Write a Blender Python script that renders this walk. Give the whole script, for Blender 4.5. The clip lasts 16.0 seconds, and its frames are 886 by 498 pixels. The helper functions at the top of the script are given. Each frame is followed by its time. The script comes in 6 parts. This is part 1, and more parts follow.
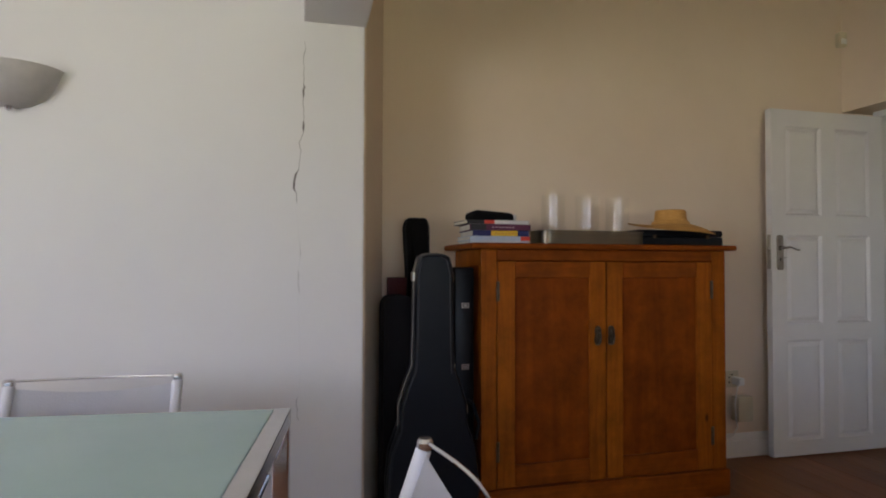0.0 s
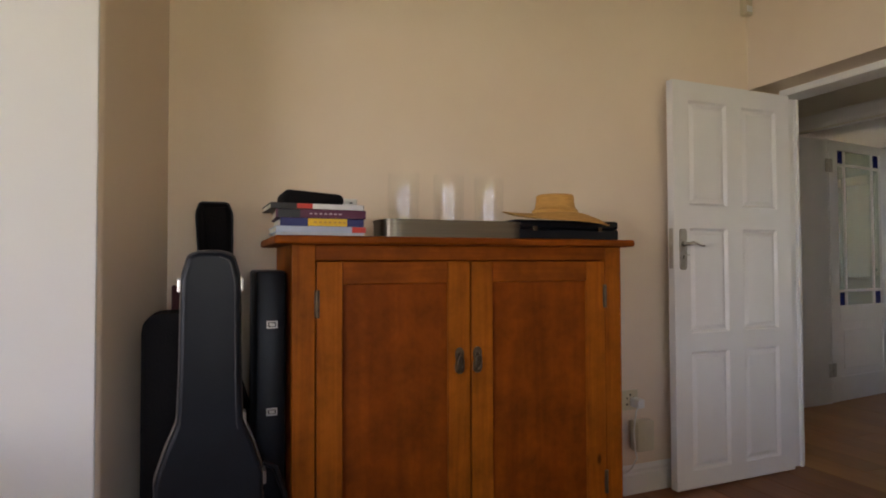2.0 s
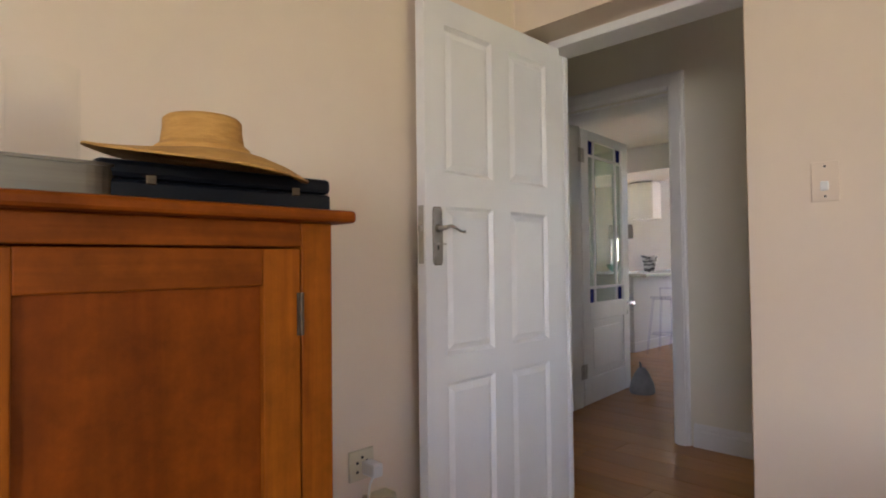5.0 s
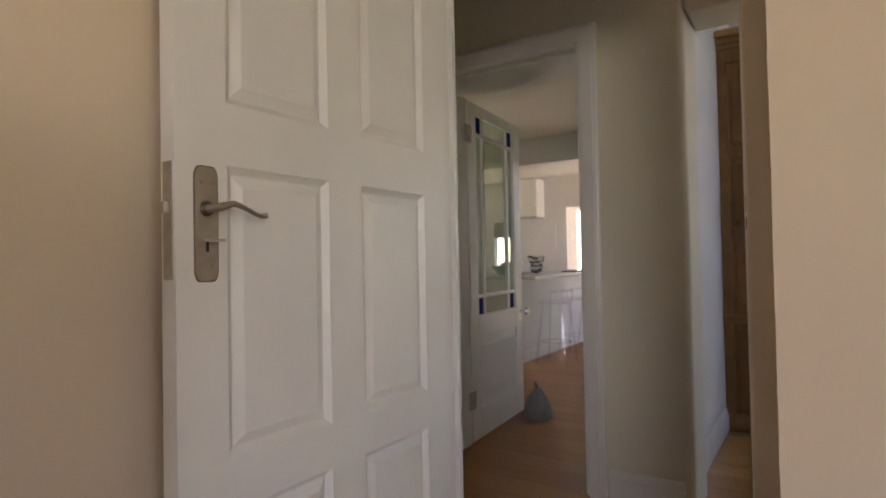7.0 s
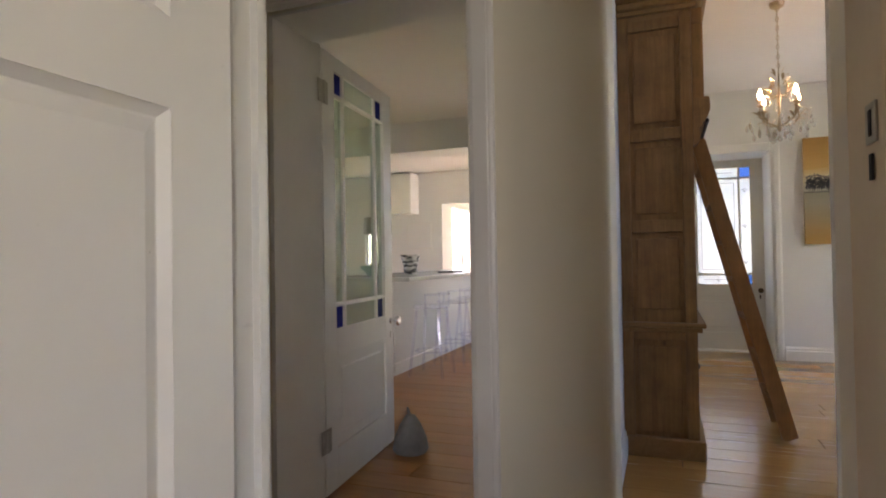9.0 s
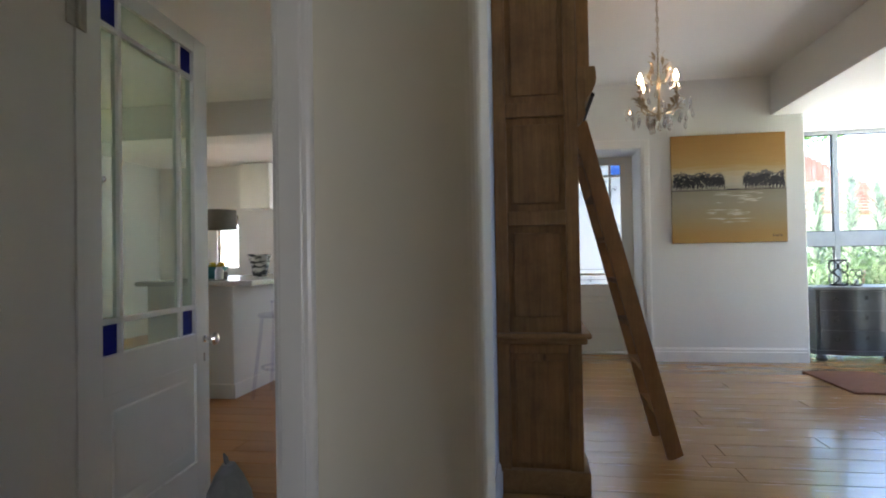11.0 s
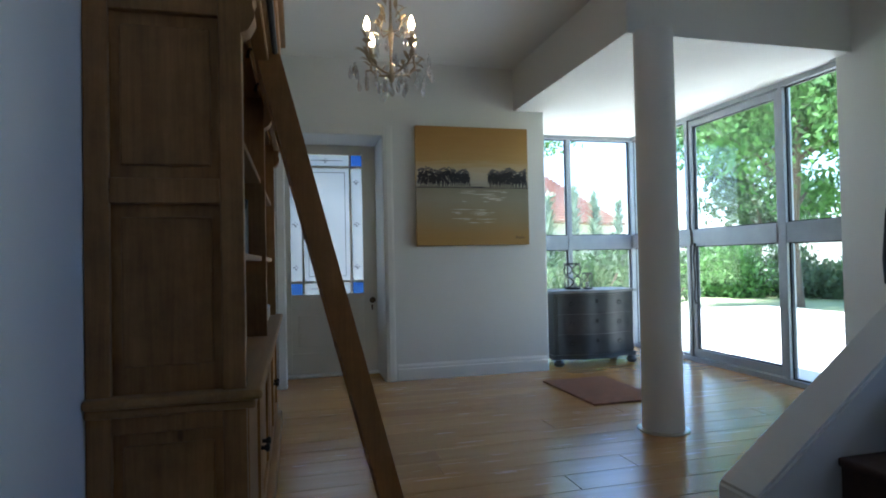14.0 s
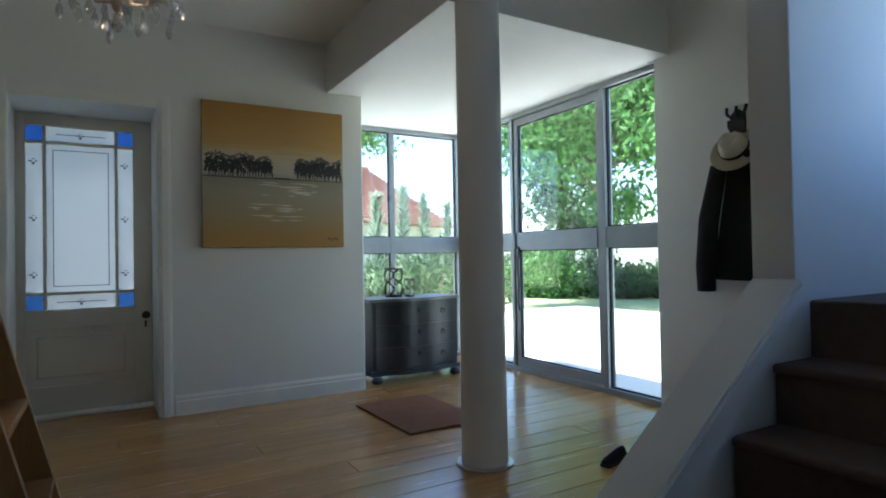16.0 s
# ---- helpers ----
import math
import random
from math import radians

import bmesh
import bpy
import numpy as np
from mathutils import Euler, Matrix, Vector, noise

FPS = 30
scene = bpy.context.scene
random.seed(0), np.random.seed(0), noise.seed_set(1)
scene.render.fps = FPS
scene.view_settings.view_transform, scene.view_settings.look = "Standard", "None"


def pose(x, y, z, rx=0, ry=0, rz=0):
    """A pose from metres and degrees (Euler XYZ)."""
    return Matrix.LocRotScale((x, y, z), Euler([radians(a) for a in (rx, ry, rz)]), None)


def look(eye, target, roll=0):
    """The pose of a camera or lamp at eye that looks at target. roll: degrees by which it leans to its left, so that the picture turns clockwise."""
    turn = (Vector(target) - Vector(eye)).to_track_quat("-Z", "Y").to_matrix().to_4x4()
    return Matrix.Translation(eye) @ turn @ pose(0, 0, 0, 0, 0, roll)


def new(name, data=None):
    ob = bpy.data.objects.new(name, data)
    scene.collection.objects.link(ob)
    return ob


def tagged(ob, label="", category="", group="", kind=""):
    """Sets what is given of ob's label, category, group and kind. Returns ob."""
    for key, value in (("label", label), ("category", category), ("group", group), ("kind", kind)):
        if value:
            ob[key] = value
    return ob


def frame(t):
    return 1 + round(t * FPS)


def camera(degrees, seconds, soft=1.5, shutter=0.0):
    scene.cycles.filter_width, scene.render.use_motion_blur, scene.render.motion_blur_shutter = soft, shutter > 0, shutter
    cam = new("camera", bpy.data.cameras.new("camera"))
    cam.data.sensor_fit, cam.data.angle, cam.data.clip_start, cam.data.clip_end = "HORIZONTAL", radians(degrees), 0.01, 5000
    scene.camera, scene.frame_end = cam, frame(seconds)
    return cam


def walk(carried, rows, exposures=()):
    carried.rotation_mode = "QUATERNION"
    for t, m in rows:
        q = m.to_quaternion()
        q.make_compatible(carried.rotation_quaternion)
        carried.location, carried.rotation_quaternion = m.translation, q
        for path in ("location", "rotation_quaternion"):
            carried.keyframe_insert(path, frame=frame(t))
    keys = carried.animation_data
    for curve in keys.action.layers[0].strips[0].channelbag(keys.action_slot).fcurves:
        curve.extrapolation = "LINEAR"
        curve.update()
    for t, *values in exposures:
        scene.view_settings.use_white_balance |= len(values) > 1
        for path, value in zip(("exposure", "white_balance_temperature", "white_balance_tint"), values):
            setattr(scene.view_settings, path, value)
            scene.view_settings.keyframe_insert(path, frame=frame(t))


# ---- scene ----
cam = camera(75.0, 16.0, soft=1.9)
PATH = [
    (0, (0.568, 0.606, 1.156), (1.041, 2.549, 1.207), 0.2),
    (0.5, (0.734, 0.748, 1.154), (1.285, 2.669, 1.214), 0.0),
    (1, (0.891, 0.873, 1.169), (1.496, 2.779, 1.223), -0.1),
    (1.5, (1.009, 1.045, 1.16), (1.666, 2.933, 1.218), -0.1),
    (2, (1.115, 1.226, 1.16), (1.865, 3.08, 1.211), -0.2),
    (2.5, (1.25, 1.382, 1.148), (2.094, 3.194, 1.201), -0.3),
    (3, (1.371, 1.509, 1.136), (2.313, 3.273, 1.185), -0.4),
    (3.5, (1.454, 1.666, 1.142), (2.537, 3.346, 1.189), -0.4),
    (4, (1.541, 1.815, 1.139), (2.787, 3.379, 1.188), -0.7),
    (4.5, (1.712, 1.939, 1.137), (3.063, 3.414, 1.183), -0.6),
    (4.7, (1.795, 1.974, 1.135), (3.171, 3.425, 1.181), -0.6),
    (7, (2.729, 2.577, 1.156), (4.398, 3.678, 1.197), -1.1),
    (7.5, (2.93, 2.691, 1.155), (4.645, 3.72, 1.195), -1.1),
    (8, (3.093, 2.786, 1.155), (4.859, 3.723, 1.194), -1.0),
    (8.5, (3.273, 2.856, 1.147), (5.092, 3.686, 1.182), -1.0),
    (9, (3.471, 2.912, 1.141), (5.338, 3.628, 1.176), -0.9),
    (9.2, (3.547, 2.931, 1.135), (5.431, 3.602, 1.17), -0.9),
    (11.5, (4.343, 2.966, 1.121), (6.335, 3.136, 1.154), -0.9),
    (12, (4.508, 2.903, 1.109), (6.507, 2.892, 1.144), -0.9),
    (12.5, (4.7, 2.832, 1.123), (6.689, 2.627, 1.151), -1.2),
    (13, (4.887, 2.737, 1.137), (6.861, 2.416, 1.161), -1.2),
    (13.5, (5.096, 2.669, 1.103), (7.057, 2.278, 1.138), -1.0),
    (14, (5.287, 2.607, 1.108), (7.225, 2.115, 1.144), -1.2),
    (14.5, (5.438, 2.488, 1.127), (7.341, 1.873, 1.155), -1.1),
    (15, (5.61, 2.345, 1.111), (7.481, 1.639, 1.144), -1.1),
    (15.5, (5.737, 2.256, 1.133), (7.562, 1.438, 1.154), -1.0),
    (16, (5.876, 2.167, 1.133), (7.6, 1.153, 1.162), -1.0),
]
EXPOSURES = [(0, 2.45, 6250, 24), (1.5, 2.7, 6550, 25), (2.5, 3.08, 6700, 27), (3.2, 3.25, 6600, 27), (4.5, 3.4, 6250, 27), (7, 3.05, 7000, 26), (8, 3.15, 7000, 26), (9, 3.35, 6950, 24), (11.5, 2.95, 5850, 16), (13, 2.55, 5500, 12), (14, 2.25, 5400, 10), (14.5, 2.18, 5400, 9), (16, 1.9, 5550, 8)]
walk(cam, [(t, look(eye, target, roll)) for t, eye, target, roll in PATH], EXPOSURES)

# ---- world, sun, light through the openings ----
SUN_ELEVATION, SUN_TURN = radians(76), radians(20)   # sun high behind the house
world = bpy.data.worlds.new("world")
scene.world = world
world.use_nodes = True
wn = world.node_tree
sky = wn.nodes.new("ShaderNodeTexSky")
sky.sky_type, sky.sun_disc, sky.sun_elevation, sky.sun_rotation = "NISHITA", False, SUN_ELEVATION, SUN_TURN
wn.links.new(sky.outputs[0], wn.nodes["Background"].inputs[0])
wn.nodes["Background"].inputs[1].default_value = 0.15
sun = new("sun", bpy.data.lights.new("sun", "SUN"))
sun.data.energy, sun.data.angle, sun.data.color = 5.0, radians(0.5), (1.0, 0.95, 0.88)
sun.matrix_world = look((0, 0, 0), (-math.sin(SUN_TURN) * math.cos(SUN_ELEVATION), -math.cos(SUN_TURN) * math.cos(SUN_ELEVATION), -math.sin(SUN_ELEVATION)))


def window_light(name, centre, target, width, height, watts, colour):
    """An area lamp in a window's opening, for the light of the sky."""
    lamp = new(name, bpy.data.lights.new(name, "AREA"))
    lamp.data.shape, lamp.data.size, lamp.data.size_y = "RECTANGLE", width, height
    lamp.data.energy, lamp.data.color = watts, colour
    lamp.matrix_world = look(centre, target)


window_light("window_light_west", (-3.12, -0.35, 1.55), (0, 0.5, 2.2), 1.4, 1.6, 10.8, (0.93, 0.96, 1.0))
window_light("window_light_south", (1.2, -2.12, 1.6), (1.8, 0, 1.9), 2.0, 1.4, 0.8, (1.0, 0.95, 0.88))
window_light("window_light_stairs", (6.42, -1.34, 2.15), (6.35, 2, 1.6), 0.8, 1.15, 1.7, (0.27, 0.50, 1.0))
window_light("window_light_passage", (14.6, 6.86, 1.2), (14.4, 5, 1.2), 1.1, 1.9, 2.2, (1.0, 0.98, 0.95))
# added fill light for the passage; no window is known at this end
window_light("fill_light_passage_end", (4.89, 1.74, 1.98), (4.9, 4, 1.6), 0.28, 0.42, 0.14, (1.0, 0.95, 0.84))

# ---- helpers for building ----
def part(name, bm, material, parent=None, label="", smooth=False):
    """Link a bmesh as one mesh object under a thing or part."""
    bmesh.ops.recalc_face_normals(bm, faces=bm.faces)
    me = bpy.data.meshes.new(name)
    bm.to_mesh(me)
    bm.free()
    me.materials.append(material)
    if smooth:
        for p in me.polygons:
            p.use_smooth = True
        me.set_sharp_from_angle(angle=radians(40))
    ob = new(name, me)
    if parent is not None:
        ob.parent = parent
    if label:
        ob["label"] = label
    return ob


def thing(name, label, category, group="", at=(0, 0, 0, 0)):
    ob = new(name)
    ob.empty_display_size = 0.1
    ob.matrix_basis = pose(at[0], at[1], at[2], 0, 0, at[3])
    return tagged(ob, label, category, group)


def structure(name, bm, material, label="", category=""):
    return tagged(part(name, bm, material, None, label), label, category, "", "structure")


def box(x0, x1, y0, y1, z0, z1, bevel=0.0, bm=None, segments=2):
    bm2 = bmesh.new()
    m = Matrix.Translation(((x0 + x1) / 2, (y0 + y1) / 2, (z0 + z1) / 2)) @ Matrix.Diagonal((abs(x1 - x0), abs(y1 - y0), abs(z1 - z0), 1))
    bmesh.ops.create_cube(bm2, size=1, matrix=m)
    if bevel:
        bmesh.ops.bevel(bm2, geom=bm2.edges[:], offset=bevel, segments=segments, profile=0.5, affect="EDGES")
    return join(bm, bm2)


def join(bm, bm2):
    if bm is None:
        return bm2
    me = bpy.data.meshes.new("temp")
    bm2.to_mesh(me)
    bm2.free()
    bm.from_mesh(me)
    bpy.data.meshes.remove(me)
    return bm


def turned(bm, m):
    bmesh.ops.transform(bm, matrix=m, verts=bm.verts)
    return bm


def prism(points, z0, z1, bm=None):
    """A flat outline drawn up from z0 to z1."""
    bm = bm or bmesh.new()
    low = [bm.verts.new((x, y, z0)) for x, y in points]
    high = [bm.verts.new((x, y, z1)) for x, y in points]
    bm.faces.new(low[::-1])
    bm.faces.new(high)
    n = len(points)
    for i in range(n):
        bm.faces.new((low[i], low[(i + 1) % n], high[(i + 1) % n], high[i]))
    return bm


def rounded(points, radii, steps=6):
    """The outline with its corners rounded."""
    out, n = [], len(points)
    for i, (p, r) in enumerate(zip(points, radii)):
        p, a, b = Vector(p), Vector(points[i - 1]), Vector(points[(i + 1) % n])
        if not r:
            out.append(tuple(p))
            continue
        u, v = (a - p).normalized() * r, (b - p).normalized() * r
        for k in range(steps + 1):
            t = k / steps
            out.append(tuple((p + u) * (1 - t) ** 2 + p * 2 * t * (1 - t) + (p + v) * t ** 2))
    return out


def tube(points, radius, bm=None, sides=8, closed=False, radii=None):
    """A round bar along points."""
    bm = bm or bmesh.new()
    pts = [Vector(p) for p in points]
    n, rings, side = len(pts), [], None
    for i, p in enumerate(pts):
        a = pts[i - 1] if (i or closed) else p
        b = pts[(i + 1) % n] if (i < n - 1 or closed) else p
        d = (b - a).normalized()
        if side is None:
            side = d.orthogonal().normalized()
        side = (side - d * side.dot(d))
        side = side.normalized() if side.length > 1e-5 else d.orthogonal().normalized()
        other = d.cross(side)
        r = radii[i] if radii else radius
        rings.append([bm.verts.new(p + (side * math.cos(q) + other * math.sin(q)) * r) for q in (2 * math.pi * k / sides for k in range(sides))])
    for i in range(n if closed else n - 1):
        a, b = rings[i], rings[(i + 1) % n]
        for k in range(sides):
            bm.faces.new((a[k], a[(k + 1) % sides], b[(k + 1) % sides], b[k]))
    if not closed:
        bm.faces.new(rings[0][::-1])
        bm.faces.new(rings[-1])
    return bm


def lathe(profile, bm=None, sides=24, centre=(0, 0, 0), close=True):
    """A round shape from (radius, height) pairs."""
    bm = bm or bmesh.new()
    cx, cy, cz = centre
    rings = []
    for r, z in profile:
        if r < 1e-4:
            rings.append([bm.verts.new((cx, cy, cz + z))])
        else:
            rings.append([bm.verts.new((cx + r * math.cos(2 * math.pi * k / sides), cy + r * math.sin(2 * math.pi * k / sides), cz + z)) for k in range(sides)])
    for a, b in zip(rings, rings[1:]):
        for k in range(sides):
            j = (k + 1) % sides
            if len(a) == 1 and len(b) == 1:
                continue
            if len(a) == 1:
                bm.faces.new((a[0], b[j], b[k]))
            elif len(b) == 1:
                bm.faces.new((a[k], a[j], b[0]))
            else:
                bm.faces.new((a[k], a[j], b[j], b[k]))
    if close:
        for ring in (rings[0], rings[-1]):
            if len(ring) > 2:
                bm.faces.new(ring)
    return bm


def frame_of(x0, x1, z0, z1, w, y0, y1, bm=None, bevel=0.0):
    """A flat rectangular frame, w wide, in the x-z plane."""
    bm = box(x0, x1, y0, y1, z0, z0 + w, bevel, bm=bm)
    box(x0, x1, y0, y1, z1 - w, z1, bevel, bm=bm)
    box(x0, x0 + w, y0, y1, z0 + w, z1 - w, bevel, bm=bm)
    box(x1 - w, x1, y0, y1, z0 + w, z1 - w, bevel, bm=bm)
    return bm


# ---- materials ----
def node(tree, kind, **values):
    n = tree.nodes.new(kind)
    for key, value in values.items():
        n.inputs[key].default_value = value
    return n


def surface(name, colour, other=None, scale=6.0, stretch=(1, 1, 1), rough=0.6, rough_var=0.1, metal=0.0, bump=0.1, fine=60.0, spread=1.0, coat=0.0, random_tone=0.0, spec=0.5):
    """A plain surface: two tones at a broad scale, fine grain in the relief and gloss."""
    m = bpy.data.materials.new(name)
    m.use_nodes = True
    t = m.node_tree
    b = t.nodes["Principled BSDF"]
    co = t.nodes.new("ShaderNodeTexCoord")
    mp = t.nodes.new("ShaderNodeMapping")
    mp.inputs["Scale"].default_value = stretch
    t.links.new(co.outputs["Object"], mp.inputs["Vector"])
    broad = node(t, "ShaderNodeTexNoise", Scale=scale, Detail=6.0, Roughness=0.6)
    grain = node(t, "ShaderNodeTexNoise", Scale=fine, Detail=4.0)
    for q in (broad, grain):
        t.links.new(mp.outputs[0], q.inputs["Vector"])
    ramp = t.nodes.new("ShaderNodeMapRange")
    ramp.inputs[1].default_value, ramp.inputs[2].default_value = 0.5 - 0.22 * spread, 0.5 + 0.22 * spread
    t.links.new(broad.outputs[0], ramp.inputs[0])
    mix = t.nodes.new("ShaderNodeMix")
    mix.data_type = "RGBA"
    other = other or tuple(c * 0.93 for c in colour)
    mix.inputs[6].default_value, mix.inputs[7].default_value = (*colour, 1), (*other, 1)
    t.links.new(ramp.outputs[0], mix.inputs[0])
    out = mix.outputs[2]
    if random_tone:
        info = t.nodes.new("ShaderNodeObjectInfo")
        span = t.nodes.new("ShaderNodeMapRange")
        span.inputs[3].default_value, span.inputs[4].default_value = 1 - random_tone, 1 + random_tone
        t.links.new(info.outputs["Random"], span.inputs[0])
        hsv = t.nodes.new("ShaderNodeHueSaturation")
        t.links.new(span.outputs[0], hsv.inputs["Value"])
        t.links.new(out, hsv.inputs["Color"])
        out = hsv.outputs[0]
    t.links.new(out, b.inputs["Base Color"])
    rr = t.nodes.new("ShaderNodeMapRange")
    rr.inputs[3].default_value, rr.inputs[4].default_value = max(0.02, rough - rough_var), min(1, rough + rough_var)
    t.links.new(grain.outputs[0], rr.inputs[0])
    t.links.new(rr.outputs[0], b.inputs["Roughness"])
    b.inputs["Metallic"].default_value = metal
    b.inputs["Specular IOR Level"].default_value = spec
    b.inputs["Coat Weight"].default_value = coat
    b.inputs["Coat Roughness"].default_value = 0.15
    if bump:
        bp = node(t, "ShaderNodeBump", Strength=bump, Distance=0.004)
        t.links.new(grain.outputs[0], bp.inputs["Height"])
        t.links.new(bp.outputs[0], b.inputs["Normal"])
    return m


def wood(name, light, dark, axis="z", rough=0.45, ring=9.0, knots=True, coat=0.0, random_tone=0.0, bump=0.15, grain=0.4, blotch=0.0):
    """Sawn wood with grain along an axis, and dark knots."""
    m = surface(name, light, dark, 1.0, rough=rough, bump=0)
    t = m.node_tree
    b = t.nodes["Principled BSDF"]
    mp = [n for n in t.nodes if n.type == "MAPPING"][0]
    s = [ring, ring, ring]
    s["xyz".index(axis)] = ring * 0.055
    mp.inputs["Scale"].default_value = s
    co = [n for n in t.nodes if n.type == "TEX_COORD"][0]
    info = t.nodes.new("ShaderNodeObjectInfo")
    shift = node(t, "ShaderNodeVectorMath")
    shift.operation = "ADD"
    wide = node(t, "ShaderNodeMath")
    wide.operation = "MULTIPLY"
    wide.inputs[1].default_value = 37.0
    t.links.new(info.outputs["Random"], wide.inputs[0])
    t.links.new(co.outputs["Object"], shift.inputs[0])
    t.links.new(wide.outputs[0], shift.inputs[1])
    t.links.new(shift.outputs[0], mp.inputs["Vector"])
    noises = [n for n in t.nodes if n.type == "TEX_NOISE"]
    noises[0].inputs["Scale"].default_value, noises[0].inputs["Distortion"].default_value = 2.2, 1.6
    noises[1].inputs["Scale"].default_value = 14.0
    mix = [n for n in t.nodes if n.type == "MIX"][0]
    fine = t.nodes.new("ShaderNodeMix")
    fine.data_type, fine.blend_type = "RGBA", "MULTIPLY"
    fine.inputs[0].default_value = grain
    tone = t.nodes.new("ShaderNodeMapRange")
    tone.inputs[3].default_value, tone.inputs[4].default_value = 0.45, 1.35
    t.links.new(noises[1].outputs[0], tone.inputs[0])
    t.links.new(mix.outputs[2], fine.inputs[6])
    t.links.new(tone.outputs[0], fine.inputs[7])
    out = fine.outputs[2]
    if blotch:
        cloud = node(t, "ShaderNodeTexNoise", Scale=6.5, Detail=7.0, Roughness=0.68)
        t.links.new(shift.outputs[0], cloud.inputs["Vector"])
        level = t.nodes.new("ShaderNodeMapRange")
        level.inputs[1].default_value, level.inputs[2].default_value = 0.34, 0.66
        level.inputs[3].default_value, level.inputs[4].default_value = 1 - blotch, 1 + blotch * 0.7
        t.links.new(cloud.outputs[0], level.inputs[0])
        worn = t.nodes.new("ShaderNodeMix")
        worn.data_type, worn.blend_type = "RGBA", "MULTIPLY"
        worn.inputs[0].default_value = 1.0
        t.links.new(out, worn.inputs[6])
        t.links.new(level.outputs[0], worn.inputs[7])
        out = worn.outputs[2]
    if knots:
        vor = node(t, "ShaderNodeTexVoronoi", Scale=2.6)
        mp2 = t.nodes.new("ShaderNodeMapping")
        k = [1.6, 1.6, 1.6]
        k["xyz".index(axis)] = 0.8
        mp2.inputs["Scale"].default_value = k
        t.links.new(shift.outputs[0], mp2.inputs["Vector"])
        t.links.new(mp2.outputs[0], vor.inputs["Vector"])
        spot = t.nodes.new("ShaderNodeMapRange")
        spot.inputs[1].default_value, spot.inputs[2].default_value = 0.028, 0.06
        spot.inputs[3].default_value, spot.inputs[4].default_value = 0.3, 1.0
        t.links.new(vor.outputs["Distance"], spot.inputs[0])
        kn = t.nodes.new("ShaderNodeMix")
        kn.data_type, kn.blend_type = "RGBA", "MULTIPLY"
        kn.inputs[0].default_value = 1.0
        t.links.new(out, kn.inputs[6])
        t.links.new(spot.outputs[0], kn.inputs[7])
        out = kn.outputs[2]
    if random_tone:
        span = t.nodes.new("ShaderNodeMapRange")
        span.inputs[3].default_value, span.inputs[4].default_value = 1 - random_tone, 1 + random_tone
        t.links.new(info.outputs["Random"], span.inputs[0])
        hsv = t.nodes.new("ShaderNodeHueSaturation")
        t.links.new(span.outputs[0], hsv.inputs["Value"])
        t.links.new(out, hsv.inputs["Color"])
        out = hsv.outputs[0]
    t.links.new(out, b.inputs["Base Color"])
    bp = node(t, "ShaderNodeBump", Strength=bump, Distance=0.002)
    t.links.new(noises[1].outputs[0], bp.inputs["Height"])
    t.links.new(bp.outputs[0], b.inputs["Normal"])
    b.inputs["Coat Weight"].default_value = coat
    b.inputs["Coat Roughness"].default_value = 0.12
    return m


def clear(name, tint=(1, 1, 1), gloss=1.0, milk=0.0, milk_colour=(0.9, 0.93, 0.95)):
    """Thin window glass: lets light through, mirrors a little; milk makes it frosted."""
    m = bpy.data.materials.new(name)
    m.use_nodes = True
    t = m.node_tree
    t.nodes.remove(t.nodes["Principled BSDF"])
    out = [n for n in t.nodes if n.type == "OUTPUT_MATERIAL"][0]
    a = node(t, "ShaderNodeBsdfTransparent", Color=(*tint, 1))
    g = node(t, "ShaderNodeBsdfGlossy", Roughness=0.01)
    f = node(t, "ShaderNodeLayerWeight", Blend=0.5)
    p5 = t.nodes.new("ShaderNodeMath")
    p5.operation = "POWER"
    p5.inputs[1].default_value = 5.0
    t.links.new(f.outputs["Facing"], p5.inputs[0])
    s = t.nodes.new("ShaderNodeMapRange")
    s.inputs[3].default_value, s.inputs[4].default_value = 0.035 * gloss, min(1.0, 0.6 * gloss)
    t.links.new(p5.outputs[0], s.inputs[0])
    base = a.outputs[0]
    if milk:
        tr = node(t, "ShaderNodeBsdfTranslucent", Color=(*milk_colour, 1))
        mm = t.nodes.new("ShaderNodeMixShader")
        mm.inputs[0].default_value = milk
        t.links.new(a.outputs[0], mm.inputs[1])
        t.links.new(tr.outputs[0], mm.inputs[2])
        base = mm.outputs[0]
    mx = t.nodes.new("ShaderNodeMixShader")
    t.links.new(s.outputs[0], mx.inputs[0])
    t.links.new(base, mx.inputs[1])
    t.links.new(g.outputs[0], mx.inputs[2])
    t.links.new(mx.outputs[0], out.inputs[0])
    return m


def glowing(name, colour, strength):
    m = surface(name, colour, rough=0.3, bump=0)
    b = m.node_tree.nodes["Principled BSDF"]
    b.inputs["Emission Color"].default_value = (*colour, 1)
    b.inputs["Emission Strength"].default_value = strength
    return m


plaster_cream = surface("cream plaster", (0.78, 0.645, 0.50), (0.73, 0.595, 0.45), 1.3, rough=0.75, bump=0.12, fine=35)
plaster_white = surface("white plaster", (0.74, 0.73, 0.71), (0.70, 0.69, 0.67), 1.1, rough=0.7, bump=0.15, fine=30)
plaster_passage = surface("pale green plaster", (0.75, 0.71, 0.59), (0.71, 0.67, 0.55), 1.2, rough=0.7, bump=0.12, fine=30)
plaster_hall = surface("hall white plaster", (0.76, 0.755, 0.735), (0.72, 0.715, 0.695), 1.2, rough=0.6, bump=0.15, fine=30)
ceiling_paint = surface("ceiling paint", (0.78, 0.77, 0.75), (0.75, 0.74, 0.72), 0.9, rough=0.85, bump=0.08, fine=30)
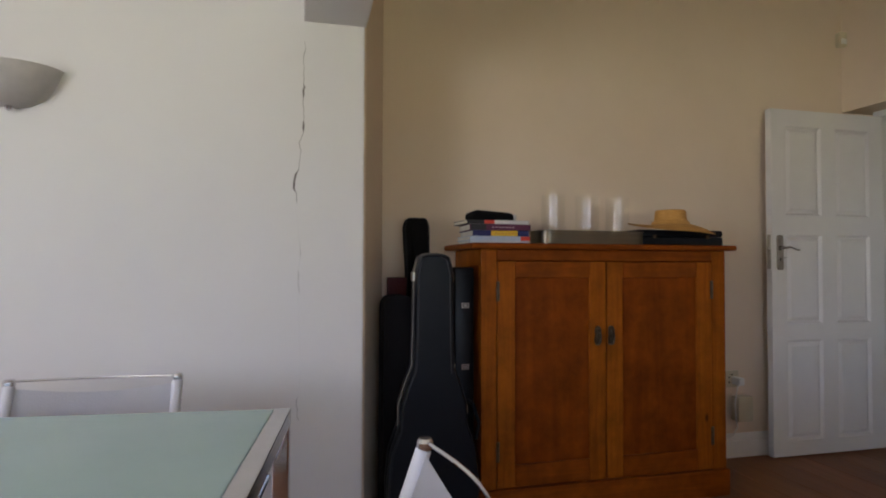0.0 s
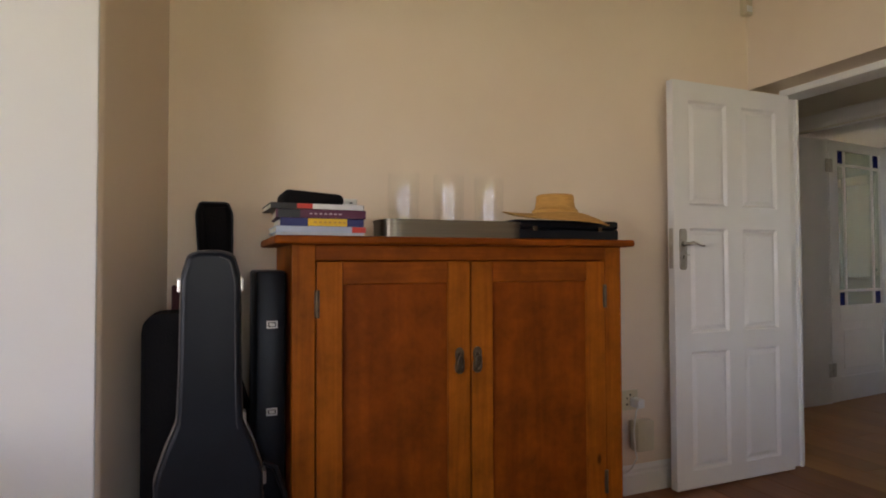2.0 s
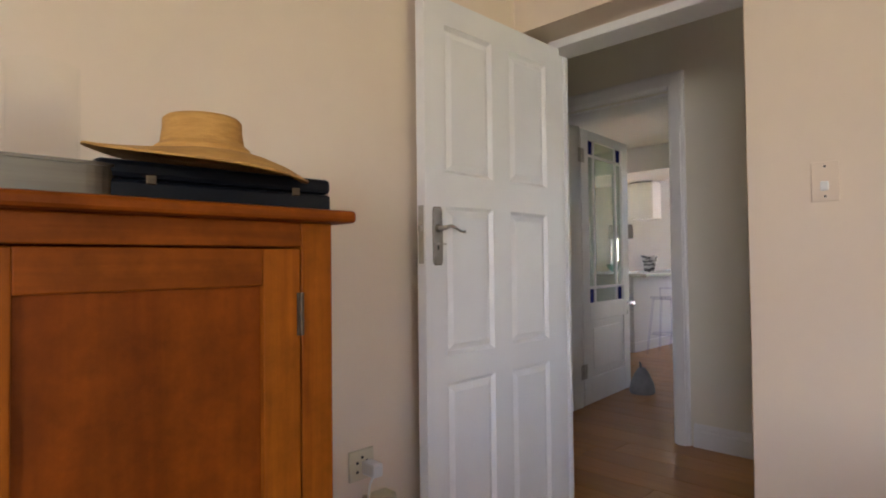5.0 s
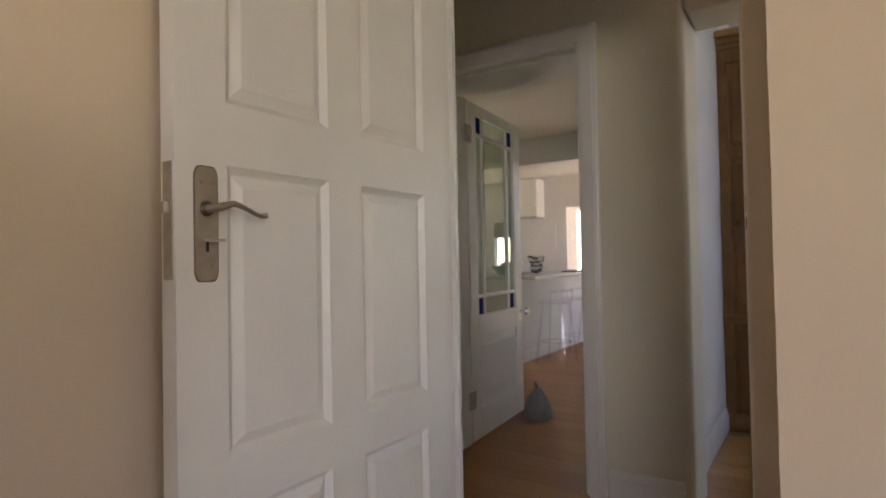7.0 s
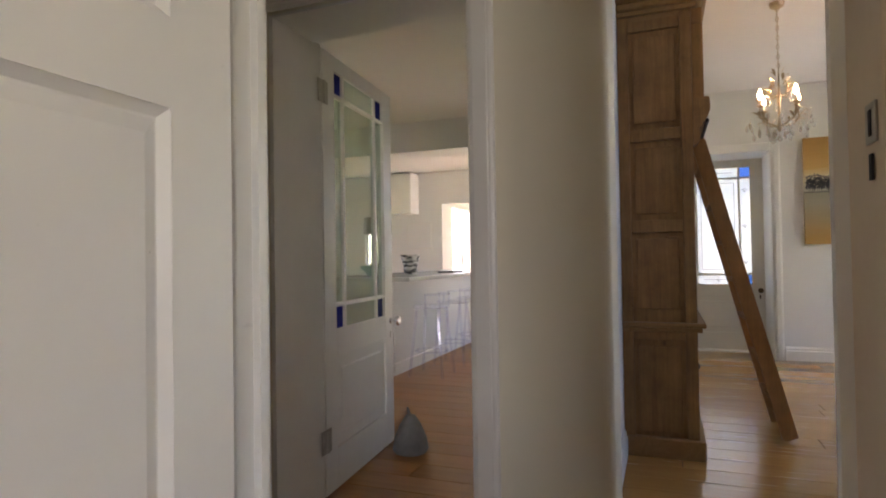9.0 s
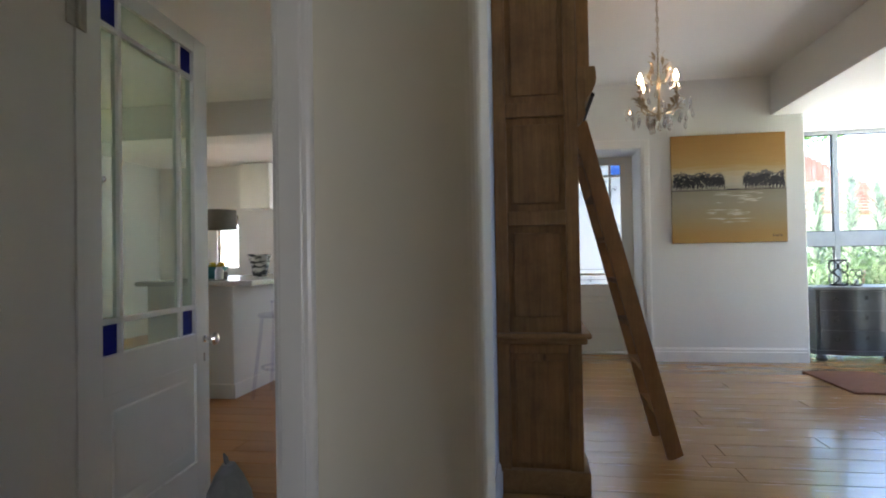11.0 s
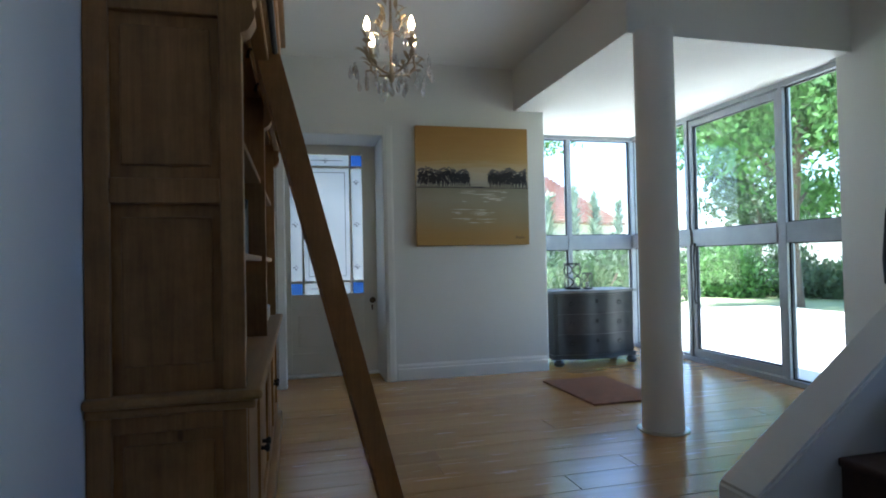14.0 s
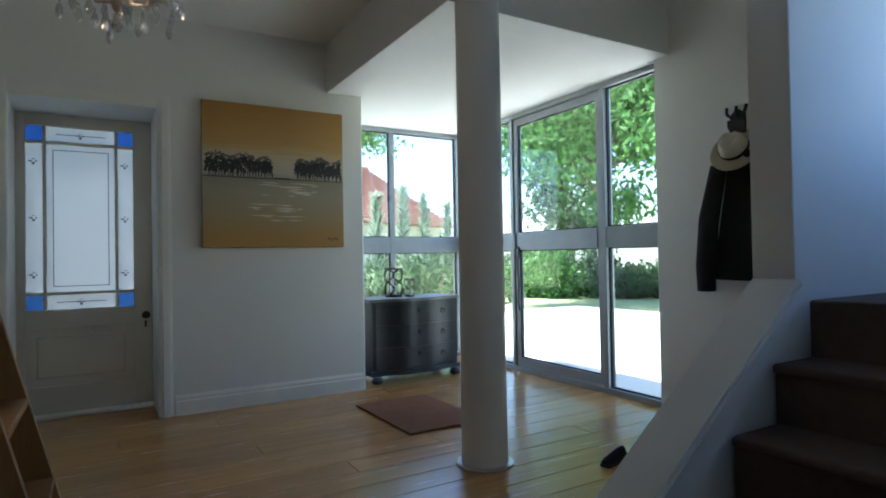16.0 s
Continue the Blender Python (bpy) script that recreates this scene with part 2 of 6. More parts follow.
gloss_white = surface("white gloss paint", (0.78, 0.77, 0.74), (0.73, 0.72, 0.69), 4.0, rough=0.32, bump=0.06, fine=45)
oak_floor = wood("pale oak boards", (0.52, 0.285, 0.095), (0.42, 0.215, 0.062), "y", grain=0.14, rough=0.24, ring=3.5, knots=False, coat=0.4, random_tone=0.10, bump=0.06)
brown_floor = wood("honey brown boards", (0.28, 0.115, 0.042), (0.20, 0.08, 0.028), "y", grain=0.3, rough=0.48, ring=7, knots=False, coat=0.05, random_tone=0.15, bump=0.06)
honey_floor = wood("honey oak boards", (0.43, 0.205, 0.06), (0.35, 0.155, 0.043), "y", grain=0.16, rough=0.42, ring=7, knots=False, coat=0.08, random_tone=0.12, bump=0.06)
for m in (honey_floor, brown_floor):
    m.node_tree.nodes["Principled BSDF"].inputs["Specular IOR Level"].default_value = 0.25
under_floor = surface("dark joint", (0.06, 0.04, 0.02), rough=0.9)
aluminium = surface("silver powder-coated aluminium", (0.34, 0.36, 0.39), (0.29, 0.31, 0.34), 8, rough=0.4, metal=0.3, bump=0.02)
clear_glass = clear("clear glass", (0.97, 0.99, 0.98))
chrome = surface("chrome", (0.75, 0.75, 0.76), rough=0.15, metal=1.0, bump=0)
aged_nickel = surface("tarnished nickel", (0.27, 0.24, 0.19), (0.18, 0.16, 0.12), 40, rough=0.4, metal=0.9, bump=0.05)
nickel = surface("brushed nickel", (0.5, 0.47, 0.42), (0.4, 0.38, 0.34), 30, rough=0.35, metal=1.0, bump=0.03)

# ---- the setting ----
HIGH, LOW = 2.95, 2.54

# dining room
bm = box(0.6, 4.28, 3.60, 3.85, 0, HIGH)
structure("wall_dining_north", bm, plaster_cream, "cream plastered wall behind the pine cupboard", "wall")
bm = prism(rounded([(-3.2, 3.10), (0.83, 3.10), (0.97, 3.60), (0.97, 3.70), (-3.2, 3.70)], [0, 0.02, 0, 0, 0]), 0, HIGH)
structure("wall_stub", bm, plaster_cream, "white plastered wall with a long vertical crack", "wall")
bm = box(0.563, 0.83, -2.2, 3.12, 2.178, HIGH, 0.008)
structure("beam_dining", bm, plaster_white, "white plastered ceiling beam", "beam")
bm = box(3.95, 4.28, -2.2, 2.655, 0, HIGH)
box(3.95, 4.28, 2.655, 3.60, 2.14, HIGH, bm=bm)
structure("wall_dining_east", bm, plaster_cream, "cream plastered wall with a deep doorway", "wall")
bm = box(-3.45, -3.2, -2.45, 3.7, 0, 0.7)
box(-3.45, -3.2, -2.45, 3.7, 2.35, HIGH, bm=bm)
box(-3.45, -3.2, -2.45, -1.6, 0.7, 2.35, bm=bm)
box(-3.45, -3.2, 0.7, 3.7, 0.7, 2.35, bm=bm)
structure("wall_dining_west", bm, plaster_white, "white plastered wall with a wide window", "wall")
bm = box(-3.2, 4.28, -2.45, -2.2, 0, 0.9)
box(-3.2, 4.28, -2.45, -2.2, 2.3, HIGH, bm=bm)
box(-3.2, 0.1, -2.45, -2.2, 0.9, 2.3, bm=bm)
box(2.3, 4.28, -2.45, -2.2, 0.9, 2.3, bm=bm)
structure("wall_dining_south", bm, plaster_cream, "cream plastered wall with a window", "wall")
structure("ceiling_dining", box(-3.45, 4.28, -2.45, 3.85, HIGH, HIGH + 0.15), ceiling_paint, "plain white ceiling", "ceiling")

# passage between the rooms
bm = prism(rounded([(5.495, 3.08), (5.495, 3.575), (5.80, 3.575), (5.80, 3.08)], [0.035, 0.0, 0.0, 0.03]), 0, 2.9)
box(5.495, 5.80, 3.575, 4.47, 2.19, 2.9, bm=bm)
box(5.495, 5.80, 4.47, 5.4, 0, 2.9, bm=bm)
box(5.495, 5.80, 1.82, 3.08, 2.26, 2.9, 0.02, bm=bm)
structure("wall_passage_east", bm, plaster_passage, "pale plastered passage wall with rounded opening edges", "wall")
bm = box(5.495, 5.80, -1.6, 1.82, 0, 2.9, 0.02)
box(5.495, 5.80, -1.6, 1.1, 3.0, 5.2, bm=bm)
structure("wall_stairs_west", bm, plaster_hall, "white plastered wall beside the stairs", "wall")
structure("wall_passage_north", box(4.28, 5.495, 5.2, 5.4, 0, 2.9), plaster_passage, "pale plastered passage end wall", "wall")
# unseen end wall; its small opening is added for the fill light
bm = box(4.28, 5.495, 1.6, 1.8, 0, 1.75)
box(4.28, 5.495, 1.6, 1.8, 2.2, 2.9, bm=bm)
box(4.28, 4.74, 1.6, 1.8, 1.75, 2.2, bm=bm)
box(5.04, 5.495, 1.6, 1.8, 1.75, 2.2, bm=bm)
structure("wall_passage_south", bm, plaster_passage, "pale plastered passage end wall with an added window opening", "wall")
structure("wall_passage_west", box(4.26, 4.36, 3.64, 5.2, 0, 2.9), plaster_passage, "pale plastered passage wall", "wall")
structure("ceiling_passage", box(4.28, 5.80, 1.6, 5.4, 2.9, 3.0), ceiling_paint, "plain passage ceiling", "ceiling")

# hall
bm = box(5.80, 11.3, 3.15, 3.30, 0, HIGH + 0.1)
structure("wall_hall_north", bm, plaster_hall, "white plastered wall behind the bookcase", "wall")
bm = prism(rounded([(10.56, 0.21), (11.66, 0.21), (11.66, 0.33), (11.12, 0.33), (11.12, 1.83), (10.56, 1.83)], [0.02, 0, 0, 0, 0, 0.03]), 0, 2.26)
bm = prism(rounded([(10.56, 0.21), (11.66, 0.21), (11.66, 0.33), (11.12, 0.33), (11.12, 3.30), (10.56, 3.30)], [0.02, 0, 0, 0, 0, 0]), 2.26, HIGH, bm)
bm = prism(rounded([(10.56, 2.72), (11.12, 2.72), (11.12, 3.30), (10.56, 3.30)], [0.03, 0, 0, 0]), 0, 2.26, bm)
structure("wall_hall_east", bm, plaster_hall, "white plastered wall with a deep doorway", "wall")
structure("wall_hall_south", box(7.2, 8.69, -1.55, -1.29, 0, HIGH, 0.006), plaster_hall, "white plastered wall with the coat hook", "wall")
bm = box(5.495, 7.2, -1.55, -1.29, 0, 1.55)
box(5.495, 7.2, -1.55, -1.29, 2.75, 5.2, bm=bm)
box(5.495, 6.0, -1.55, -1.29, 1.55, 2.75, bm=bm)
box(6.84, 7.2, -1.55, -1.29, 1.55, 2.75, bm=bm)
structure("wall_stairs_south", bm, plaster_hall, "white plastered stair wall with a window", "wall")
structure("wall_stairs_east", box(7.04, 7.2, -1.29, 0.0, 0, 5.2, 0.006), plaster_hall, "white plastered wall beside the stairs", "wall")
bm = box(5.80, 11.2, 0.95, 3.3, HIGH, HIGH + 0.15)
box(7.15, 11.2, -1.55, 0.95, HIGH, HIGH + 0.15, bm=bm)
structure("ceiling_hall", bm, ceiling_paint, "white hall ceiling", "ceiling")
bm = box(5.80, 7.2, 0.95, 1.1, HIGH, 5.2)
structure("wall_stairs_upper", bm, plaster_hall, "white plastered upper stair wall", "wall")
structure("wall_stairs_upper_east", box(7.15, 7.3, -1.55, 1.1, HIGH, 5.2), plaster_hall, "white plastered upper stair wall", "wall")
structure("ceiling_stairs", box(5.495, 7.3, -1.55, 1.1, 5.2, 5.3), ceiling_paint, "plain white ceiling over the stairs", "ceiling")
bm = box(8.56, 10.56, 0.33, 0.53, LOW, HIGH, 0.004)
box(8.56, 8.76, -1.29, 0.33, LOW, HIGH, 0.004, bm=bm)
structure("beam_hall", bm, plaster_hall, "white plastered beams meeting above the column", "beam")
bm = box(8.76, 11.66, -1.5, 0.33, LOW + 0.004, LOW + 0.14)
structure("ceiling_porch", bm, ceiling_paint, "low white ceiling of the glazed porch", "ceiling")

# kitchen
bm = box(12.8, 12.95, 3.3, 5.5, 0, 2.7)
box(12.8, 12.95, 6.5, 7.62, 0, 2.7, bm=bm)
box(12.8, 12.95, 5.5, 6.5, 2.1, 2.7, bm=bm)
box(12.8, 12.95, 7.62, 8.0, 0, 1.0, bm=bm)
box(12.8, 12.95, 7.62, 8.0, 1.9, 2.7, bm=bm)
box(12.8, 12.95, 8.0, 9.15, 0, 2.7, bm=bm)
structure("wall_kitchen_east", bm, plaster_hall, "white kitchen wall with an opening", "wall")
bm = box(5.8, 12.95, 9.0, 9.15, 0, 0.9)
box(5.8, 12.95, 9.0, 9.15, 2.5, 2.7, bm=bm)
box(5.8, 8.7, 9.0, 9.15, 0.9, 2.5, bm=bm)
box(10.1, 12.95, 9.0, 9.15, 0.9, 2.5, bm=bm)
structure("wall_kitchen_north", bm, plaster_hall, "white kitchen wall with a wide window", "wall")
structure("wall_kitchen_west", box(5.6, 5.8, 5.4, 9.15, 0, 2.7), plaster_hall, "white kitchen wall", "wall")
structure("ceiling_kitchen", box(5.6, 12.95, 3.3, 9.15, 2.66, 2.8), ceiling_paint, "white kitchen ceiling", "ceiling")
structure("beam_kitchen", box(9.3, 9.7, 3.3, 9.0, 2.33, 2.67, 0.01), plaster_hall, "white plastered kitchen beam", "beam")
bm = box(12.95, 15.4, 5.35, 5.5, 0, 2.7)
box(12.95, 14.0, 6.75, 6.9, 0, 2.7, bm=bm)
box(15.2, 15.4, 6.75, 6.9, 0, 2.7, bm=bm)
box(14.0, 15.2, 6.75, 6.9, 2.2, 2.7, bm=bm)
box(15.25, 15.4, 5.5, 6.75, 0, 2.7, bm=bm)
structure("wall_passage_far", bm, plaster_hall, "white walls of the passage beyond the kitchen", "wall")
structure("ceiling_passage_far", box(12.95, 15.4, 5.35, 6.9, 2.7, 2.8), ceiling_paint, "white ceiling beyond the kitchen", "ceiling")

# ---- materials of the dining room things ----
pine = wood("warm orange pine", (0.34, 0.095, 0.005), (0.23, 0.053, 0.003), "z", grain=0.42, blotch=0.28, rough=0.5, ring=7, bump=0.12)
pine_level = wood("warm orange pine rails", (0.28, 0.066, 0.004), (0.185, 0.040, 0.0025), "x", grain=0.45, blotch=0.28, rough=0.5, ring=7, knots=False, bump=0.12)
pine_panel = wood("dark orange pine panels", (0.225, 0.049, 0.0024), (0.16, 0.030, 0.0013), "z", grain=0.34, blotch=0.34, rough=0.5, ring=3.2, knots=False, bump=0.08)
for m in (pine, pine_level, pine_panel):
    m.node_tree.nodes["Principled BSDF"].inputs["Specular IOR Level"].default_value = 0.12
bronze = surface("dark bronze", (0.17, 0.125, 0.075), (0.08, 0.06, 0.04), 40, rough=0.45, metal=0.9, bump=0.1)
black_leather = surface("worn black leatherette", (0.0045, 0.006, 0.0085), (0.008, 0.010, 0.013), 5, rough=0.38, bump=0.12, fine=120, spec=0.2)
black_cloth = surface("black nylon cloth", (0.004, 0.004, 0.0045), (0.007, 0.006, 0.006), 12, rough=0.9, bump=0.35, fine=160, spec=0.15)
case_binding = surface("worn beige metal binding", (0.20, 0.18, 0.155), (0.09, 0.08, 0.07), 22, rough=0.45, metal=0.5, bump=0.1)
grey_trim = surface("grey piping", (0.035, 0.035, 0.036), rough=0.55)
burgundy = surface("burgundy cloth board", (0.09, 0.018, 0.022), (0.07, 0.014, 0.018), 9, rough=0.8, bump=0.2)
steel = surface("brushed steel", (0.20, 0.175, 0.135), (0.15, 0.13, 0.10), 3, (1, 1, 40), rough=0.4, metal=1.0, bump=0.04)
steel_bright = surface("polished steel", (0.62, 0.60, 0.58), (0.54, 0.52, 0.50), 9, rough=0.16, metal=1.0, bump=0.01)
straw = surface("woven straw", (0.64, 0.35, 0.088), (0.48, 0.24, 0.052), 26, (1, 1, 5), rough=0.75, bump=0.6, fine=110)
cream_plastic = surface("aged cream plastic", (0.62, 0.55, 0.38), (0.56, 0.49, 0.33), 12, rough=0.4, bump=0.02)
white_plastic = surface("white plastic", (0.75, 0.74, 0.70), rough=0.35, bump=0.02)
dark_line = surface("dark slot", (0.03, 0.03, 0.03), rough=0.8)
frosted_green = surface("frosted green glass", (0.38, 0.54, 0.51), (0.34, 0.50, 0.47), 3, rough=0.22, rough_var=0.02, bump=0, spec=0.6)
sling_white = surface("white sling fabric", (0.72, 0.72, 0.74), (0.66, 0.66, 0.69), 6, rough=0.8, bump=0.3, fine=200)
alabaster = surface("marbled alabaster glass", (0.84, 0.81, 0.76), (0.66, 0.63, 0.60), 7, rough=0.35, bump=0.03)
crack_dark = surface("open crack", (0.10, 0.09, 0.08), (0.3, 0.28, 0.26), 40, rough=0.95)


def paper(name, colour):
    return surface(name, colour, tuple(c * 0.85 for c in colour), 20, rough=0.5, bump=0.05)


def skirting(name, x0, y0, x1, y1, height=0.14, depth=0.02, material=None):
    """A moulded skirting board along a wall; the wall lies to the left of its run."""
    a, b = Vector((x0, y0)), Vector((x1, y1))
    d = (b - a).normalized()
    n = Vector((d.y, -d.x))
    bm = bmesh.new()
    prof = [(0, 0), (depth, 0), (depth, height * 0.68), (depth * 0.7, height * 0.74), (depth * 0.7, height * 0.86), (depth * 0.35, height * 0.95), (depth * 0.2, height), (0, height)]
    rings = [[bm.verts.new((p.x + n.x * o, p.y + n.y * o, z + 0.001)) for o, z in prof] for p in (a, b)]
    k = len(prof)
    for i in range(k):
        bm.faces.new((rings[0][i], rings[0][(i + 1) % k], rings[1][(i + 1) % k], rings[1][i]))
    bm.faces.new(rings[0][::-1])
    bm.faces.new(rings[1])
    return structure(name, bm, material or gloss_white, "white painted moulded skirting board", "baseboard")


skirting("baseboard_1", 2.70, 3.60, 4.20, 3.60)
skirting("baseboard_2", -3.2, 3.09, 0.80, 3.09)
skirting("baseboard_3", 3.95, 2.62, 3.95, -2.2)
skirting("baseboard_4", 5.495, 3.46, 5.495, 3.12)
skirting("baseboard_5", 10.56, 1.72, 10.56, 0.24, 0.15)
skirting("baseboard_6", 8.67, -1.29, 7.24, -1.29, 0.15)
skirting("baseboard_7", 5.83, 3.15, 6.96, 3.15, 0.15)

# white facing of the stub wall, and its crack
bm = box(-3.2, 0.822, 3.090, 3.102, 0, HIGH, 0.004)
stub_face = structure("wall_stub_face", bm, plaster_white, "white plastered wall face with a long vertical crack", "wall")
rnd = random.Random(8)
bm = bmesh.new()
z, x, last = 2.09, 0.567, None
while z > 0.50:
    wide = 0.0006 + (0.0036 if 1.46 < z < 1.54 or 1.86 < z < 1.90 or 1.72 < z < 1.75 else 0.0006 * rnd.random())
    if 1.12 < z < 1.42 and rnd.random() < 0.8 or 0.6 < z < 1.02:
        wide = 0.00008
    now = (bm.verts.new((x - wide, 3.0875, z)), bm.verts.new((x + wide, 3.0875, z)))
    if last:
        bm.faces.new((last[0], last[1], now[1], now[0]))
    last = now
    aim = 0.567 if z > 1.75 else 0.555 if z > 1.55 else 0.533 if z > 1.48 else 0.556
    x += (aim - x) * 0.3 + rnd.uniform(-0.006, 0.006)
    z -= 0.016
part("crack", bm, crack_dark, stub_face, "dark open plaster crack")


def cupboard():
    """The pine cupboard with two panelled doors."""
    c = thing("pine_cupboard", "orange pine cupboard with two panelled doors against the wall", "cupboard", at=(0, 0, 0, 0))
    x0, x1, yf, yb, zt = 1.36, 2.655, 3.12, 3.58, 1.225
    part("top", box(1.30, 2.69, 3.072, 3.59, zt, zt + 0.027, 0.008), pine_level, c, "overhanging pine top board")
    part("side_panel", box(x0, x0 + 0.025, yf + 0.03, yb, 0.0, zt), pine, c)
    part("side_panel", box(x1 - 0.025, x1, yf + 0.03, yb, 0.0, zt), pine, c)
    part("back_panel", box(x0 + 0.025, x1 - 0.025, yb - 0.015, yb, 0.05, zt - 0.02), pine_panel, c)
    part("bottom_board", box(x0 + 0.025, x1 - 0.025, yf + 0.03, yb - 0.015, 0.10, 0.125), pine_level, c)
    part("frame_post", box(x0, 1.434, yf, yf + 0.03, 0.13, zt, 0.003), pine, c)
    part("frame_post", box(2.578, x1, yf, yf + 0.03, 0.13, zt, 0.003), pine, c)
    part("frame_rail", box(1.434, 2.578, yf + 0.001, yf + 0.03, 1.172, zt, 0.003), pine_level, c)
    part("plinth", box(x0 - 0.012, x1 + 0.012, yf - 0.014, yf + 0.03, 0, 0.13, 0.006), pine_level, c)
    for a, b, side in ((1.438, 1.985, "l"), (1.991, 2.574, "r")):
        d = part("door", box(a, a + 0.085, yf - 0.002, yf + 0.024, 0.135, 1.168, 0.003), pine, c)
        part("stile", box(b - 0.085, b, yf - 0.002, yf + 0.024, 0.135, 1.168, 0.003), pine, d)
        part("top_rail", box(a + 0.085, b - 0.085, yf - 0.0015, yf + 0.024, 1.092, 1.168, 0.003), pine_level, d)
        part("bottom_rail", box(a + 0.085, b - 0.085, yf - 0.0015, yf + 0.024, 0.135, 0.235, 0.003), pine_level, d)
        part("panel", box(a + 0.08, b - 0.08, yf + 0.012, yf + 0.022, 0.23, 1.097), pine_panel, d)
        hx = 1.942 if side == "l" else 2.012
        bm = prism([((0.0135 + 0.0055 * abs(math.sin(q * 2)) + 0.002 * (math.sin(q) < 0)) * math.copysign(abs(math.cos(q)) ** 0.6, math.cos(q)), 0.047 * math.sin(q)) for q in (2 * math.pi * k / 36 for k in range(36))], 0, 0.004)
        turned(bm, Matrix.Translation((hx, yf - 0.002, 0.815)) @ pose(0, 0, 0, 90, 0, 0))
        tube([(hx, yf - 0.005, 0.835), (hx, yf - 0.014, 0.834)], 0.008, bm)
        tube([(hx + 0.0125 * math.sin(q), yf - 0.012 - 0.003 * math.cos(q), 0.806 + 0.027 * math.cos(q)) for q in (2 * math.pi * k / 16 for k in range(16))], 0.0038, bm, 6, True)
        part("handle", bm, bronze, d, "dark bronze drop handle on a plate", True)
        hz = (1.03, 0.30)
        for z in hz:
            x = a + 0.001 if side == "l" else b - 0.001
            bm = box(x - 0.008, x + 0.008, yf - 0.006, yf - 0.001, z - 0.045, z + 0.045, 0.001)
            tube([(x, yf - 0.006, z - 0.045), (x, yf - 0.006, z + 0.045)], 0.005, bm)
            part("hinge", bm, bronze, d, "dark metal butt hinge")
    return c


cupboard()
TOP = 1.252
# books and small things on the cupboard
for i, (x0, x1, y0, y1, z, h, turn, colours, label) in enumerate((
        (1.315, 1.60, 3.14, 3.36, 0.000, 0.012, -1, ((0.48, 0.50, 0.54),), "pale grey softcover book lying flat"),
        (1.310, 1.605, 3.14, 3.36, 0.0125, 0.020, 1, ((0.40, 0.46, 0.58), (0.6, 0.05, 0.03)), "pale blue paperback book with a red corner"),
        (1.325, 1.60, 3.14, 3.37, 0.033, 0.026, 0, ((0.008, 0.012, 0.11), (0.72, 0.43, 0.012)), "dark blue book with a yellow spine band"),
        (1.315, 1.608, 3.135, 3.36, 0.0595, 0.028, -2, ((0.085, 0.003, 0.036), (0.006, 0.006, 0.008)), "purple hardcover book lying flat"),
        (1.290, 1.595, 3.13, 3.35, 0.088, 0.018, 2, ((0.006, 0.006, 0.008), (0.72, 0.71, 0.69)), "black and white book with a red spot"))):
    b = thing("book", label, "book", "stack of books on the cupboard", at=((x0 + x1) / 2, (y0 + y1) / 2, TOP + z, turn))
    hx, hy = (x1 - x0) / 2, (y1 - y0) / 2
    base = paper("cover", colours[0])
    part("cover", join(box(-hx, hx, -hy, hy, 0, 0.002, bm=box(-hx, hx, -hy, hy, h - 0.002, h)), box(-hx, hx, -hy, -hy + 0.002, 0.0015, h - 0.0015)), base, b)
    part("pages", box(-hx + 0.004, hx - 0.004, -hy + 0.003, hy - 0.004, 0.002, h - 0.002), paper("page edges", (0.62, 0.58, 0.48)), b, "cream page edges")
    if len(colours) > 1:
        s0, s1 = {1: (0.10, 0.148), 2: (-0.05, 0.08), 3: (-0.14, -0.07), 4: (-0.02, 0.15)}[i]
        part("spine_band", box(s0, s1, -hy - 0.0012, -hy + 0.0005, 0.0005, h - 0.0005), paper("spine band", colours[1]), b)
    if i in (2, 3):
        for k in range(7):
            xx = (-0.03 if i == 2 else -0.04) + 0.016 * k
            part("lettering", box(xx, xx + 0.009, -hy - 0.0018, -hy - 0.0011, h * 0.42, h * 0.58), paper("spine lettering", (0.45, 0.2, 0.05) if i == 2 else (0.5, 0.35, 0.42)), b)
    if i == 4:
        part("label_spot", box(-0.07, -0.02, -hy - 0.0012, -hy + 0.0005, 0.001, h - 0.001), paper("red band", (0.6, 0.05, 0.03)), b)

bm = box(-0.105, 0.10, -0.07, 0.07, 0, 0.045, 0.018, segments=3)
for v in bm.verts:
    v.co.z += 0.008 * noise.noise(v.co * 14) * (v.co.z > 0.01)
p = part("pouch", bm, black_cloth, None, smooth=True)
p.matrix_basis = pose(1.44, 3.245, TOP + 0.1065, 0, 0, 4)
tagged(p, "black zipped cloth pouch lying on the books", "pouch")
t = thing("cream_tube", "white squeezable cream tube standing on its cap", "tube", at=(1.612, 3.41, TOP, 12))
part("cap", lathe([(0.017, 0), (0.018, 0.02), (0.016, 0.024)]), white_plastic, t)
bm = bmesh.new()
rings = []
for z, w, d in ((0.024, 0.017, 0.017), (0.06, 0.022, 0.018), (0.12, 0.029, 0.009), (0.158, 0.032, 0.0015)):
    rings.append([bm.verts.new((w * math.cos(q), d * math.sin(q), z)) for q in (2 * math.pi * k / 16 for k in range(16))])
for a, b in zip(rings, rings[1:]):
    for k in range(16):
        bm.faces.new((a[k], a[(k + 1) % 16], b[(k + 1) % 16], b[k]))
bm.faces.new(rings[0]), bm.faces.new(rings[-1])
part("body", bm, white_plastic, t, "", True)
for k in range(3):
    part("print", box(-0.008, 0.01 - 0.003 * k, -0.0185, -0.0165, 0.118 + 0.010 * k, 0.123 + 0.010 * k), dark_line, t)

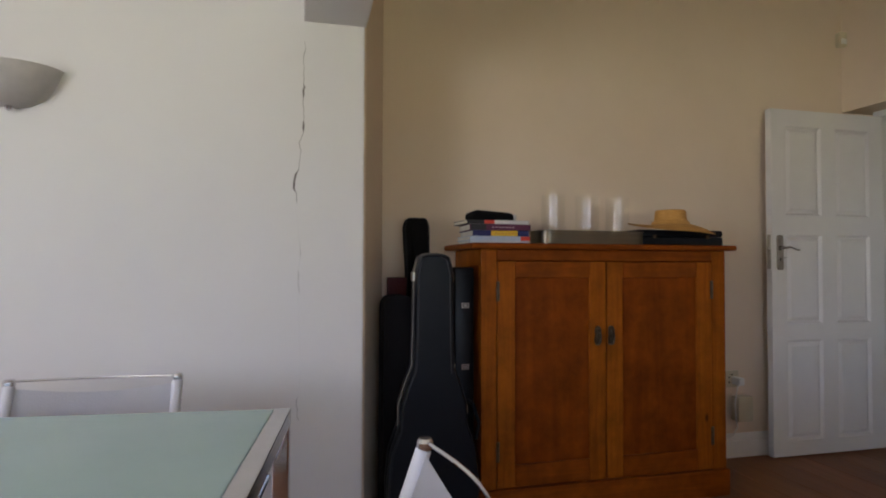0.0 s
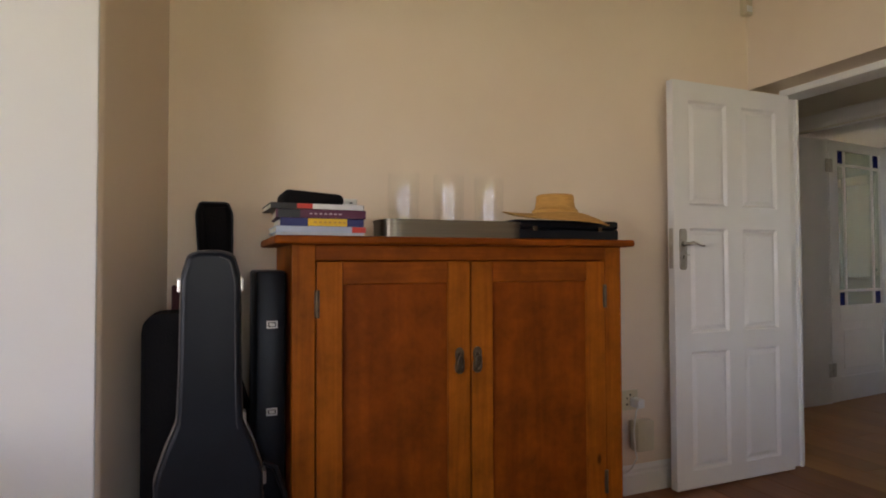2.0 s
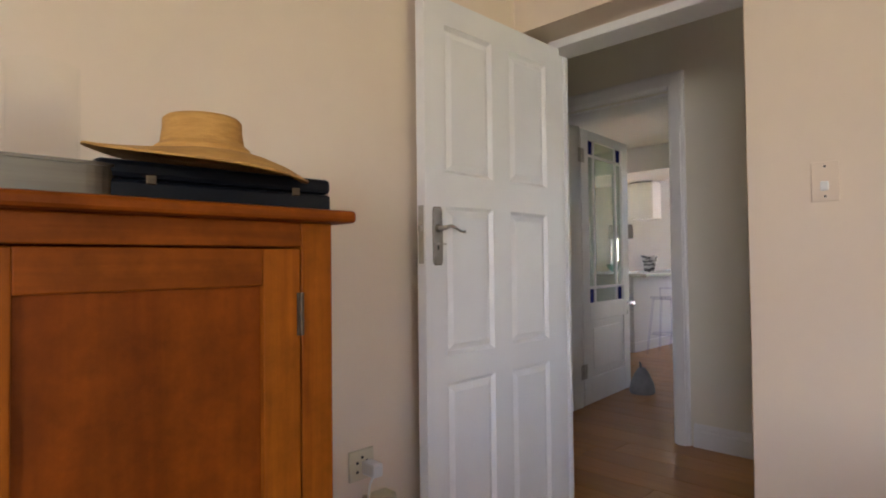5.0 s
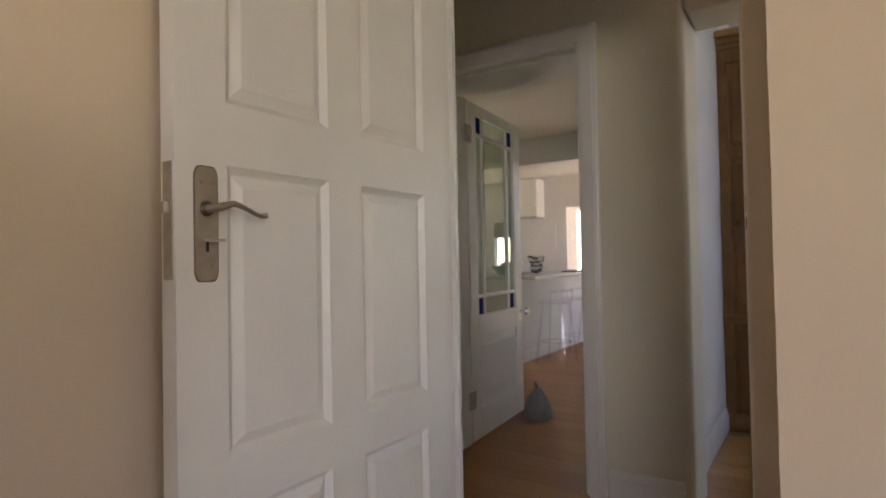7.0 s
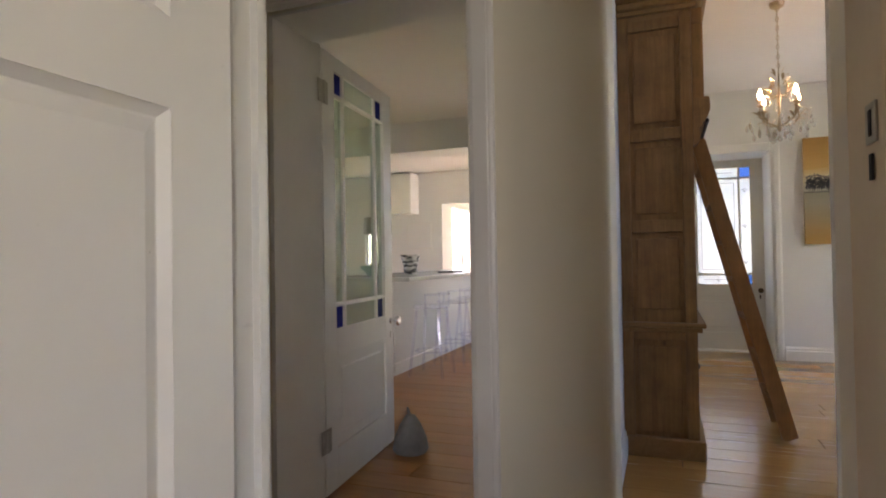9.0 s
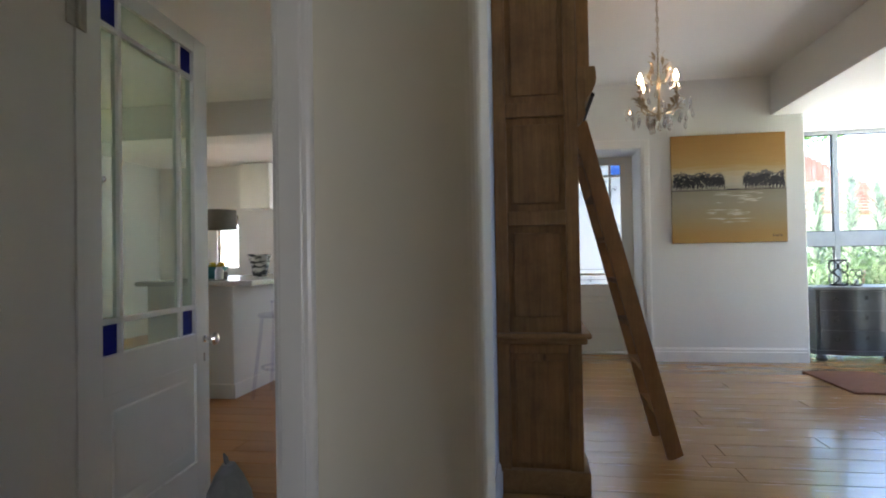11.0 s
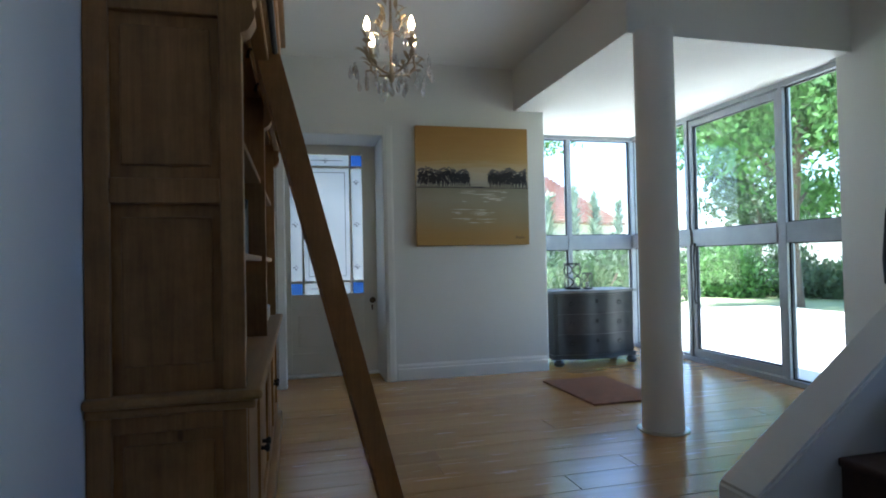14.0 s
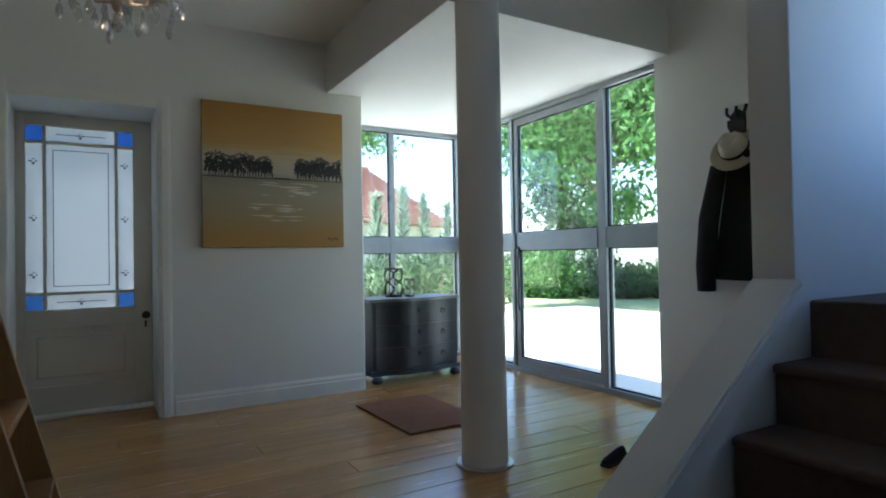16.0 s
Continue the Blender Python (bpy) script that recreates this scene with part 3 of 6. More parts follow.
# steel trough with three glass cylinders
tr = thing("candle_trough", "brushed steel oval trough holding three glass cylinders", "candle holder", at=(1.965, 3.27, TOP, 0))
outline = rounded([(-0.283, -0.095), (0.283, -0.095), (0.283, 0.095), (-0.283, 0.095)], [0.06] * 4, 8)
part("body", prism(outline, 0, 0.066), steel, tr)
part("rim", prism(rounded([(-0.286, -0.098), (0.286, -0.098), (0.286, 0.098), (-0.286, 0.098)], [0.062] * 4, 8), 0.062, 0.068), steel, tr)
tumbler = clear("cylinder glass", (0.994, 0.997, 0.994), 0.42)
for x in (-0.178, 0.005, 0.178):
    g = part("glass_cylinder", lathe([(0.059, 0), (0.059, 0.178), (0.0565, 0.1795), (0.0545, 0.178), (0.0545, 0.004)], sides=48, centre=(x, 0.01, 0.0685), close=False), tumbler, tr, "clear glass cylinder", True)

# flat black case and straw hat
c = thing("music_case", "worn flat black leatherette case lying flat", "case", at=(2.452, 3.31, TOP, -2))
part("base", box(-0.242, 0.242, -0.13, 0.13, 0, 0.045, 0.008), black_leather, c)
part("lid", box(-0.242, 0.242, -0.13, 0.13, 0.046, 0.08, 0.010), black_leather, c)
for x in (-0.15, 0.15):
    part("latch", box(x - 0.010, x + 0.010, -0.133, -0.129, 0.036, 0.054, 0.002), bronze, c)
hat = thing("straw_hat", "wide-brimmed woven straw hat with a flat crown", "hat", at=(2.405, 3.21, TOP + 0.084, 0))
bm = bmesh.new()
n, prof = 56, [(0.208, 0.0), (0.17, 0.008), (0.13, 0.014), (0.108, 0.017), (0.090, 0.021), (0.091, 0.030), (0.079, 0.040), (0.075, 0.066), (0.074, 0.088), (0.068, 0.094), (0.04, 0.095), (0.0, 0.093)]
bm = lathe(prof, sides=n, close=False)
for v in bm.verts:
    r = math.hypot(v.co.x, v.co.y)
    if r > 0.11:
        k = (r - 0.11) / 0.125
        v.co.z += k * (0.022 * -v.co.x / 0.235 + 0.03 * v.co.y / 0.235 + 0.006) + 0.005 * k * math.sin(3 * math.atan2(v.co.y, v.co.x)) - 0.016 * k * max(0, -v.co.y) / 0.225
    v.co.z += 0.004
    v.co.x *= 1.02
bm2 = bm.copy()
bmesh.ops.delete(bm, geom=[f for f in bm.faces if max(math.hypot(v.co.x, v.co.y) for v in f.verts) < 0.109], context="FACES")
bmesh.ops.solidify(bm, geom=bm.faces[:], thickness=0.004)
bmesh.ops.delete(bm2, geom=[f for f in bm2.faces if max(math.hypot(v.co.x, v.co.y) for v in f.verts) >= 0.109], context="FACES")
bmesh.ops.solidify(bm2, geom=bm2.faces[:], thickness=0.004)
part("brim", bm, straw, hat, "wide drooping straw brim", True)
part("crown", bm2, straw, hat, "", True)
part("hat_band", lathe([(0.0925, 0.033), (0.0815, 0.043), (0.0785, 0.052)], sides=40, close=False), straw, hat)

# guitar cases in the corner
def shell(outline, depth, edge):
    """A closed shell from an outline in x-z, front towards -y, with rounded front and back edges."""
    n = len(outline)
    bm = bmesh.new()
    norm = []
    for i in range(n):
        d = Vector(outline[(i + 1) % n]) - Vector(outline[i - 1])
        norm.append(Vector((-d.y, d.x)).normalized() if d.length else Vector((0, 0)))
    area = sum(outline[i][0] * outline[(i + 1) % n][1] - outline[(i + 1) % n][0] * outline[i][1] for i in range(n))
    sign = 1 if area > 0 else -1
    rings = []
    for y, inset in ((0.0, edge), (edge * 0.3, edge * 0.3), (edge, 0.0), (depth - edge, 0.0), (depth - edge * 0.3, edge * 0.3), (depth, edge)):
        rings.append([bm.verts.new((p[0] + q.x * inset * sign, y, p[1] + q.y * inset * sign)) for p, q in zip(outline, norm)])
    for a, b in zip(rings, rings[1:]):
        for i in range(n):
            bm.faces.new((a[i], a[(i + 1) % n], b[(i + 1) % n], b[i]))
    bm.faces.new(rings[0])
    bm.faces.new(rings[-1])
    return bm


def flat_faces(ob):
    """The broad faces of a rounded shell stay flat."""
    for f in ob.data.polygons:
        if len(f.vertices) > 4:
            f.use_smooth = False


gc = thing("guitar_case", "black leatherette hard guitar case standing upright in the corner", "guitar case", at=(1.12, 3.08, 0, 0))
side = [(-0.16, 0.0), (-0.195, 0.08), (-0.20, 0.22), (-0.185, 0.36), (-0.145, 0.47), (-0.145, 0.55), (-0.12, 0.63), (-0.088, 0.71), (-0.083, 0.85), (-0.080, 1.12), (-0.062, 1.185), (-0.03, 1.196)]
outline = side + [(-x, z) for x, z in side[::-1]]
outline = rounded(outline, [0.012] * len(outline), 3)
for name, y0, y1, grow in (("lid", -0.075, -0.002, 0.0), ("shell", 0.002, 0.06, 0.0)):
    bm = turned(shell(outline, y1 - y0, 0.012), Matrix.Translation((0, y0, 0)))
    flat_faces(part(name, bm, black_leather, gc, "", True))
trim = [(x * 0.8, -0.074, z - 0.012) for x, z in outline if z > 0.66 and x > 0.02]
part("edge_trim", tube(trim, 0.0025, sides=6), grey_trim, gc, "grey worn piping", True)
part("edge_trim", tube([(-x, y, z) for x, y, z in trim], 0.0015, sides=6), black_leather, gc, "", True)
part("top_edge", tube([(x, -0.066, z + 0.0005) for x, z in outline if z > 1.13], 0.0025, sides=6), grey_trim, gc, "worn pale top edge", True)
part("binding", tube([(x * 1.01, 0.0, z + (0.003 if z > 1.15 else 0)) for x, z in outline if z > 0.42], 0.0042, sides=6), case_binding, gc, "worn pale binding along the seam", True)
for z, x in ((1.10, 0.083), (0.70, 0.092), (0.52, 0.15), (1.10, -0.083)):
    part("latch", box(x - 0.008, x + 0.008, -0.03, 0.02, z - 0.02, z + 0.02, 0.003), nickel, gc, "tarnished metal latch")
part("handle", tube([(0.15, -0.01, 0.56), (0.185, -0.01, 0.54), (0.215, -0.01, 0.45), (0.20, -0.01, 0.38)], 0.009), black_leather, gc)

gb = thing("gig_bag", "soft black guitar gig bag leaning into the corner", "gig bag", at=(1.15, 3.525, 0, 0))
side = [(-0.15, 0.0), (-0.18, 0.15), (-0.17, 0.35), (-0.12, 0.48), (-0.12, 0.6), (-0.075, 0.75), (-0.055, 1.1), (-0.062, 1.345), (-0.048, 1.385)]
outline = rounded(side + [(-x, z) for x, z in side[::-1]], [0.012] * 18, 3)
bm = turned(shell(outline, 0.12, 0.02), Matrix.Translation((0, -0.06, 0)))
for v in bm.verts:
    v.co.x += 0.004 * noise.noise(v.co * 9) - 0.03 * max(0, v.co.z - 0.7)
flat_faces(part("bag", bm, black_cloth, gb, "", True))
part("zip", tube([(x - 0.03 * max(0, z - 0.7), -0.05, z) for x, z in outline], 0.003, sides=6, closed=True), black_leather, gb)
part("pocket", box(-0.1, 0.1, -0.075, -0.055, 0.12, 0.42, 0.008), black_cloth, gb)

c2 = thing("violin_case", "narrow black case with a rounded top standing on end", "instrument case", at=(1.0, 3.27, 0, 0))
bm = prism(rounded([(-0.075, 0), (0.07, 0), (0.07, 1.01), (-0.075, 1.01)], [0.01, 0.01, 0.06, 0.06], 6), 0, 0.16)
turned(bm, Matrix.Translation((0, 0.08, 0)) @ pose(0, 0, 0, 90, 0, 0))
part("shell", bm, black_cloth, c2, "", True)
part("seam", box(-0.077, 0.072, -0.004, 0.004, 0.01, 0.95), grey_trim, c2)
brd = part("folder_board", box(0.99, 1.09, 3.50, 3.56, 0, 1.085, 0.004), burgundy, None)
tagged(brd, "burgundy cloth-covered board standing behind the cases", "board")
am = thing("keyboard_case", "tall black hard case with silver latches beside the cupboard", "instrument case", at=(1.31, 3.34, 0, 0))
part("shell", box(-0.055, 0.042, -0.14, 0.16, 0, 1.14, 0.012), black_leather, am, "", True)
part("seam", box(-0.0565, 0.0435, 0.0, 0.006, 0.01, 1.13), grey_trim, am)
for z in (0.962, 0.678, 0.35):
    l = part("latch", frame_of(-0.02, 0.014, z - 0.012, z + 0.012, 0.004, -0.145, -0.139), nickel, am, "worn silver latch")
    part("clasp", box(-0.012, 0.006, -0.147, -0.139, z - 0.005, z + 0.005, 0.002), nickel, l)


def panel_door(w, h, thick, panels, material, parent):
    """A door slab in its own frame, x from 0 to w, front face at y = 0, with raised panels in sunk fields."""
    xs = sorted({0, w, *[p[0] for p in panels], *[p[1] for p in panels]})
    bm = bmesh.new()
    zs = sorted({0, h, *[p[2] for p in panels], *[p[3] for p in panels]})
    for i in range(len(xs) - 1):
        for k in range(len(zs) - 1):
            cx, cz = (xs[i] + xs[i + 1]) / 2, (zs[k] + zs[k + 1]) / 2
            if not any(p[0] < cx < p[1] and p[2] < cz < p[3] for p in panels):
                box(xs[i], xs[i + 1], 0, thick, zs[k], zs[k + 1], bm=bm)
    bmesh.ops.remove_doubles(bm, verts=bm.verts, dist=1e-5)
    slab = part("slab", bm, material, parent)
    for x0, x1, z0, z1 in panels:
        bm = box(x0, x1, thick * 0.3, thick * 0.7, z0, z1)
        lo = [(x0, z0), (x1, z0), (x1, z1), (x0, z1)]
        hi = [(x0 + 0.038, z0 + 0.038), (x1 - 0.038, z0 + 0.038), (x1 - 0.038, z1 - 0.038), (x0 + 0.038, z1 - 0.038)]
        for ya, yb in ((thick * 0.3, thick * 0.08), (thick * 0.7, thick * 0.92)):
            A = [bm.verts.new((x + (0.016 if x == x0 else -0.016), ya, z + (0.016 if z == z0 else -0.016))) for x, z in lo]
            B = [bm.verts.new((x, yb, z)) for x, z in hi]
            bm.faces.new(B)
            for q in range(4):
                bm.faces.new((A[q], A[(q + 1) % 4], B[(q + 1) % 4], B[q]))
            # ovolo bead round the field
            C = [bm.verts.new((x, 0.002 if ya < thick / 2 else thick - 0.002, z)) for x, z in lo]
            D = [bm.verts.new((x + (0.013 if x == x0 else -0.013), ya, z + (0.013 if z == z0 else -0.013))) for x, z in lo]
            for q in range(4):
                bm.faces.new((C[q], C[(q + 1) % 4], D[(q + 1) % 4], D[q]))
        part("panel", bm, material, slab)
    return slab


# six-panel door, folded back against the wall
d = thing("door_dining", "white painted six-panel door standing wide open", "door", at=(3.298, 3.497, 0.012, 0))
d["kind"] = "structure"
six = [(x0, x1, z0, z1) for z0, z1 in ((0.09, 0.69), (0.788, 1.327), (1.445, 1.988)) for x0, x1 in ((0.102, 0.367), (0.477, 0.736))]
slab = panel_door(0.845, 2.088, 0.042, six, gloss_white, d)
plate = rounded([(-0.022, -0.088), (-0.016, -0.102), (0.016, -0.102), (0.022, -0.088), (0.022, 0.088), (0.016, 0.102), (-0.016, 0.102), (-0.022, 0.088)], [0.006] * 8, 4)
h = part("handle_plate", turned(prism(plate, 0, 0.003), Matrix.Translation((0.058, 0, 1.218)) @ pose(0, 0, 0, 90, 0, 0)), nickel, slab, "brushed nickel lever handle plate")
part("plate_rim", turned(prism([(x * 1.1, z * 1.02) for x, z in plate], 0, 0.0018), Matrix.Translation((0.058, 0, 1.218)) @ pose(0, 0, 0, 90, 0, 0)), aged_nickel, slab, "tarnished plate border")
part("rose", lathe([(0.014, 0), (0.013, 0.004), (0.009, 0.010)], sides=20), aged_nickel, slab, "", True).matrix_basis = pose(0.058, -0.003, 1.245, 90, 0, 0)
part("lever", tube([(0.058, 0.0, 1.245), (0.058, -0.03, 1.245), (0.061, -0.042, 1.246), (0.083, -0.045, 1.253), (0.108, -0.045, 1.246), (0.131, -0.045, 1.236), (0.146, -0.044, 1.233), (0.156, -0.044, 1.236)], 0.008, sides=10, radii=[0.009, 0.008, 0.0075, 0.0058, 0.0048, 0.0042, 0.0042, 0.0055]), nickel, slab, "curved nickel lever", True)
part("key", box(0.0555, 0.0605, -0.02, -0.003, 1.186, 1.192, bm=box(0.044, 0.082, -0.023, -0.019, 1.186, 1.191)), nickel, slab)
part("keyhole", box(0.0555, 0.0605, -0.0052, -0.0035, 1.168, 1.186), dark_line, slab)
for sx in (-0.011, 0.011):
    for sz in (1.145, 1.292):
        part("screw", lathe([(0.0035, 0), (0.002, 0.0015)], sides=8, centre=(0, 0, 0)), nickel, slab).matrix_basis = pose(0.058 + sx, -0.004, sz, 90, 0, 0)
part("lock_forend", box(-0.0025, 0.0005, 0.008, 0.033, 1.12, 1.325), nickel, slab, "worn metal lock edge plate")
part("latch_bolt", box(-0.012, -0.002, 0.014, 0.027, 1.235, 1.255, 0.002), nickel, slab)

fr = thing("door_frame_dining", "white painted wooden door frame in a deep reveal", "door frame", at=(0, 0, 0, 0))
fr["kind"] = "structure"
part("jamb", box(4.205, 4.29, 3.545, 3.62, 0, 2.14, 0.004), gloss_white, fr)
# this jamb has a warmer tone than the white one opposite
part("jamb", box(4.13, 4.29, 2.645, 2.715, 0, 2.14, 0.004), surface("cream jamb paint", (0.70, 0.58, 0.45), (0.63, 0.52, 0.40), 5, rough=0.45, bump=0.1), fr, "cream painted jamb")
part("head", box(4.13, 4.29, 2.715, 3.545, 2.102, 2.16, 0.004), gloss_white, fr)
part("stop", box(4.245, 4.262, 2.715, 2.73, 0, 2.10), gloss_white, fr)
part("stop", box(4.245, 4.262, 3.53, 3.545, 0, 2.10), gloss_white, fr)
part("strike_plate", box(4.145, 4.175, 2.7155, 2.718, 1.25, 1.29, 0.0005), nickel, fr, "dark metal strike plate")
for z in (1.27, 1.226):
    part("strike_slot", box(4.156, 4.164, 2.7165, 2.7188, z - 0.013, z + 0.013), dark_line, fr)

s = thing("light_switch", "small cream wall light switch with a rocker", "light switch", at=(3.948, 2.44, 1.365, 0))
part("plate", box(-0.006, 0, -0.036, 0.036, -0.06, 0.06, 0.002), plaster_cream, s)
part("rocker", box(-0.014, -0.007, -0.010, 0.012, -0.028, 0.0, 0.003), white_plastic, s)
for z in (-0.045, 0.045):
    part("screw", box(-0.0095, -0.007, -0.003, 0.003, z - 0.003, z + 0.003), dark_line, s)
s = thing("wall_sensor", "small cream plastic alarm sensor high on the wall", "sensor", at=(3.93, 3.585, 2.6, 0))
part("body", box(-0.035, 0.02, -0.03, 0.012, -0.045, 0.05, 0.008), cream_plastic, s, "", True)
part("lens", box(-0.03, 0.012, -0.034, -0.029, -0.03, 0.005, 0.003), white_plastic, s)
s = thing("wall_socket", "cream double wall socket with round pin holes", "socket", at=(3.085, 3.598, 0.47, 0))
part("plate", box(-0.05, 0.05, -0.01, 0, -0.05, 0.05, 0.004), cream_plastic, s)
for x, z in ((-0.02, 0.01), (0.0, 0.025), (0.02, 0.01), (-0.02, -0.02), (0.02, -0.02)):
    part("pin_hole", lathe([(0.005, 0), (0.005, 0.003)], sides=10), dark_line, s).matrix_basis = pose(x, -0.0095, z, 90, 0, 0)
s = thing("power_adapter", "yellowed plug-in adapter with a curling white cord", "adapter", at=(3.13, 3.565, 0.30, 0))
part("body", box(-0.055, 0.05, -0.045, 0.02, -0.075, 0.075, 0.01), cream_plastic, s, "", True)
part("cord", tube([(-0.03, -0.03, 0.16), (-0.07, -0.05, 0.13), (-0.085, -0.05, 0.04), (-0.075, -0.045, -0.05), (-0.06, -0.04, -0.10), (-0.085, -0.03, -0.15), (-0.11, -0.02, -0.17)], 0.004), white_plastic, s, "", True)
part("plug", box(-0.05, -0.01, -0.045, 0.02, 0.14, 0.185, 0.006), white_plastic, s)

# wall sconce
s = thing("wall_sconce", "half-bowl marbled glass wall light", "wall lamp", at=(-0.50, 3.09, 1.735, 0))
bm = bmesh.new()
rings, n = [], 20
for r, z in ((0.012, 0.0), (0.06, 0.008), (0.11, 0.035), (0.145, 0.085), (0.165, 0.135), (0.172, 0.15)):
    rings.append([bm.verts.new((r * math.cos(math.pi * k / n), -r * 0.8 * math.sin(math.pi * k / n), z)) for k in range(n + 1)])
for a, b in zip(rings, rings[1:]):
    for k in range(n):
        bm.faces.new((a[k], a[k + 1], b[k + 1], b[k]))
bmesh.ops.solidify(bm, geom=bm.faces[:], thickness=0.005)
part("bowl", bm, alabaster, s, "", True)
part("finial", lathe([(0.0, -0.014), (0.012, -0.008), (0.015, 0), (0.01, 0.01)], centre=(0, -0.025, -0.002)), chrome, s, "", True)
part("backplate", box(-0.06, 0.06, -0.012, 0, 0.02, 0.11, 0.004), white_plastic, s)

# glass table and sling chairs
tb = thing("glass_table", "frosted green glass dining table on a chrome frame", "table", at=(-0.412, 1.813, 0, -5.7))
part("tabletop", box(-0.853, 0.853, -0.59, 0.58, 0.734, 0.7465, 0.003), frosted_green, tb)
for a, b, c, d in ((0.855, 0.90, -0.59, 0.58), (-0.90, -0.855, -0.59, 0.58), (-0.855, 0.855, 0.50, 0.54), (-0.855, 0.855, -0.56, -0.52)):
    part("edge_frame", box(a, b, c, d, 0.704, 0.748 if abs(a) > 0.88 or abs(b) > 0.88 else 0.733, 0.003), steel_bright, tb, "polished steel table edge")
for x in (-0.877, 0.877):
    for y in (-0.567, 0.557):
        part("leg", box(x - 0.022, x + 0.022, y - 0.022, y + 0.022, 0, 0.712, 0.004), steel_bright, tb)
part("stretcher", tube([(0.855, 0.46, 0.60), (0.855, -0.5, 0.60)], 0.008), chrome, tb)


def sling_chair(at, lab):
    """A chair of bent tube with a fabric sling seat and back."""
    c = thing("sling_chair", lab, "chair", "chairs at the glass table", at=at)
    for x in (-0.235, 0.235):
        part("frame_side", tube([(x, 0.20, 0.0), (x, 0.165, 0.42), (x, 0.185, 0.50), (x, 0.285, 0.79)], 0.013, sides=12), chrome, c, "", True)
        part("front_leg", tube([(x, -0.22, 0.0), (x, -0.21, 0.43), (x, 0.165, 0.43)], 0.011, sides=10), chrome, c, "", True)
        part("post_cap", lathe([(0.017, 0), (0.017, 0.012), (0.013, 0.02)], centre=(x, 0.285, 0.783), sides=12), chrome, c)
        part("sleeve", tube([(x, 0.185, 0.50), (x, 0.282, 0.78)], 0.0165, sides=12), sling_white, c, "", True)
    bm = bmesh.new()
    rows = []
    for k in range(9):
        z = 0.50 + 0.275 * k / 8
        rows.append([bm.verts.new((-0.235 + 0.47 * i / 8, 0.185 + 0.097 * k / 8 + 0.012 * math.sin(math.pi * i / 8), z - 0.022 * math.sin(math.pi * i / 8) * k / 8)) for i in range(9)])
    for a, b in zip(rows, rows[1:]):
        for i in range(8):
            bm.faces.new((a[i], a[i + 1], b[i + 1], b[i]))
    bmesh.ops.solidify(bm, geom=bm.faces[:], thickness=0.004)
    part("backrest", bm, sling_white, c, "white fabric sling back", True)
    part("top_wire", tube([(-0.235 + 0.47 * i / 8, 0.285 + 0.045 * math.sin(math.pi * i / 8), 0.796 - 0.006 * math.sin(math.pi * i / 8)) for i in range(9)], 0.004), chrome, c)
    part("seat", box(-0.23, 0.23, -0.21, 0.17, 0.425, 0.44, 0.006), sling_white, c)
    return c


sling_chair((-0.052, 2.33, 0.0, 0), "white sling chair with a chrome tube frame beyond the table")
sling_chair((0.528, 1.525, 0.0, -90), "white sling chair with a chrome tube frame at the table's end")
# ---- materials of the hall, kitchen and garden ----
old_pine = wood("waxed old pine", (0.38, 0.20, 0.068), (0.25, 0.125, 0.040), "z", grain=0.5, blotch=0.25, rough=0.55, ring=8, knots=True, bump=0.2)
old_pine_level = wood("waxed old pine boards", (0.38, 0.215, 0.08), (0.28, 0.15, 0.052), "x", grain=0.35, rough=0.55, ring=8, knots=False, bump=0.2)
old_pine_light = wood("orange waxed pine", (0.42, 0.205, 0.062), (0.31, 0.145, 0.042), "z", grain=0.45, blotch=0.2, rough=0.5, ring=8, knots=False, bump=0.15)
carpet = surface("brown stair carpet", (0.11, 0.068, 0.048), (0.082, 0.05, 0.036), 30, rough=0.98, bump=0.9, fine=240)
rug_brown = surface("brown coir mat", (0.22, 0.085, 0.035), (0.15, 0.06, 0.026), 25, rough=0.95, bump=0.9, fine=260)
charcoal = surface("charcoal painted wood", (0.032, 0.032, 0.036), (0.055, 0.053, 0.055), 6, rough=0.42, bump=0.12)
# the chest's top is a lighter grey than its charcoal body
charcoal_top = surface("lighter grey chest top", (0.20, 0.20, 0.20), (0.15, 0.15, 0.15), 7, rough=0.4, bump=0.1)
iron = surface("dark iron", (0.03, 0.03, 0.032), rough=0.5, metal=0.6, bump=0.1)
antique = surface("antique silver leaf metal", (0.60, 0.50, 0.36), (0.42, 0.34, 0.24), 30, rough=0.35, metal=0.8, bump=0.1)
crystal = clear("cut crystal", (0.95, 0.95, 0.95), 9.0)
bulb_glow = glowing("lit candle bulb", (1.0, 0.70, 0.36), 9.0)
frosted_pane = clear("frosted pane", (0.9, 0.92, 0.93), 0.5, 0.92, (0.37, 0.39, 0.40))
blue_pane = clear("blue stained pane", (0.14, 0.22, 0.40), 0.5, 0.5, (0.12, 0.2, 0.38))
deep_blue_pane = clear("deep blue stained pane", (0.07, 0.08, 0.42), 0.6, 0.5, (0.07, 0.09, 0.4))
frost_white = clear("acid etched pane", (0.95, 0.96, 0.96), 0.5, 0.97, (0.95, 0.96, 0.96))
green_glass = clear("greenish pane", (0.86, 0.93, 0.88), 1.2, 0.12, (0.6, 0.68, 0.62))
ghost = clear("clear acrylic", (0.93, 0.93, 0.97), 1.2)
door_cream = surface("cream gloss paint", (0.76, 0.73, 0.65), (0.71, 0.68, 0.60), 4, rough=0.35, bump=0.05)
wool_black = surface("black wool coat", (0.012, 0.012, 0.015), (0.02, 0.02, 0.024), 9, rough=0.95, bump=0.5, fine=150)
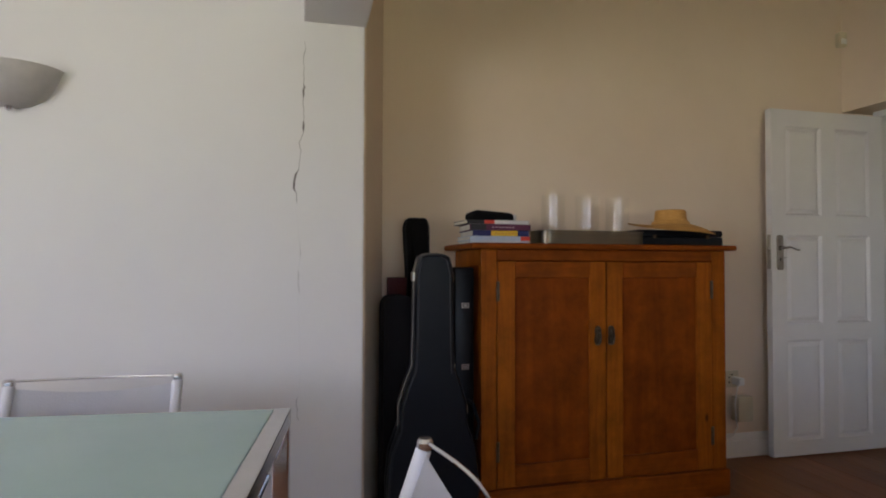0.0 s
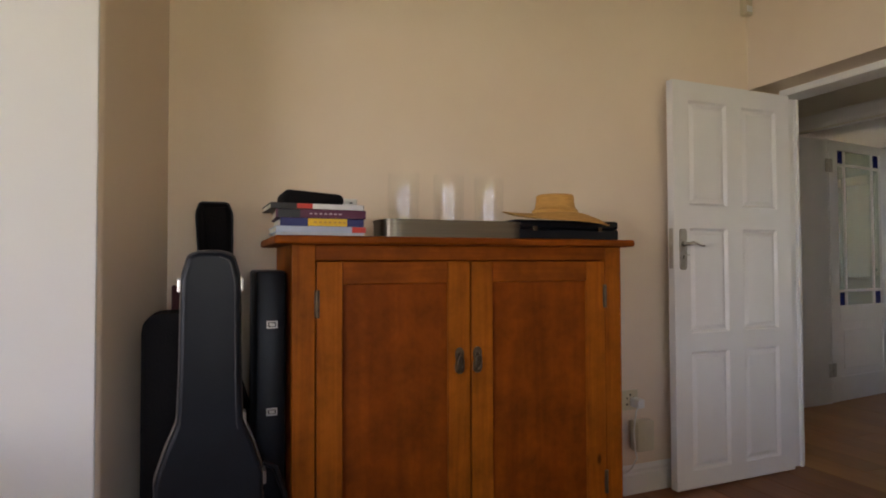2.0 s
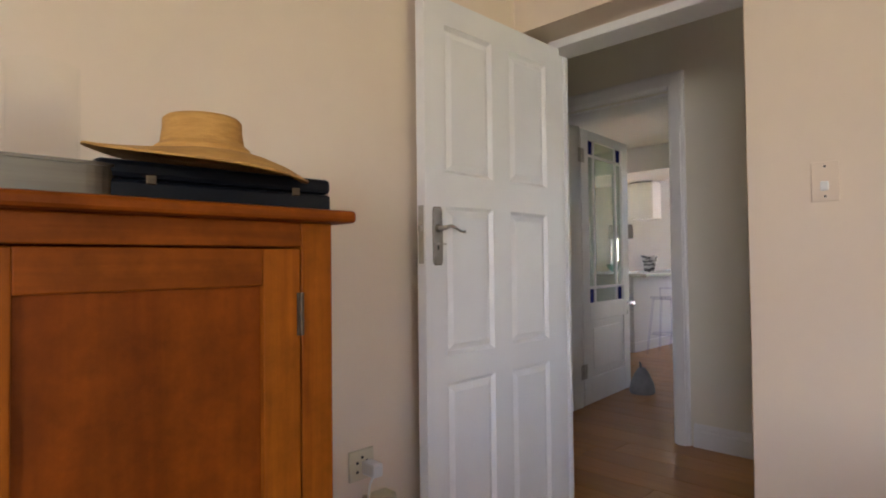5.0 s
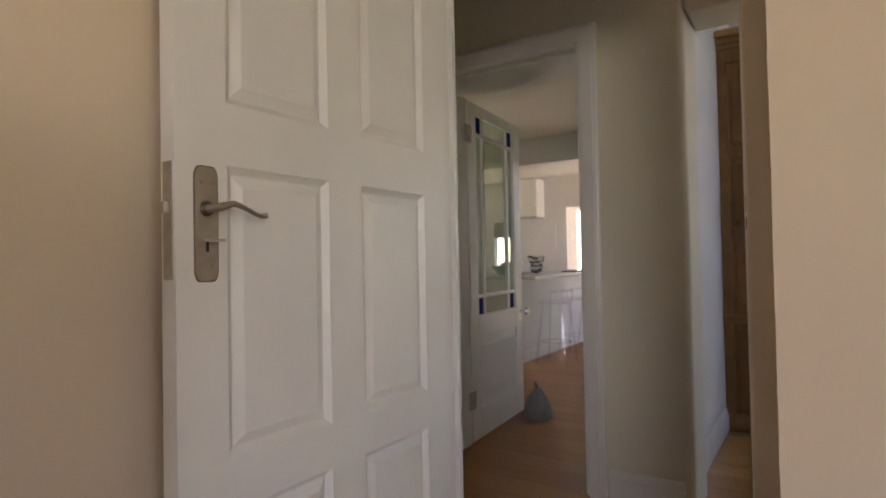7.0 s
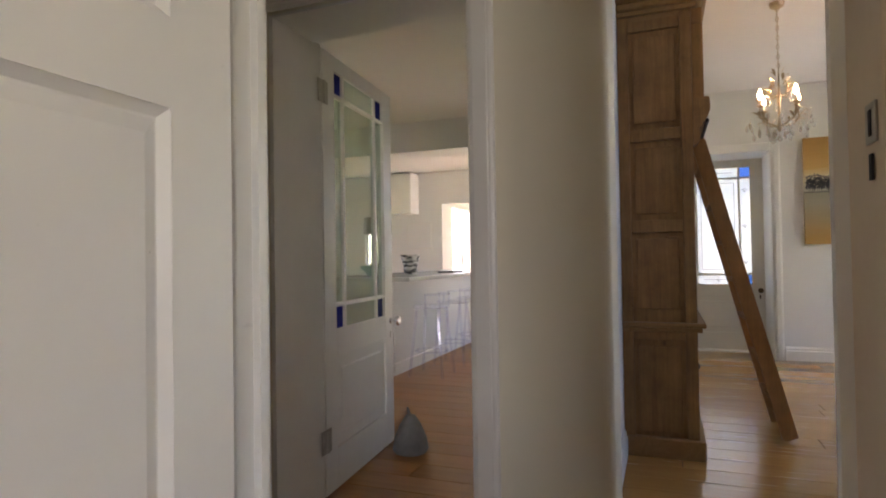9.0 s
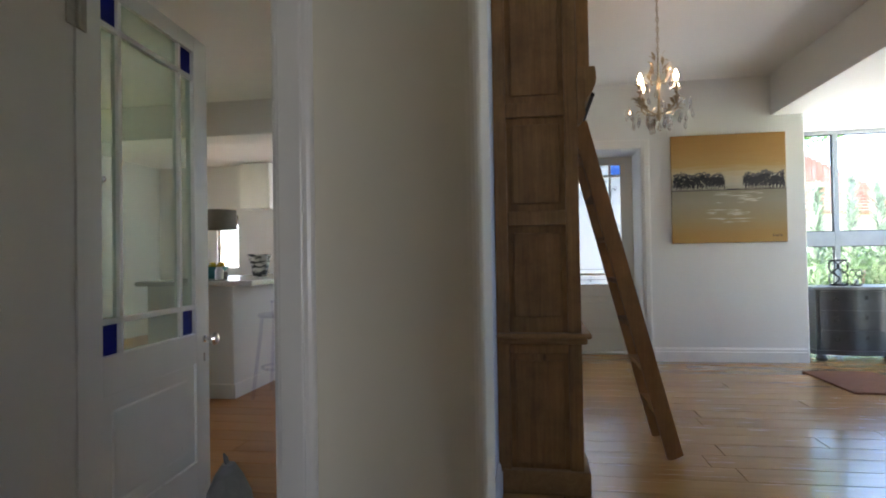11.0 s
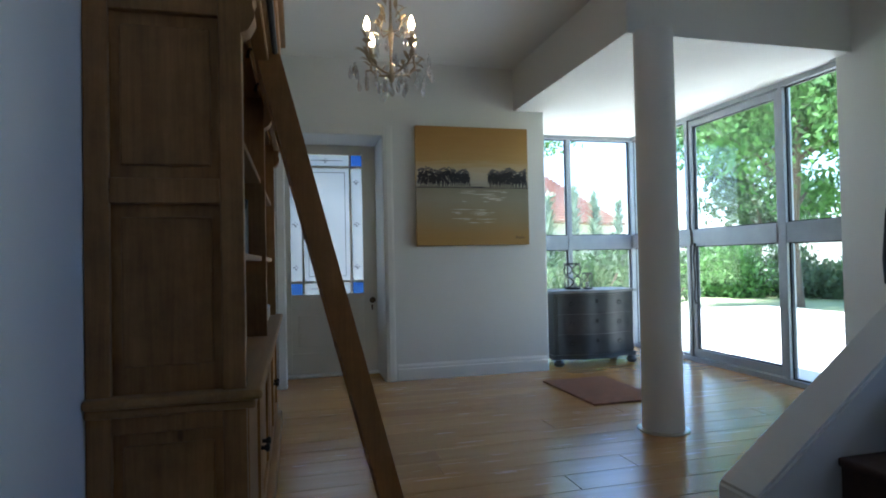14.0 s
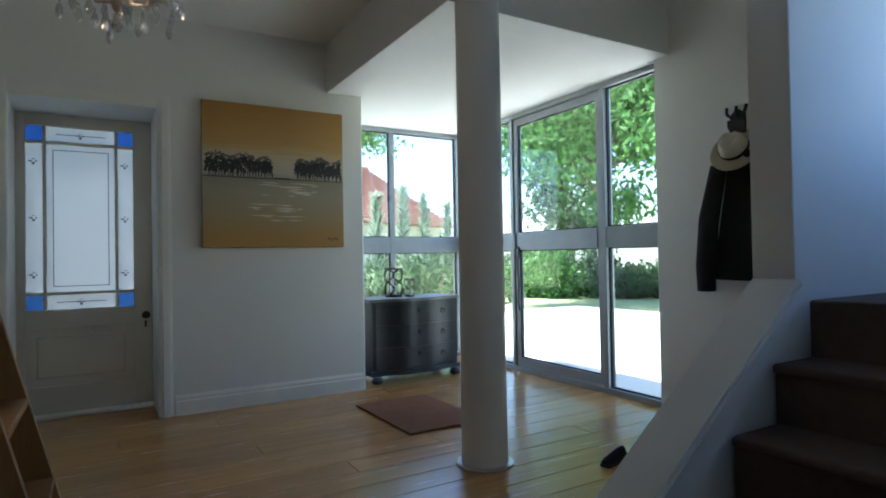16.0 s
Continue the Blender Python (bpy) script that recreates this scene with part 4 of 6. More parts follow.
panama = surface("cream panama straw", (0.62, 0.55, 0.42), (0.54, 0.47, 0.35), 30, rough=0.75, bump=0.4, fine=130)
grey_felt = surface("grey felt", (0.27, 0.265, 0.26), (0.21, 0.21, 0.205), 20, rough=0.95, bump=0.5, fine=120)
worktop = surface("pale polished worktop", (0.66, 0.65, 0.62), (0.58, 0.57, 0.55), 12, rough=0.2, bump=0.02)
teal = surface("teal glazed ceramic", (0.10, 0.30, 0.28), (0.08, 0.26, 0.24), 9, rough=0.2, bump=0.02)
yellow = surface("yellow lemon glass", (0.65, 0.42, 0.03), (0.55, 0.34, 0.02), 9, rough=0.25, bump=0.02)
shade_grey = surface("taupe lampshade", (0.24, 0.21, 0.18), (0.21, 0.185, 0.16), 12, rough=0.9, bump=0.2, fine=150)


def glazed_door(parent, width, height, sill, head, stile, main, edge_pane, corner, low_panel, material, thick=0.042):
    """A half-glazed door: leaded margin panes over a panel. x from 0 to width, front at y = 0."""
    bm = box(0, stile, 0, thick, 0, height, 0.003)
    box(width - stile, width, 0, thick, 0, height, 0.003, bm=bm)
    box(stile, width - stile, 0, thick, head, height, 0.003, bm=bm)
    box(stile, width - stile, 0, thick, sill - 0.14, sill, 0.003, bm=bm)
    box(stile, width - stile, 0, thick, 0, 0.20, 0.003, bm=bm)
    slab = part("slab", bm, material, parent)
    part("low_panel", box(stile + 0.06, width - stile - 0.06, 0.006, thick - 0.006, 0.26, sill - 0.20, 0.008, bm=box(stile, width - stile, 0.012, thick - 0.012, 0.20, sill - 0.14)), material, slab)
    m, b, th = 0.105, 0.022, 0.11
    x0, x1 = stile, width - stile
    bars = box(x0 + m, x0 + m + b, 0.006, thick - 0.006, sill, head, 0.003)
    box(x1 - m - b, x1 - m, 0.006, thick - 0.006, sill, head, 0.003, bm=bars)
    for z in (sill + th, head - th - b):
        box(x0, x0 + m, 0.006, thick - 0.006, z, z + b, 0.003, bm=bars)
        box(x0 + m + b, x1 - m - b, 0.006, thick - 0.006, z, z + b, 0.003, bm=bars)
        box(x1 - m, x1, 0.006, thick - 0.006, z, z + b, 0.003, bm=bars)
    part("glazing_bars", bars, material, slab)
    xs = ((x0, x0 + m), (x0 + m + b, x1 - m - b), (x1 - m, x1))
    zs = ((sill, sill + th), (sill + th + b, head - th - b), (head - th, head))
    for i, (a, c) in enumerate(xs):
        for k, (d, e) in enumerate(zs):
            mat = corner if i != 1 and k != 1 else (main if i == 1 and k == 1 else edge_pane)
            part("pane", box(a, c, thick / 2 - 0.002, thick / 2 + 0.002, d, e), mat, slab, "blue stained glass corner pane" if mat is corner else "")
    return slab, xs, zs


# ---- passage: the kitchen doorway and its glazed door ----
ar = thing("architrave_kitchen", "white moulded plaster surround of the kitchen doorway", "architrave")
ar["kind"] = "structure"
bm = box(5.462, 5.495, 3.475, 3.575, 0, 2.31, 0.012)
box(5.452, 5.462, 3.495, 3.555, 0, 2.29, 0.004, bm=bm)
part("side", bm, gloss_white, ar)
bm = box(5.462, 5.495, 4.47, 4.57, 0, 2.31, 0.012)
part("side", bm, gloss_white, ar)
bm = box(5.462, 5.495, 3.575, 4.47, 2.20, 2.31, 0.012)
box(5.452, 5.462, 3.555, 4.49, 2.22, 2.29, 0.004, bm=bm)
part("head", bm, gloss_white, ar)
part("lining", box(5.495, 5.862, 3.565, 3.58, 0, 2.19), gloss_white, ar)
part("lining", box(5.495, 5.862, 4.45, 4.48, 0, 2.19), gloss_white, ar)
part("lining", box(5.495, 5.80, 3.58, 4.465, 2.18, 2.195), gloss_white, ar)
turn = math.degrees(math.atan2(4.525 - 4.462, 6.609 - 5.995 + 0.11))
kd = thing("door_kitchen", "white half-glazed door with blue corner panes standing open", "door", at=(5.868, 4.445, 0.008, turn))
kd["kind"] = "structure"
slab, xs, zs = glazed_door(kd, 0.905, 2.17, 0.79, 2.095, 0.125, green_glass, green_glass, deep_blue_pane, True, gloss_white)
for z in (0.266, 1.955):
    part("hinge", box(-0.05, 0.045, -0.006, 0.0, z - 0.055, z + 0.055, 0.001, bm=tube([(0, -0.008, z - 0.055), (0, -0.008, z + 0.055)], 0.008)), nickel, slab, "large dark metal hinge")
part("knob", lathe([(0.018, 0), (0.018, 0.006), (0.009, 0.01), (0.009, 0.03), (0.024, 0.038), (0.03, 0.052), (0.024, 0.066), (0.0, 0.07)], sides=18), chrome, slab, "round chrome door knob", True).matrix_basis = pose(0.852, 0, 0.755, 90, 0, 0)
part("escutcheon", box(0.845, 0.859, -0.004, 0, 0.65, 0.69, 0.002), nickel, slab)
part("glass_lamp_catch", lathe([(0.0, 0), (0.012, 0.004), (0.0, 0.012)], sides=10), chrome, slab).matrix_basis = pose(0.155, 0.015, 1.42, 90, 0, 0)

ds = thing("door_stop", "grey felt cone-shaped door stop with a loop", "door stop", at=(6.62, 4.345, 0, 0))
bm = lathe([(0.095, 0), (0.108, 0.02), (0.098, 0.08), (0.065, 0.16), (0.03, 0.215), (0.0, 0.225)], sides=20)
for v in bm.verts:
    v.co.x += 0.008 * noise.noise(v.co * 15)
part("body", bm, grey_felt, ds, "", True)
part("loop", tube([(0, 0, 0.21), (-0.02, 0, 0.25), (-0.035, 0, 0.27), (-0.03, 0, 0.24), (-0.008, 0, 0.205)], 0.007), grey_felt, ds, "", True)

# unseen window frame, added round the fill light's opening
pw = thing("window_passage_added", "small unseen window added at the passage end to let in light", "window", at=(4.89, 1.66, 0, 0))
pw["kind"] = "structure"
part("window_frame", frame_of(-0.15, 0.15, 1.75, 2.2, 0.03, -0.03, 0.03), gloss_white, pw)

# ---- kitchen ----
brown_stain = wood("brown stained wood", (0.16, 0.062, 0.026), (0.10, 0.038, 0.016), "z", knots=False)
ct = thing("kitchen_counter", "white plastered breakfast counter with a pale worktop", "counter", at=(0, 0, 0, 0))
part("body", box(8.62, 12.2, 5.42, 6.20, 0, 0.93, 0.01), plaster_hall, ct)
part("worktop", box(8.52, 12.2, 5.20, 6.24, 0.931, 0.972, 0.008), worktop, ct)
part("skirting", box(8.60, 12.2, 5.40, 5.42, 0, 0.12, 0.005, bm=box(8.60, 8.62, 5.42, 6.20, 0, 0.12, 0.005)), gloss_white, ct)


def ghost_stool(x, y):
    """A clear acrylic bar stool with a low back."""
    s = thing("bar_stool", "clear acrylic bar stool with a round seat", "bar stool", "stools at the breakfast counter", at=(x, y, 0, 0))
    part("seat", lathe([(0.0, 0.66), (0.17, 0.66), (0.185, 0.668), (0.185, 0.685), (0.17, 0.69), (0.0, 0.685)], sides=24), ghost, s, "", True)
    part("back_rim", tube([(0.185 * math.cos(q), 0.185 * math.sin(q), 0.80) for q in (math.pi * (1.0 + k / 12) for k in range(13))], 0.010), ghost, s, "", True)
    for q in (1.02, 1.35, 1.65, 1.98):
        part("back_post", tube([(0.18 * math.cos(q * math.pi), 0.18 * math.sin(q * math.pi), 0.68), (0.185 * math.cos(q * math.pi), 0.185 * math.sin(q * math.pi), 0.80)], 0.008), ghost, s)
    for dx in (-1, 1):
        for dy in (-1, 1):
            part("leg", tube([(0.11 * dx, 0.11 * dy, 0.665), (0.17 * dx, 0.17 * dy, 0)], 0.016, sides=8), ghost, s)
    part("footrest", tube([(0.16 * math.cos(q), 0.16 * math.sin(q), 0.24) for q in (2 * math.pi * k / 20 for k in range(20))], 0.009, closed=True), ghost, s)


for x in (8.78, 9.42, 10.06, 10.7):
    ghost_stool(x, 5.08)
ws = thing("wooden_stool", "brown wooden bar stool beside the acrylic stools", "bar stool", at=(11.3, 5.05, 0, 0))
part("seat", box(-0.19, 0.19, -0.17, 0.17, 0.70, 0.74, 0.012), brown_stain, ws, "", True)
part("backrest", box(-0.19, 0.19, -0.19, -0.165, 0.84, 0.93, 0.008), brown_stain, ws, "", True)
for dx in (-1, 1):
    for dy in (-1, 1):
        part("leg", tube([(0.15 * dx, 0.14 * dy, 0.93 if dy < 0 else 0.70), (0.18 * dx, 0.17 * dy, 0)], 0.018, sides=8), brown_stain, ws)
for dy in (-1, 1):
    part("stretcher", tube([(-0.17, 0.16 * dy, 0.25), (0.17, 0.16 * dy, 0.25)], 0.011, sides=8), brown_stain, ws)
l = thing("table_lamp", "table lamp with a taupe drum shade and yellow glass foot", "lamp", at=(9.46, 6.02, 0.973, 0))
part("shade", lathe([(0.168, 0.47), (0.160, 0.66), (0.155, 0.66), (0.163, 0.47)], sides=32, close=False), shade_grey, l, "", True)
part("base", lathe([(0.05, 0), (0.055, 0.02), (0.04, 0.06), (0.012, 0.085)]), yellow, l, "", True)
part("stem", lathe([(0.008, 0.08), (0.008, 0.26), (0.018, 0.28), (0.008, 0.30), (0.008, 0.58)], sides=12), nickel, l, "", True)
b = thing("fruit_bowl", "teal ceramic bowl holding fruit", "bowl", at=(9.12, 5.90, 0.973, 0))
part("bowl", lathe([(0.06, 0), (0.07, 0.01), (0.13, 0.07), (0.15, 0.11), (0.143, 0.11), (0.12, 0.07), (0.0, 0.03)], sides=28, close=False), teal, b, "", True)
for x, y in ((0.03, 0.02), (-0.05, -0.03), (0.06, -0.05)):
    part("lemon", turned(lathe([(0.0, -0.04), (0.02, -0.03), (0.032, 0), (0.02, 0.03), (0.0, 0.042)], sides=14), Matrix.Translation((x, y, 0.12)) @ pose(0, 0, 0, 70, 20, 40 * x)), yellow, b, "yellow lemon", True)
zb = surface("zebra pattern", (0.03, 0.03, 0.03), (0.7, 0.68, 0.64), 9, (1, 1, 3), rough=0.4, spread=0.2, bump=0)
v = part("patterned_vase", lathe([(0.07, 0), (0.085, 0.10), (0.12, 0.225), (0.114, 0.225), (0.075, 0.08), (0, 0.01)], sides=24, centre=(0, 0, 0), close=False), zb, None, smooth=True)
v.matrix_basis = pose(9.66, 5.70, 0.973)
tagged(v, "black and white patterned flared ceramic pot", "pot")
v = part("serving_board", box(-0.24, 0.24, -0.1, 0.1, 0, 0.018, 0.004), iron, None)
v.matrix_basis = pose(10.35, 5.45, 0.973, 0, 0, 4)
tagged(v, "dark flat serving board on the counter", "board")
for k, (x, r, h) in enumerate(((8.86, 0.035, 0.11), (8.97, 0.045, 0.14), (9.08, 0.035, 0.07))):
    j = part("jar", lathe([(r, 0), (r * 1.05, h * 0.7), (r * 0.7, h * 0.9), (r * 0.75, h), (0, h)], sides=16), (white_plastic, tumbler, steel)[k], None, smooth=True)
    j.matrix_basis = pose(x, 5.68 + 0.04 * k, 0.973)
    tagged(j, ("small white ceramic jar", "clear glass storage jar", "small grey metal canister")[k], "jar", "jars on the counter")
cb = thing("wall_cabinet", "white kitchen wall cabinet under the ceiling", "cabinet", at=(12.8, 7.17, 1.93, 0))
part("body", box(-0.33, 0, -0.24, 0.24, 0, 0.7, 0.003), gloss_white, cb)
part("door", box(-0.35, -0.331, -0.235, 0.235, 0.005, 0.695, 0.004), gloss_white, cb)
pb = thing("notice_board", "white framed notice board on the kitchen wall", "board", at=(12.795, 6.93, 1.55, 0))
part("frame", turned(frame_of(-0.24, 0.24, -0.23, 0.23, 0.02, 0, 0.02), pose(0, 0, 0, 0, 0, -90)), white_plastic, pb)
part("surface", box(-0.012, 0.0, -0.22, 0.22, -0.21, 0.21), plaster_hall, pb)
for z in (1.87, 1.60, 1.33):
    f = thing("picture_frame", "small black framed picture on a white mount", "picture", "three small pictures beyond the kitchen", at=(13.45, 6.748, z, 0))
    part("frame", frame_of(-0.13, 0.13, -0.11, 0.11, 0.022, -0.02, 0), white_plastic, f)
    part("mount", box(-0.11, 0.11, -0.010, 0, -0.09, 0.09), plaster_hall, f)
    part("image", box(-0.05, 0.05, -0.013, -0.008, -0.06, 0.06), iron, f, "dark printed image")
fw = thing("window_far", "tall white-framed glazed door beyond the kitchen", "window", at=(14.6, 6.83, 0, 0))
fw["kind"] = "structure"
part("window_frame", frame_of(-0.6, 0.6, 0.0, 2.2, 0.06, -0.06, 0.0, bm=box(-0.025, 0.025, -0.055, -0.005, 0.06, 2.14)), gloss_white, fw)
part("handle", tube([(-0.06, -0.06, 1.0), (-0.06, -0.10, 1.0), (-0.06, -0.10, 1.22), (-0.06, -0.06, 1.22)], 0.014), iron, fw, "dark pull handle")
kw = thing("window_kitchen", "narrow white-framed kitchen window", "window", at=(12.87, 7.81, 0, 0))
kw["kind"] = "structure"
part("window_frame", turned(frame_of(-0.19, 0.19, 1.0, 1.9, 0.03, -0.03, 0.03), pose(0, 0, 0, 0, 0, 90)), gloss_white, kw)
part("blind", box(-0.02, 0.02, -0.16, 0.16, 1.72, 1.87, 0.005), shade_grey, kw, "grey rolled blind")
kn = thing("window_kitchen_north", "wide white-framed kitchen window", "window", at=(9.4, 9.07, 0, 0))
kn["kind"] = "structure"
part("window_frame", frame_of(-0.7, 0.7, 0.9, 2.5, 0.06, -0.03, 0.03, bm=box(-0.03, 0.03, -0.03, 0.03, 0.96, 2.44)), gloss_white, kn)

# ---- hall: bookcase ----
bc = thing("bookcase", "tall waxed pine bookcase with carved brackets and cupboards below", "bookcase", at=(0, 0, 0, 0))
X0, X1, YF, YB = 6.985, 9.36, 2.748, 3.148
UPRIGHTS = (6.985, 8.165, 9.315)
side = part("side_panel", box(X0 + 0.02, X0 + 0.03, YF + 0.05, YB - 0.05, 0.1, 2.5), old_pine, bc, "panelled waxed pine end")
for z0, z1 in ((0.0, 0.10), (0.66, 0.72), (1.275, 1.345), (1.80, 1.87), (2.44, 2.53)):
    part("rail", box(X0, X0 + 0.035, YF + 0.062, YB - 0.06, z0, z1, 0.004), old_pine, side)
for u, w in ((YF, YF + 0.062), (YB - 0.06, YB)):
    part("stile", box(X0 - 0.002, X0 + 0.04, u, w, 0, 2.53, 0.004), old_pine, side)
for z0, z1 in ((0.10, 0.66), (0.80, 1.275), (1.345, 1.80), (1.87, 2.44)):
    part("field", box(X0 + 0.012, X0 + 0.022, YF + 0.085, YB - 0.085, z0 + 0.035, z1 - 0.035, 0.006), old_pine, side)
part("plinth", box(X0 - 0.025, X1 + 0.02, YF - 0.03, YB, 0, 0.11, 0.008), old_pine_level, bc)
part("ledge", join(box(X0 - 0.035, X1 + 0.03, YF - 0.045, YB, 0.735, 0.762, 0.009), box(X0 - 0.018, X1 + 0.015, YF - 0.026, YB, 0.708, 0.735, 0.008)), old_pine_level, bc, "moulded pine ledge")
for x in UPRIGHTS[1:]:
    part("upright", box(x, x + 0.045, YF, YB, 0.11, 2.53, 0.003), old_pine, bc)
part("back_board", box(X0 + 0.035, X1, YB - 0.015, YB, 0.11, 2.53), old_pine, bc)
part("top_board", box(X0, X1, YF, YB, 2.50, 2.53), old_pine_level, bc)
bm = box(X0 - 0.02, X1 + 0.02, YF - 0.03, YB, 2.53, 2.56, 0.006)
box(X0 - 0.045, X1 + 0.045, YF - 0.06, YB, 2.56, 2.60, 0.012, bm=bm)
box(X0 - 0.07, X1 + 0.07, YF - 0.09, YB, 2.60, 2.65, 0.008, bm=bm)
part("cornice", bm, old_pine_level, bc, "stepped pine cornice")
# the upper part stands forward: a heavy rail, posts and a frieze, open between
part("upper_rail", join(box(X0, X1, YF - 0.065, YF - 0.001, 1.885, 1.93, 0.008), box(X0, X1, YF - 0.052, YF - 0.001, 1.86, 1.885, 0.006)), old_pine_level, bc, "heavy moulded pine rail")
part("frieze", box(X0, X1, YF - 0.06, YF - 0.001, 2.44, 2.53, 0.006), old_pine_light, bc, "orange pine frieze board")
for x in UPRIGHTS:
    part("upper_post", box(x, x + 0.045, YF - 0.06, YF - 0.001, 1.93, 2.44, 0.005), old_pine_light, bc)
for x in UPRIGHTS:
    outline = [(0, 2.02), (-0.085, 2.02), (-0.09, 1.95), (-0.075, 1.91), (-0.045, 1.87), (-0.03, 1.84), (-0.04, 1.80), (-0.02, 1.76), (0, 1.75)]
    bm = prism(rounded(outline, [0, 0.01, 0.02, 0.02, 0.02, 0.015, 0.015, 0.01, 0], 4), 0, 0.075)
    # the outline is drawn as depth and height; stand it up
    for v in bm.verts:
        d, h, w = v.co.x, v.co.y, v.co.z
        v.co = (x - 0.018 + w, YF + d, h)
    part("bracket", bm, old_pine, bc, "carved scroll bracket", True)
part("ladder_rail", tube([(X0 + 0.02, YF - 0.075, 1.895), (X1, YF - 0.075, 1.895)], 0.011), iron, bc, "dark iron ladder rail")
BAYS = ((7.03, 8.165), (8.21, 9.315))
SHELVES = (1.13, 1.50, 1.91, 2.24)
for a, b in BAYS:
    for z in SHELVES:
        part("shelf", box(a, b, YF + 0.02, YB - 0.015, z - 0.012, z + 0.012, 0.003), old_pine_level, bc)
    mid = (a + b) / 2
    for u, w in ((a, mid - 0.003), (mid + 0.003, b)):
        d = part("cupboard_door", frame_of(u + 0.004, w - 0.004, 0.125, 0.70, 0.07, YF - 0.002, YF + 0.02), old_pine_light, bc)
        part("panel", box(u + 0.06, w - 0.06, YF + 0.008, YF + 0.016, 0.18, 0.64), old_pine_light, d)
        kx = w - 0.04 if w < mid + 0.1 else u + 0.04
        part("knob", lathe([(0.008, 0), (0.007, 0.012), (0.016, 0.02), (0.014, 0.03), (0, 0.034)], sides=12), iron, d, "small dark knob", True).matrix_basis = pose(kx, YF - 0.002, 0.42, 90, 0, 0)

# books on the shelves
rnd = random.Random(21)
COVERS = [paper("book cloth", c) for c in ((0.03, 0.03, 0.035), (0.32, 0.27, 0.2), (0.45, 0.40, 0.3), (0.05, 0.07, 0.13), (0.30, 0.05, 0.04), (0.08, 0.09, 0.08), (0.5, 0.48, 0.43))]
STACK = [paper('stacked book cloth', c) for c in ((0.42, 0.50, 0.60), (0.38, 0.50, 0.62), (0.02, 0.02, 0.025), (0.40, 0.38, 0.46))]
PALE = [paper('paperback cover', c) for c in ((0.62, 0.58, 0.48), (0.66, 0.62, 0.52), (0.55, 0.48, 0.36), (0.6, 0.56, 0.47))]
PAGES = paper("book pages", (0.55, 0.5, 0.4))


def shelf_book(x, z, w, d, h, material, lean=0.0, flat=False, y=None):
    b = thing("book", "closed hardcover book on a bookcase shelf", "book", "books in the bookcase", at=(x, y or 2.82, z, 0))
    if flat:
        part("cover", box(0, h, 0, d, 0, w, 0.002), material, b)
        part("pages", box(0.004, h - 0.003, -0.0015, d - 0.004, 0.004, w - 0.004), PAGES, b)
    else:
        part("cover", box(0, w, 0, d, 0, h, 0.002), material, b)
        part("pages", box(0.003, w - 0.003, 0.004, d - 0.003, 0.004, h + 0.001), PAGES, b)
        b.rotation_euler = (0, lean, 0)


for bay, (a, b) in enumerate(BAYS):
    for si, z in enumerate(SHELVES):
        x = a + (0.03 if bay or si > 1 else 0.55)
        end = {(0, 0): b - 0.1, (0, 1): a + 0.35, (0, 2): b - 0.25, (0, 3): b - 0.1, (1, 0): b - 0.16, (1, 1): b - 0.22, (1, 2): b - 0.08, (1, 3): b - 0.2}[(bay, si)]
        while x < end:
            w = rnd.uniform(0.018, 0.05)
            dark = (0, 3, 5, 0) if (bay, si) == (0, 0) else range(7)
            if rnd.random() < 0.07:
                x += rnd.uniform(0.02, 0.05)
            shelf_book(x, z + 0.0125, w, rnd.uniform(0.15, 0.2), rnd.uniform(0.2, 0.27), PALE[rnd.randrange(4)] if (bay, si) == (1, 0) and rnd.random() < 0.8 else COVERS[rnd.choice(list(dark))])
            x += w + 0.002
for bay, x, n in ((0, 7.10, 4), (1, 8.66, 3), (1, 8.97, 2)):
    z = 0.763
    for k in range(n):
        w = rnd.uniform(0.025, 0.045)
        shelf_book(x + rnd.uniform(-0.02, 0.02), z, w, 0.2, 0.27, STACK[k], flat=True, y=2.78)
        z += w + 0.001
sl = part("slim_dish", lathe([(0.05, 0), (0.11, 0.015), (0.105, 0.018), (0, 0.006)], sides=20), COVERS[3], None, smooth=True)
sl.matrix_basis = pose(7.25, 2.88, 1.1425)
tagged(sl, "shallow dark blue dish on the bookcase shelf", "dish")

ob_ = thing("keepsake_box", "small blue painted box on the bookcase ledge", "box", at=(7.60, 2.87, 0.763, 14))
part("box", box(-0.07, 0.07, -0.05, 0.05, 0, 0.085, 0.004), paper("blue painted card", (0.06, 0.12, 0.26)), ob_)
part("lid", box(-0.074, 0.074, -0.054, 0.054, 0.086, 0.112, 0.005), paper("pale blue lid", (0.22, 0.34, 0.46)), ob_, "pale blue lid")
v = part("figurine", lathe([(0.035, 0), (0.03, 0.02), (0.018, 0.05), (0.032, 0.09), (0.02, 0.13), (0.024, 0.15), (0.0, 0.17)], sides=16), old_pine, None, smooth=True)
v.matrix_basis = pose(8.36, 2.82, 0.763)
tagged(v, "small turned wooden ornament on the bookcase ledge", "ornament")
f = thing("photo_frame", "small pale photo frame leaning on the bookcase ledge", "picture frame", at=(8.58, 2.84, 0.764, -20))
part("frame", turned(frame_of(-0.06, 0.06, 0, 0.15, 0.014, -0.008, 0.008), pose(0, 0, 0, -12, 0, 0)), white_plastic, f)
part("picture", turned(box(-0.048, 0.048, -0.003, 0.003, 0.012, 0.138), pose(0, 0, 0, -12, 0, 0)), COVERS[3], f, "dark photograph")

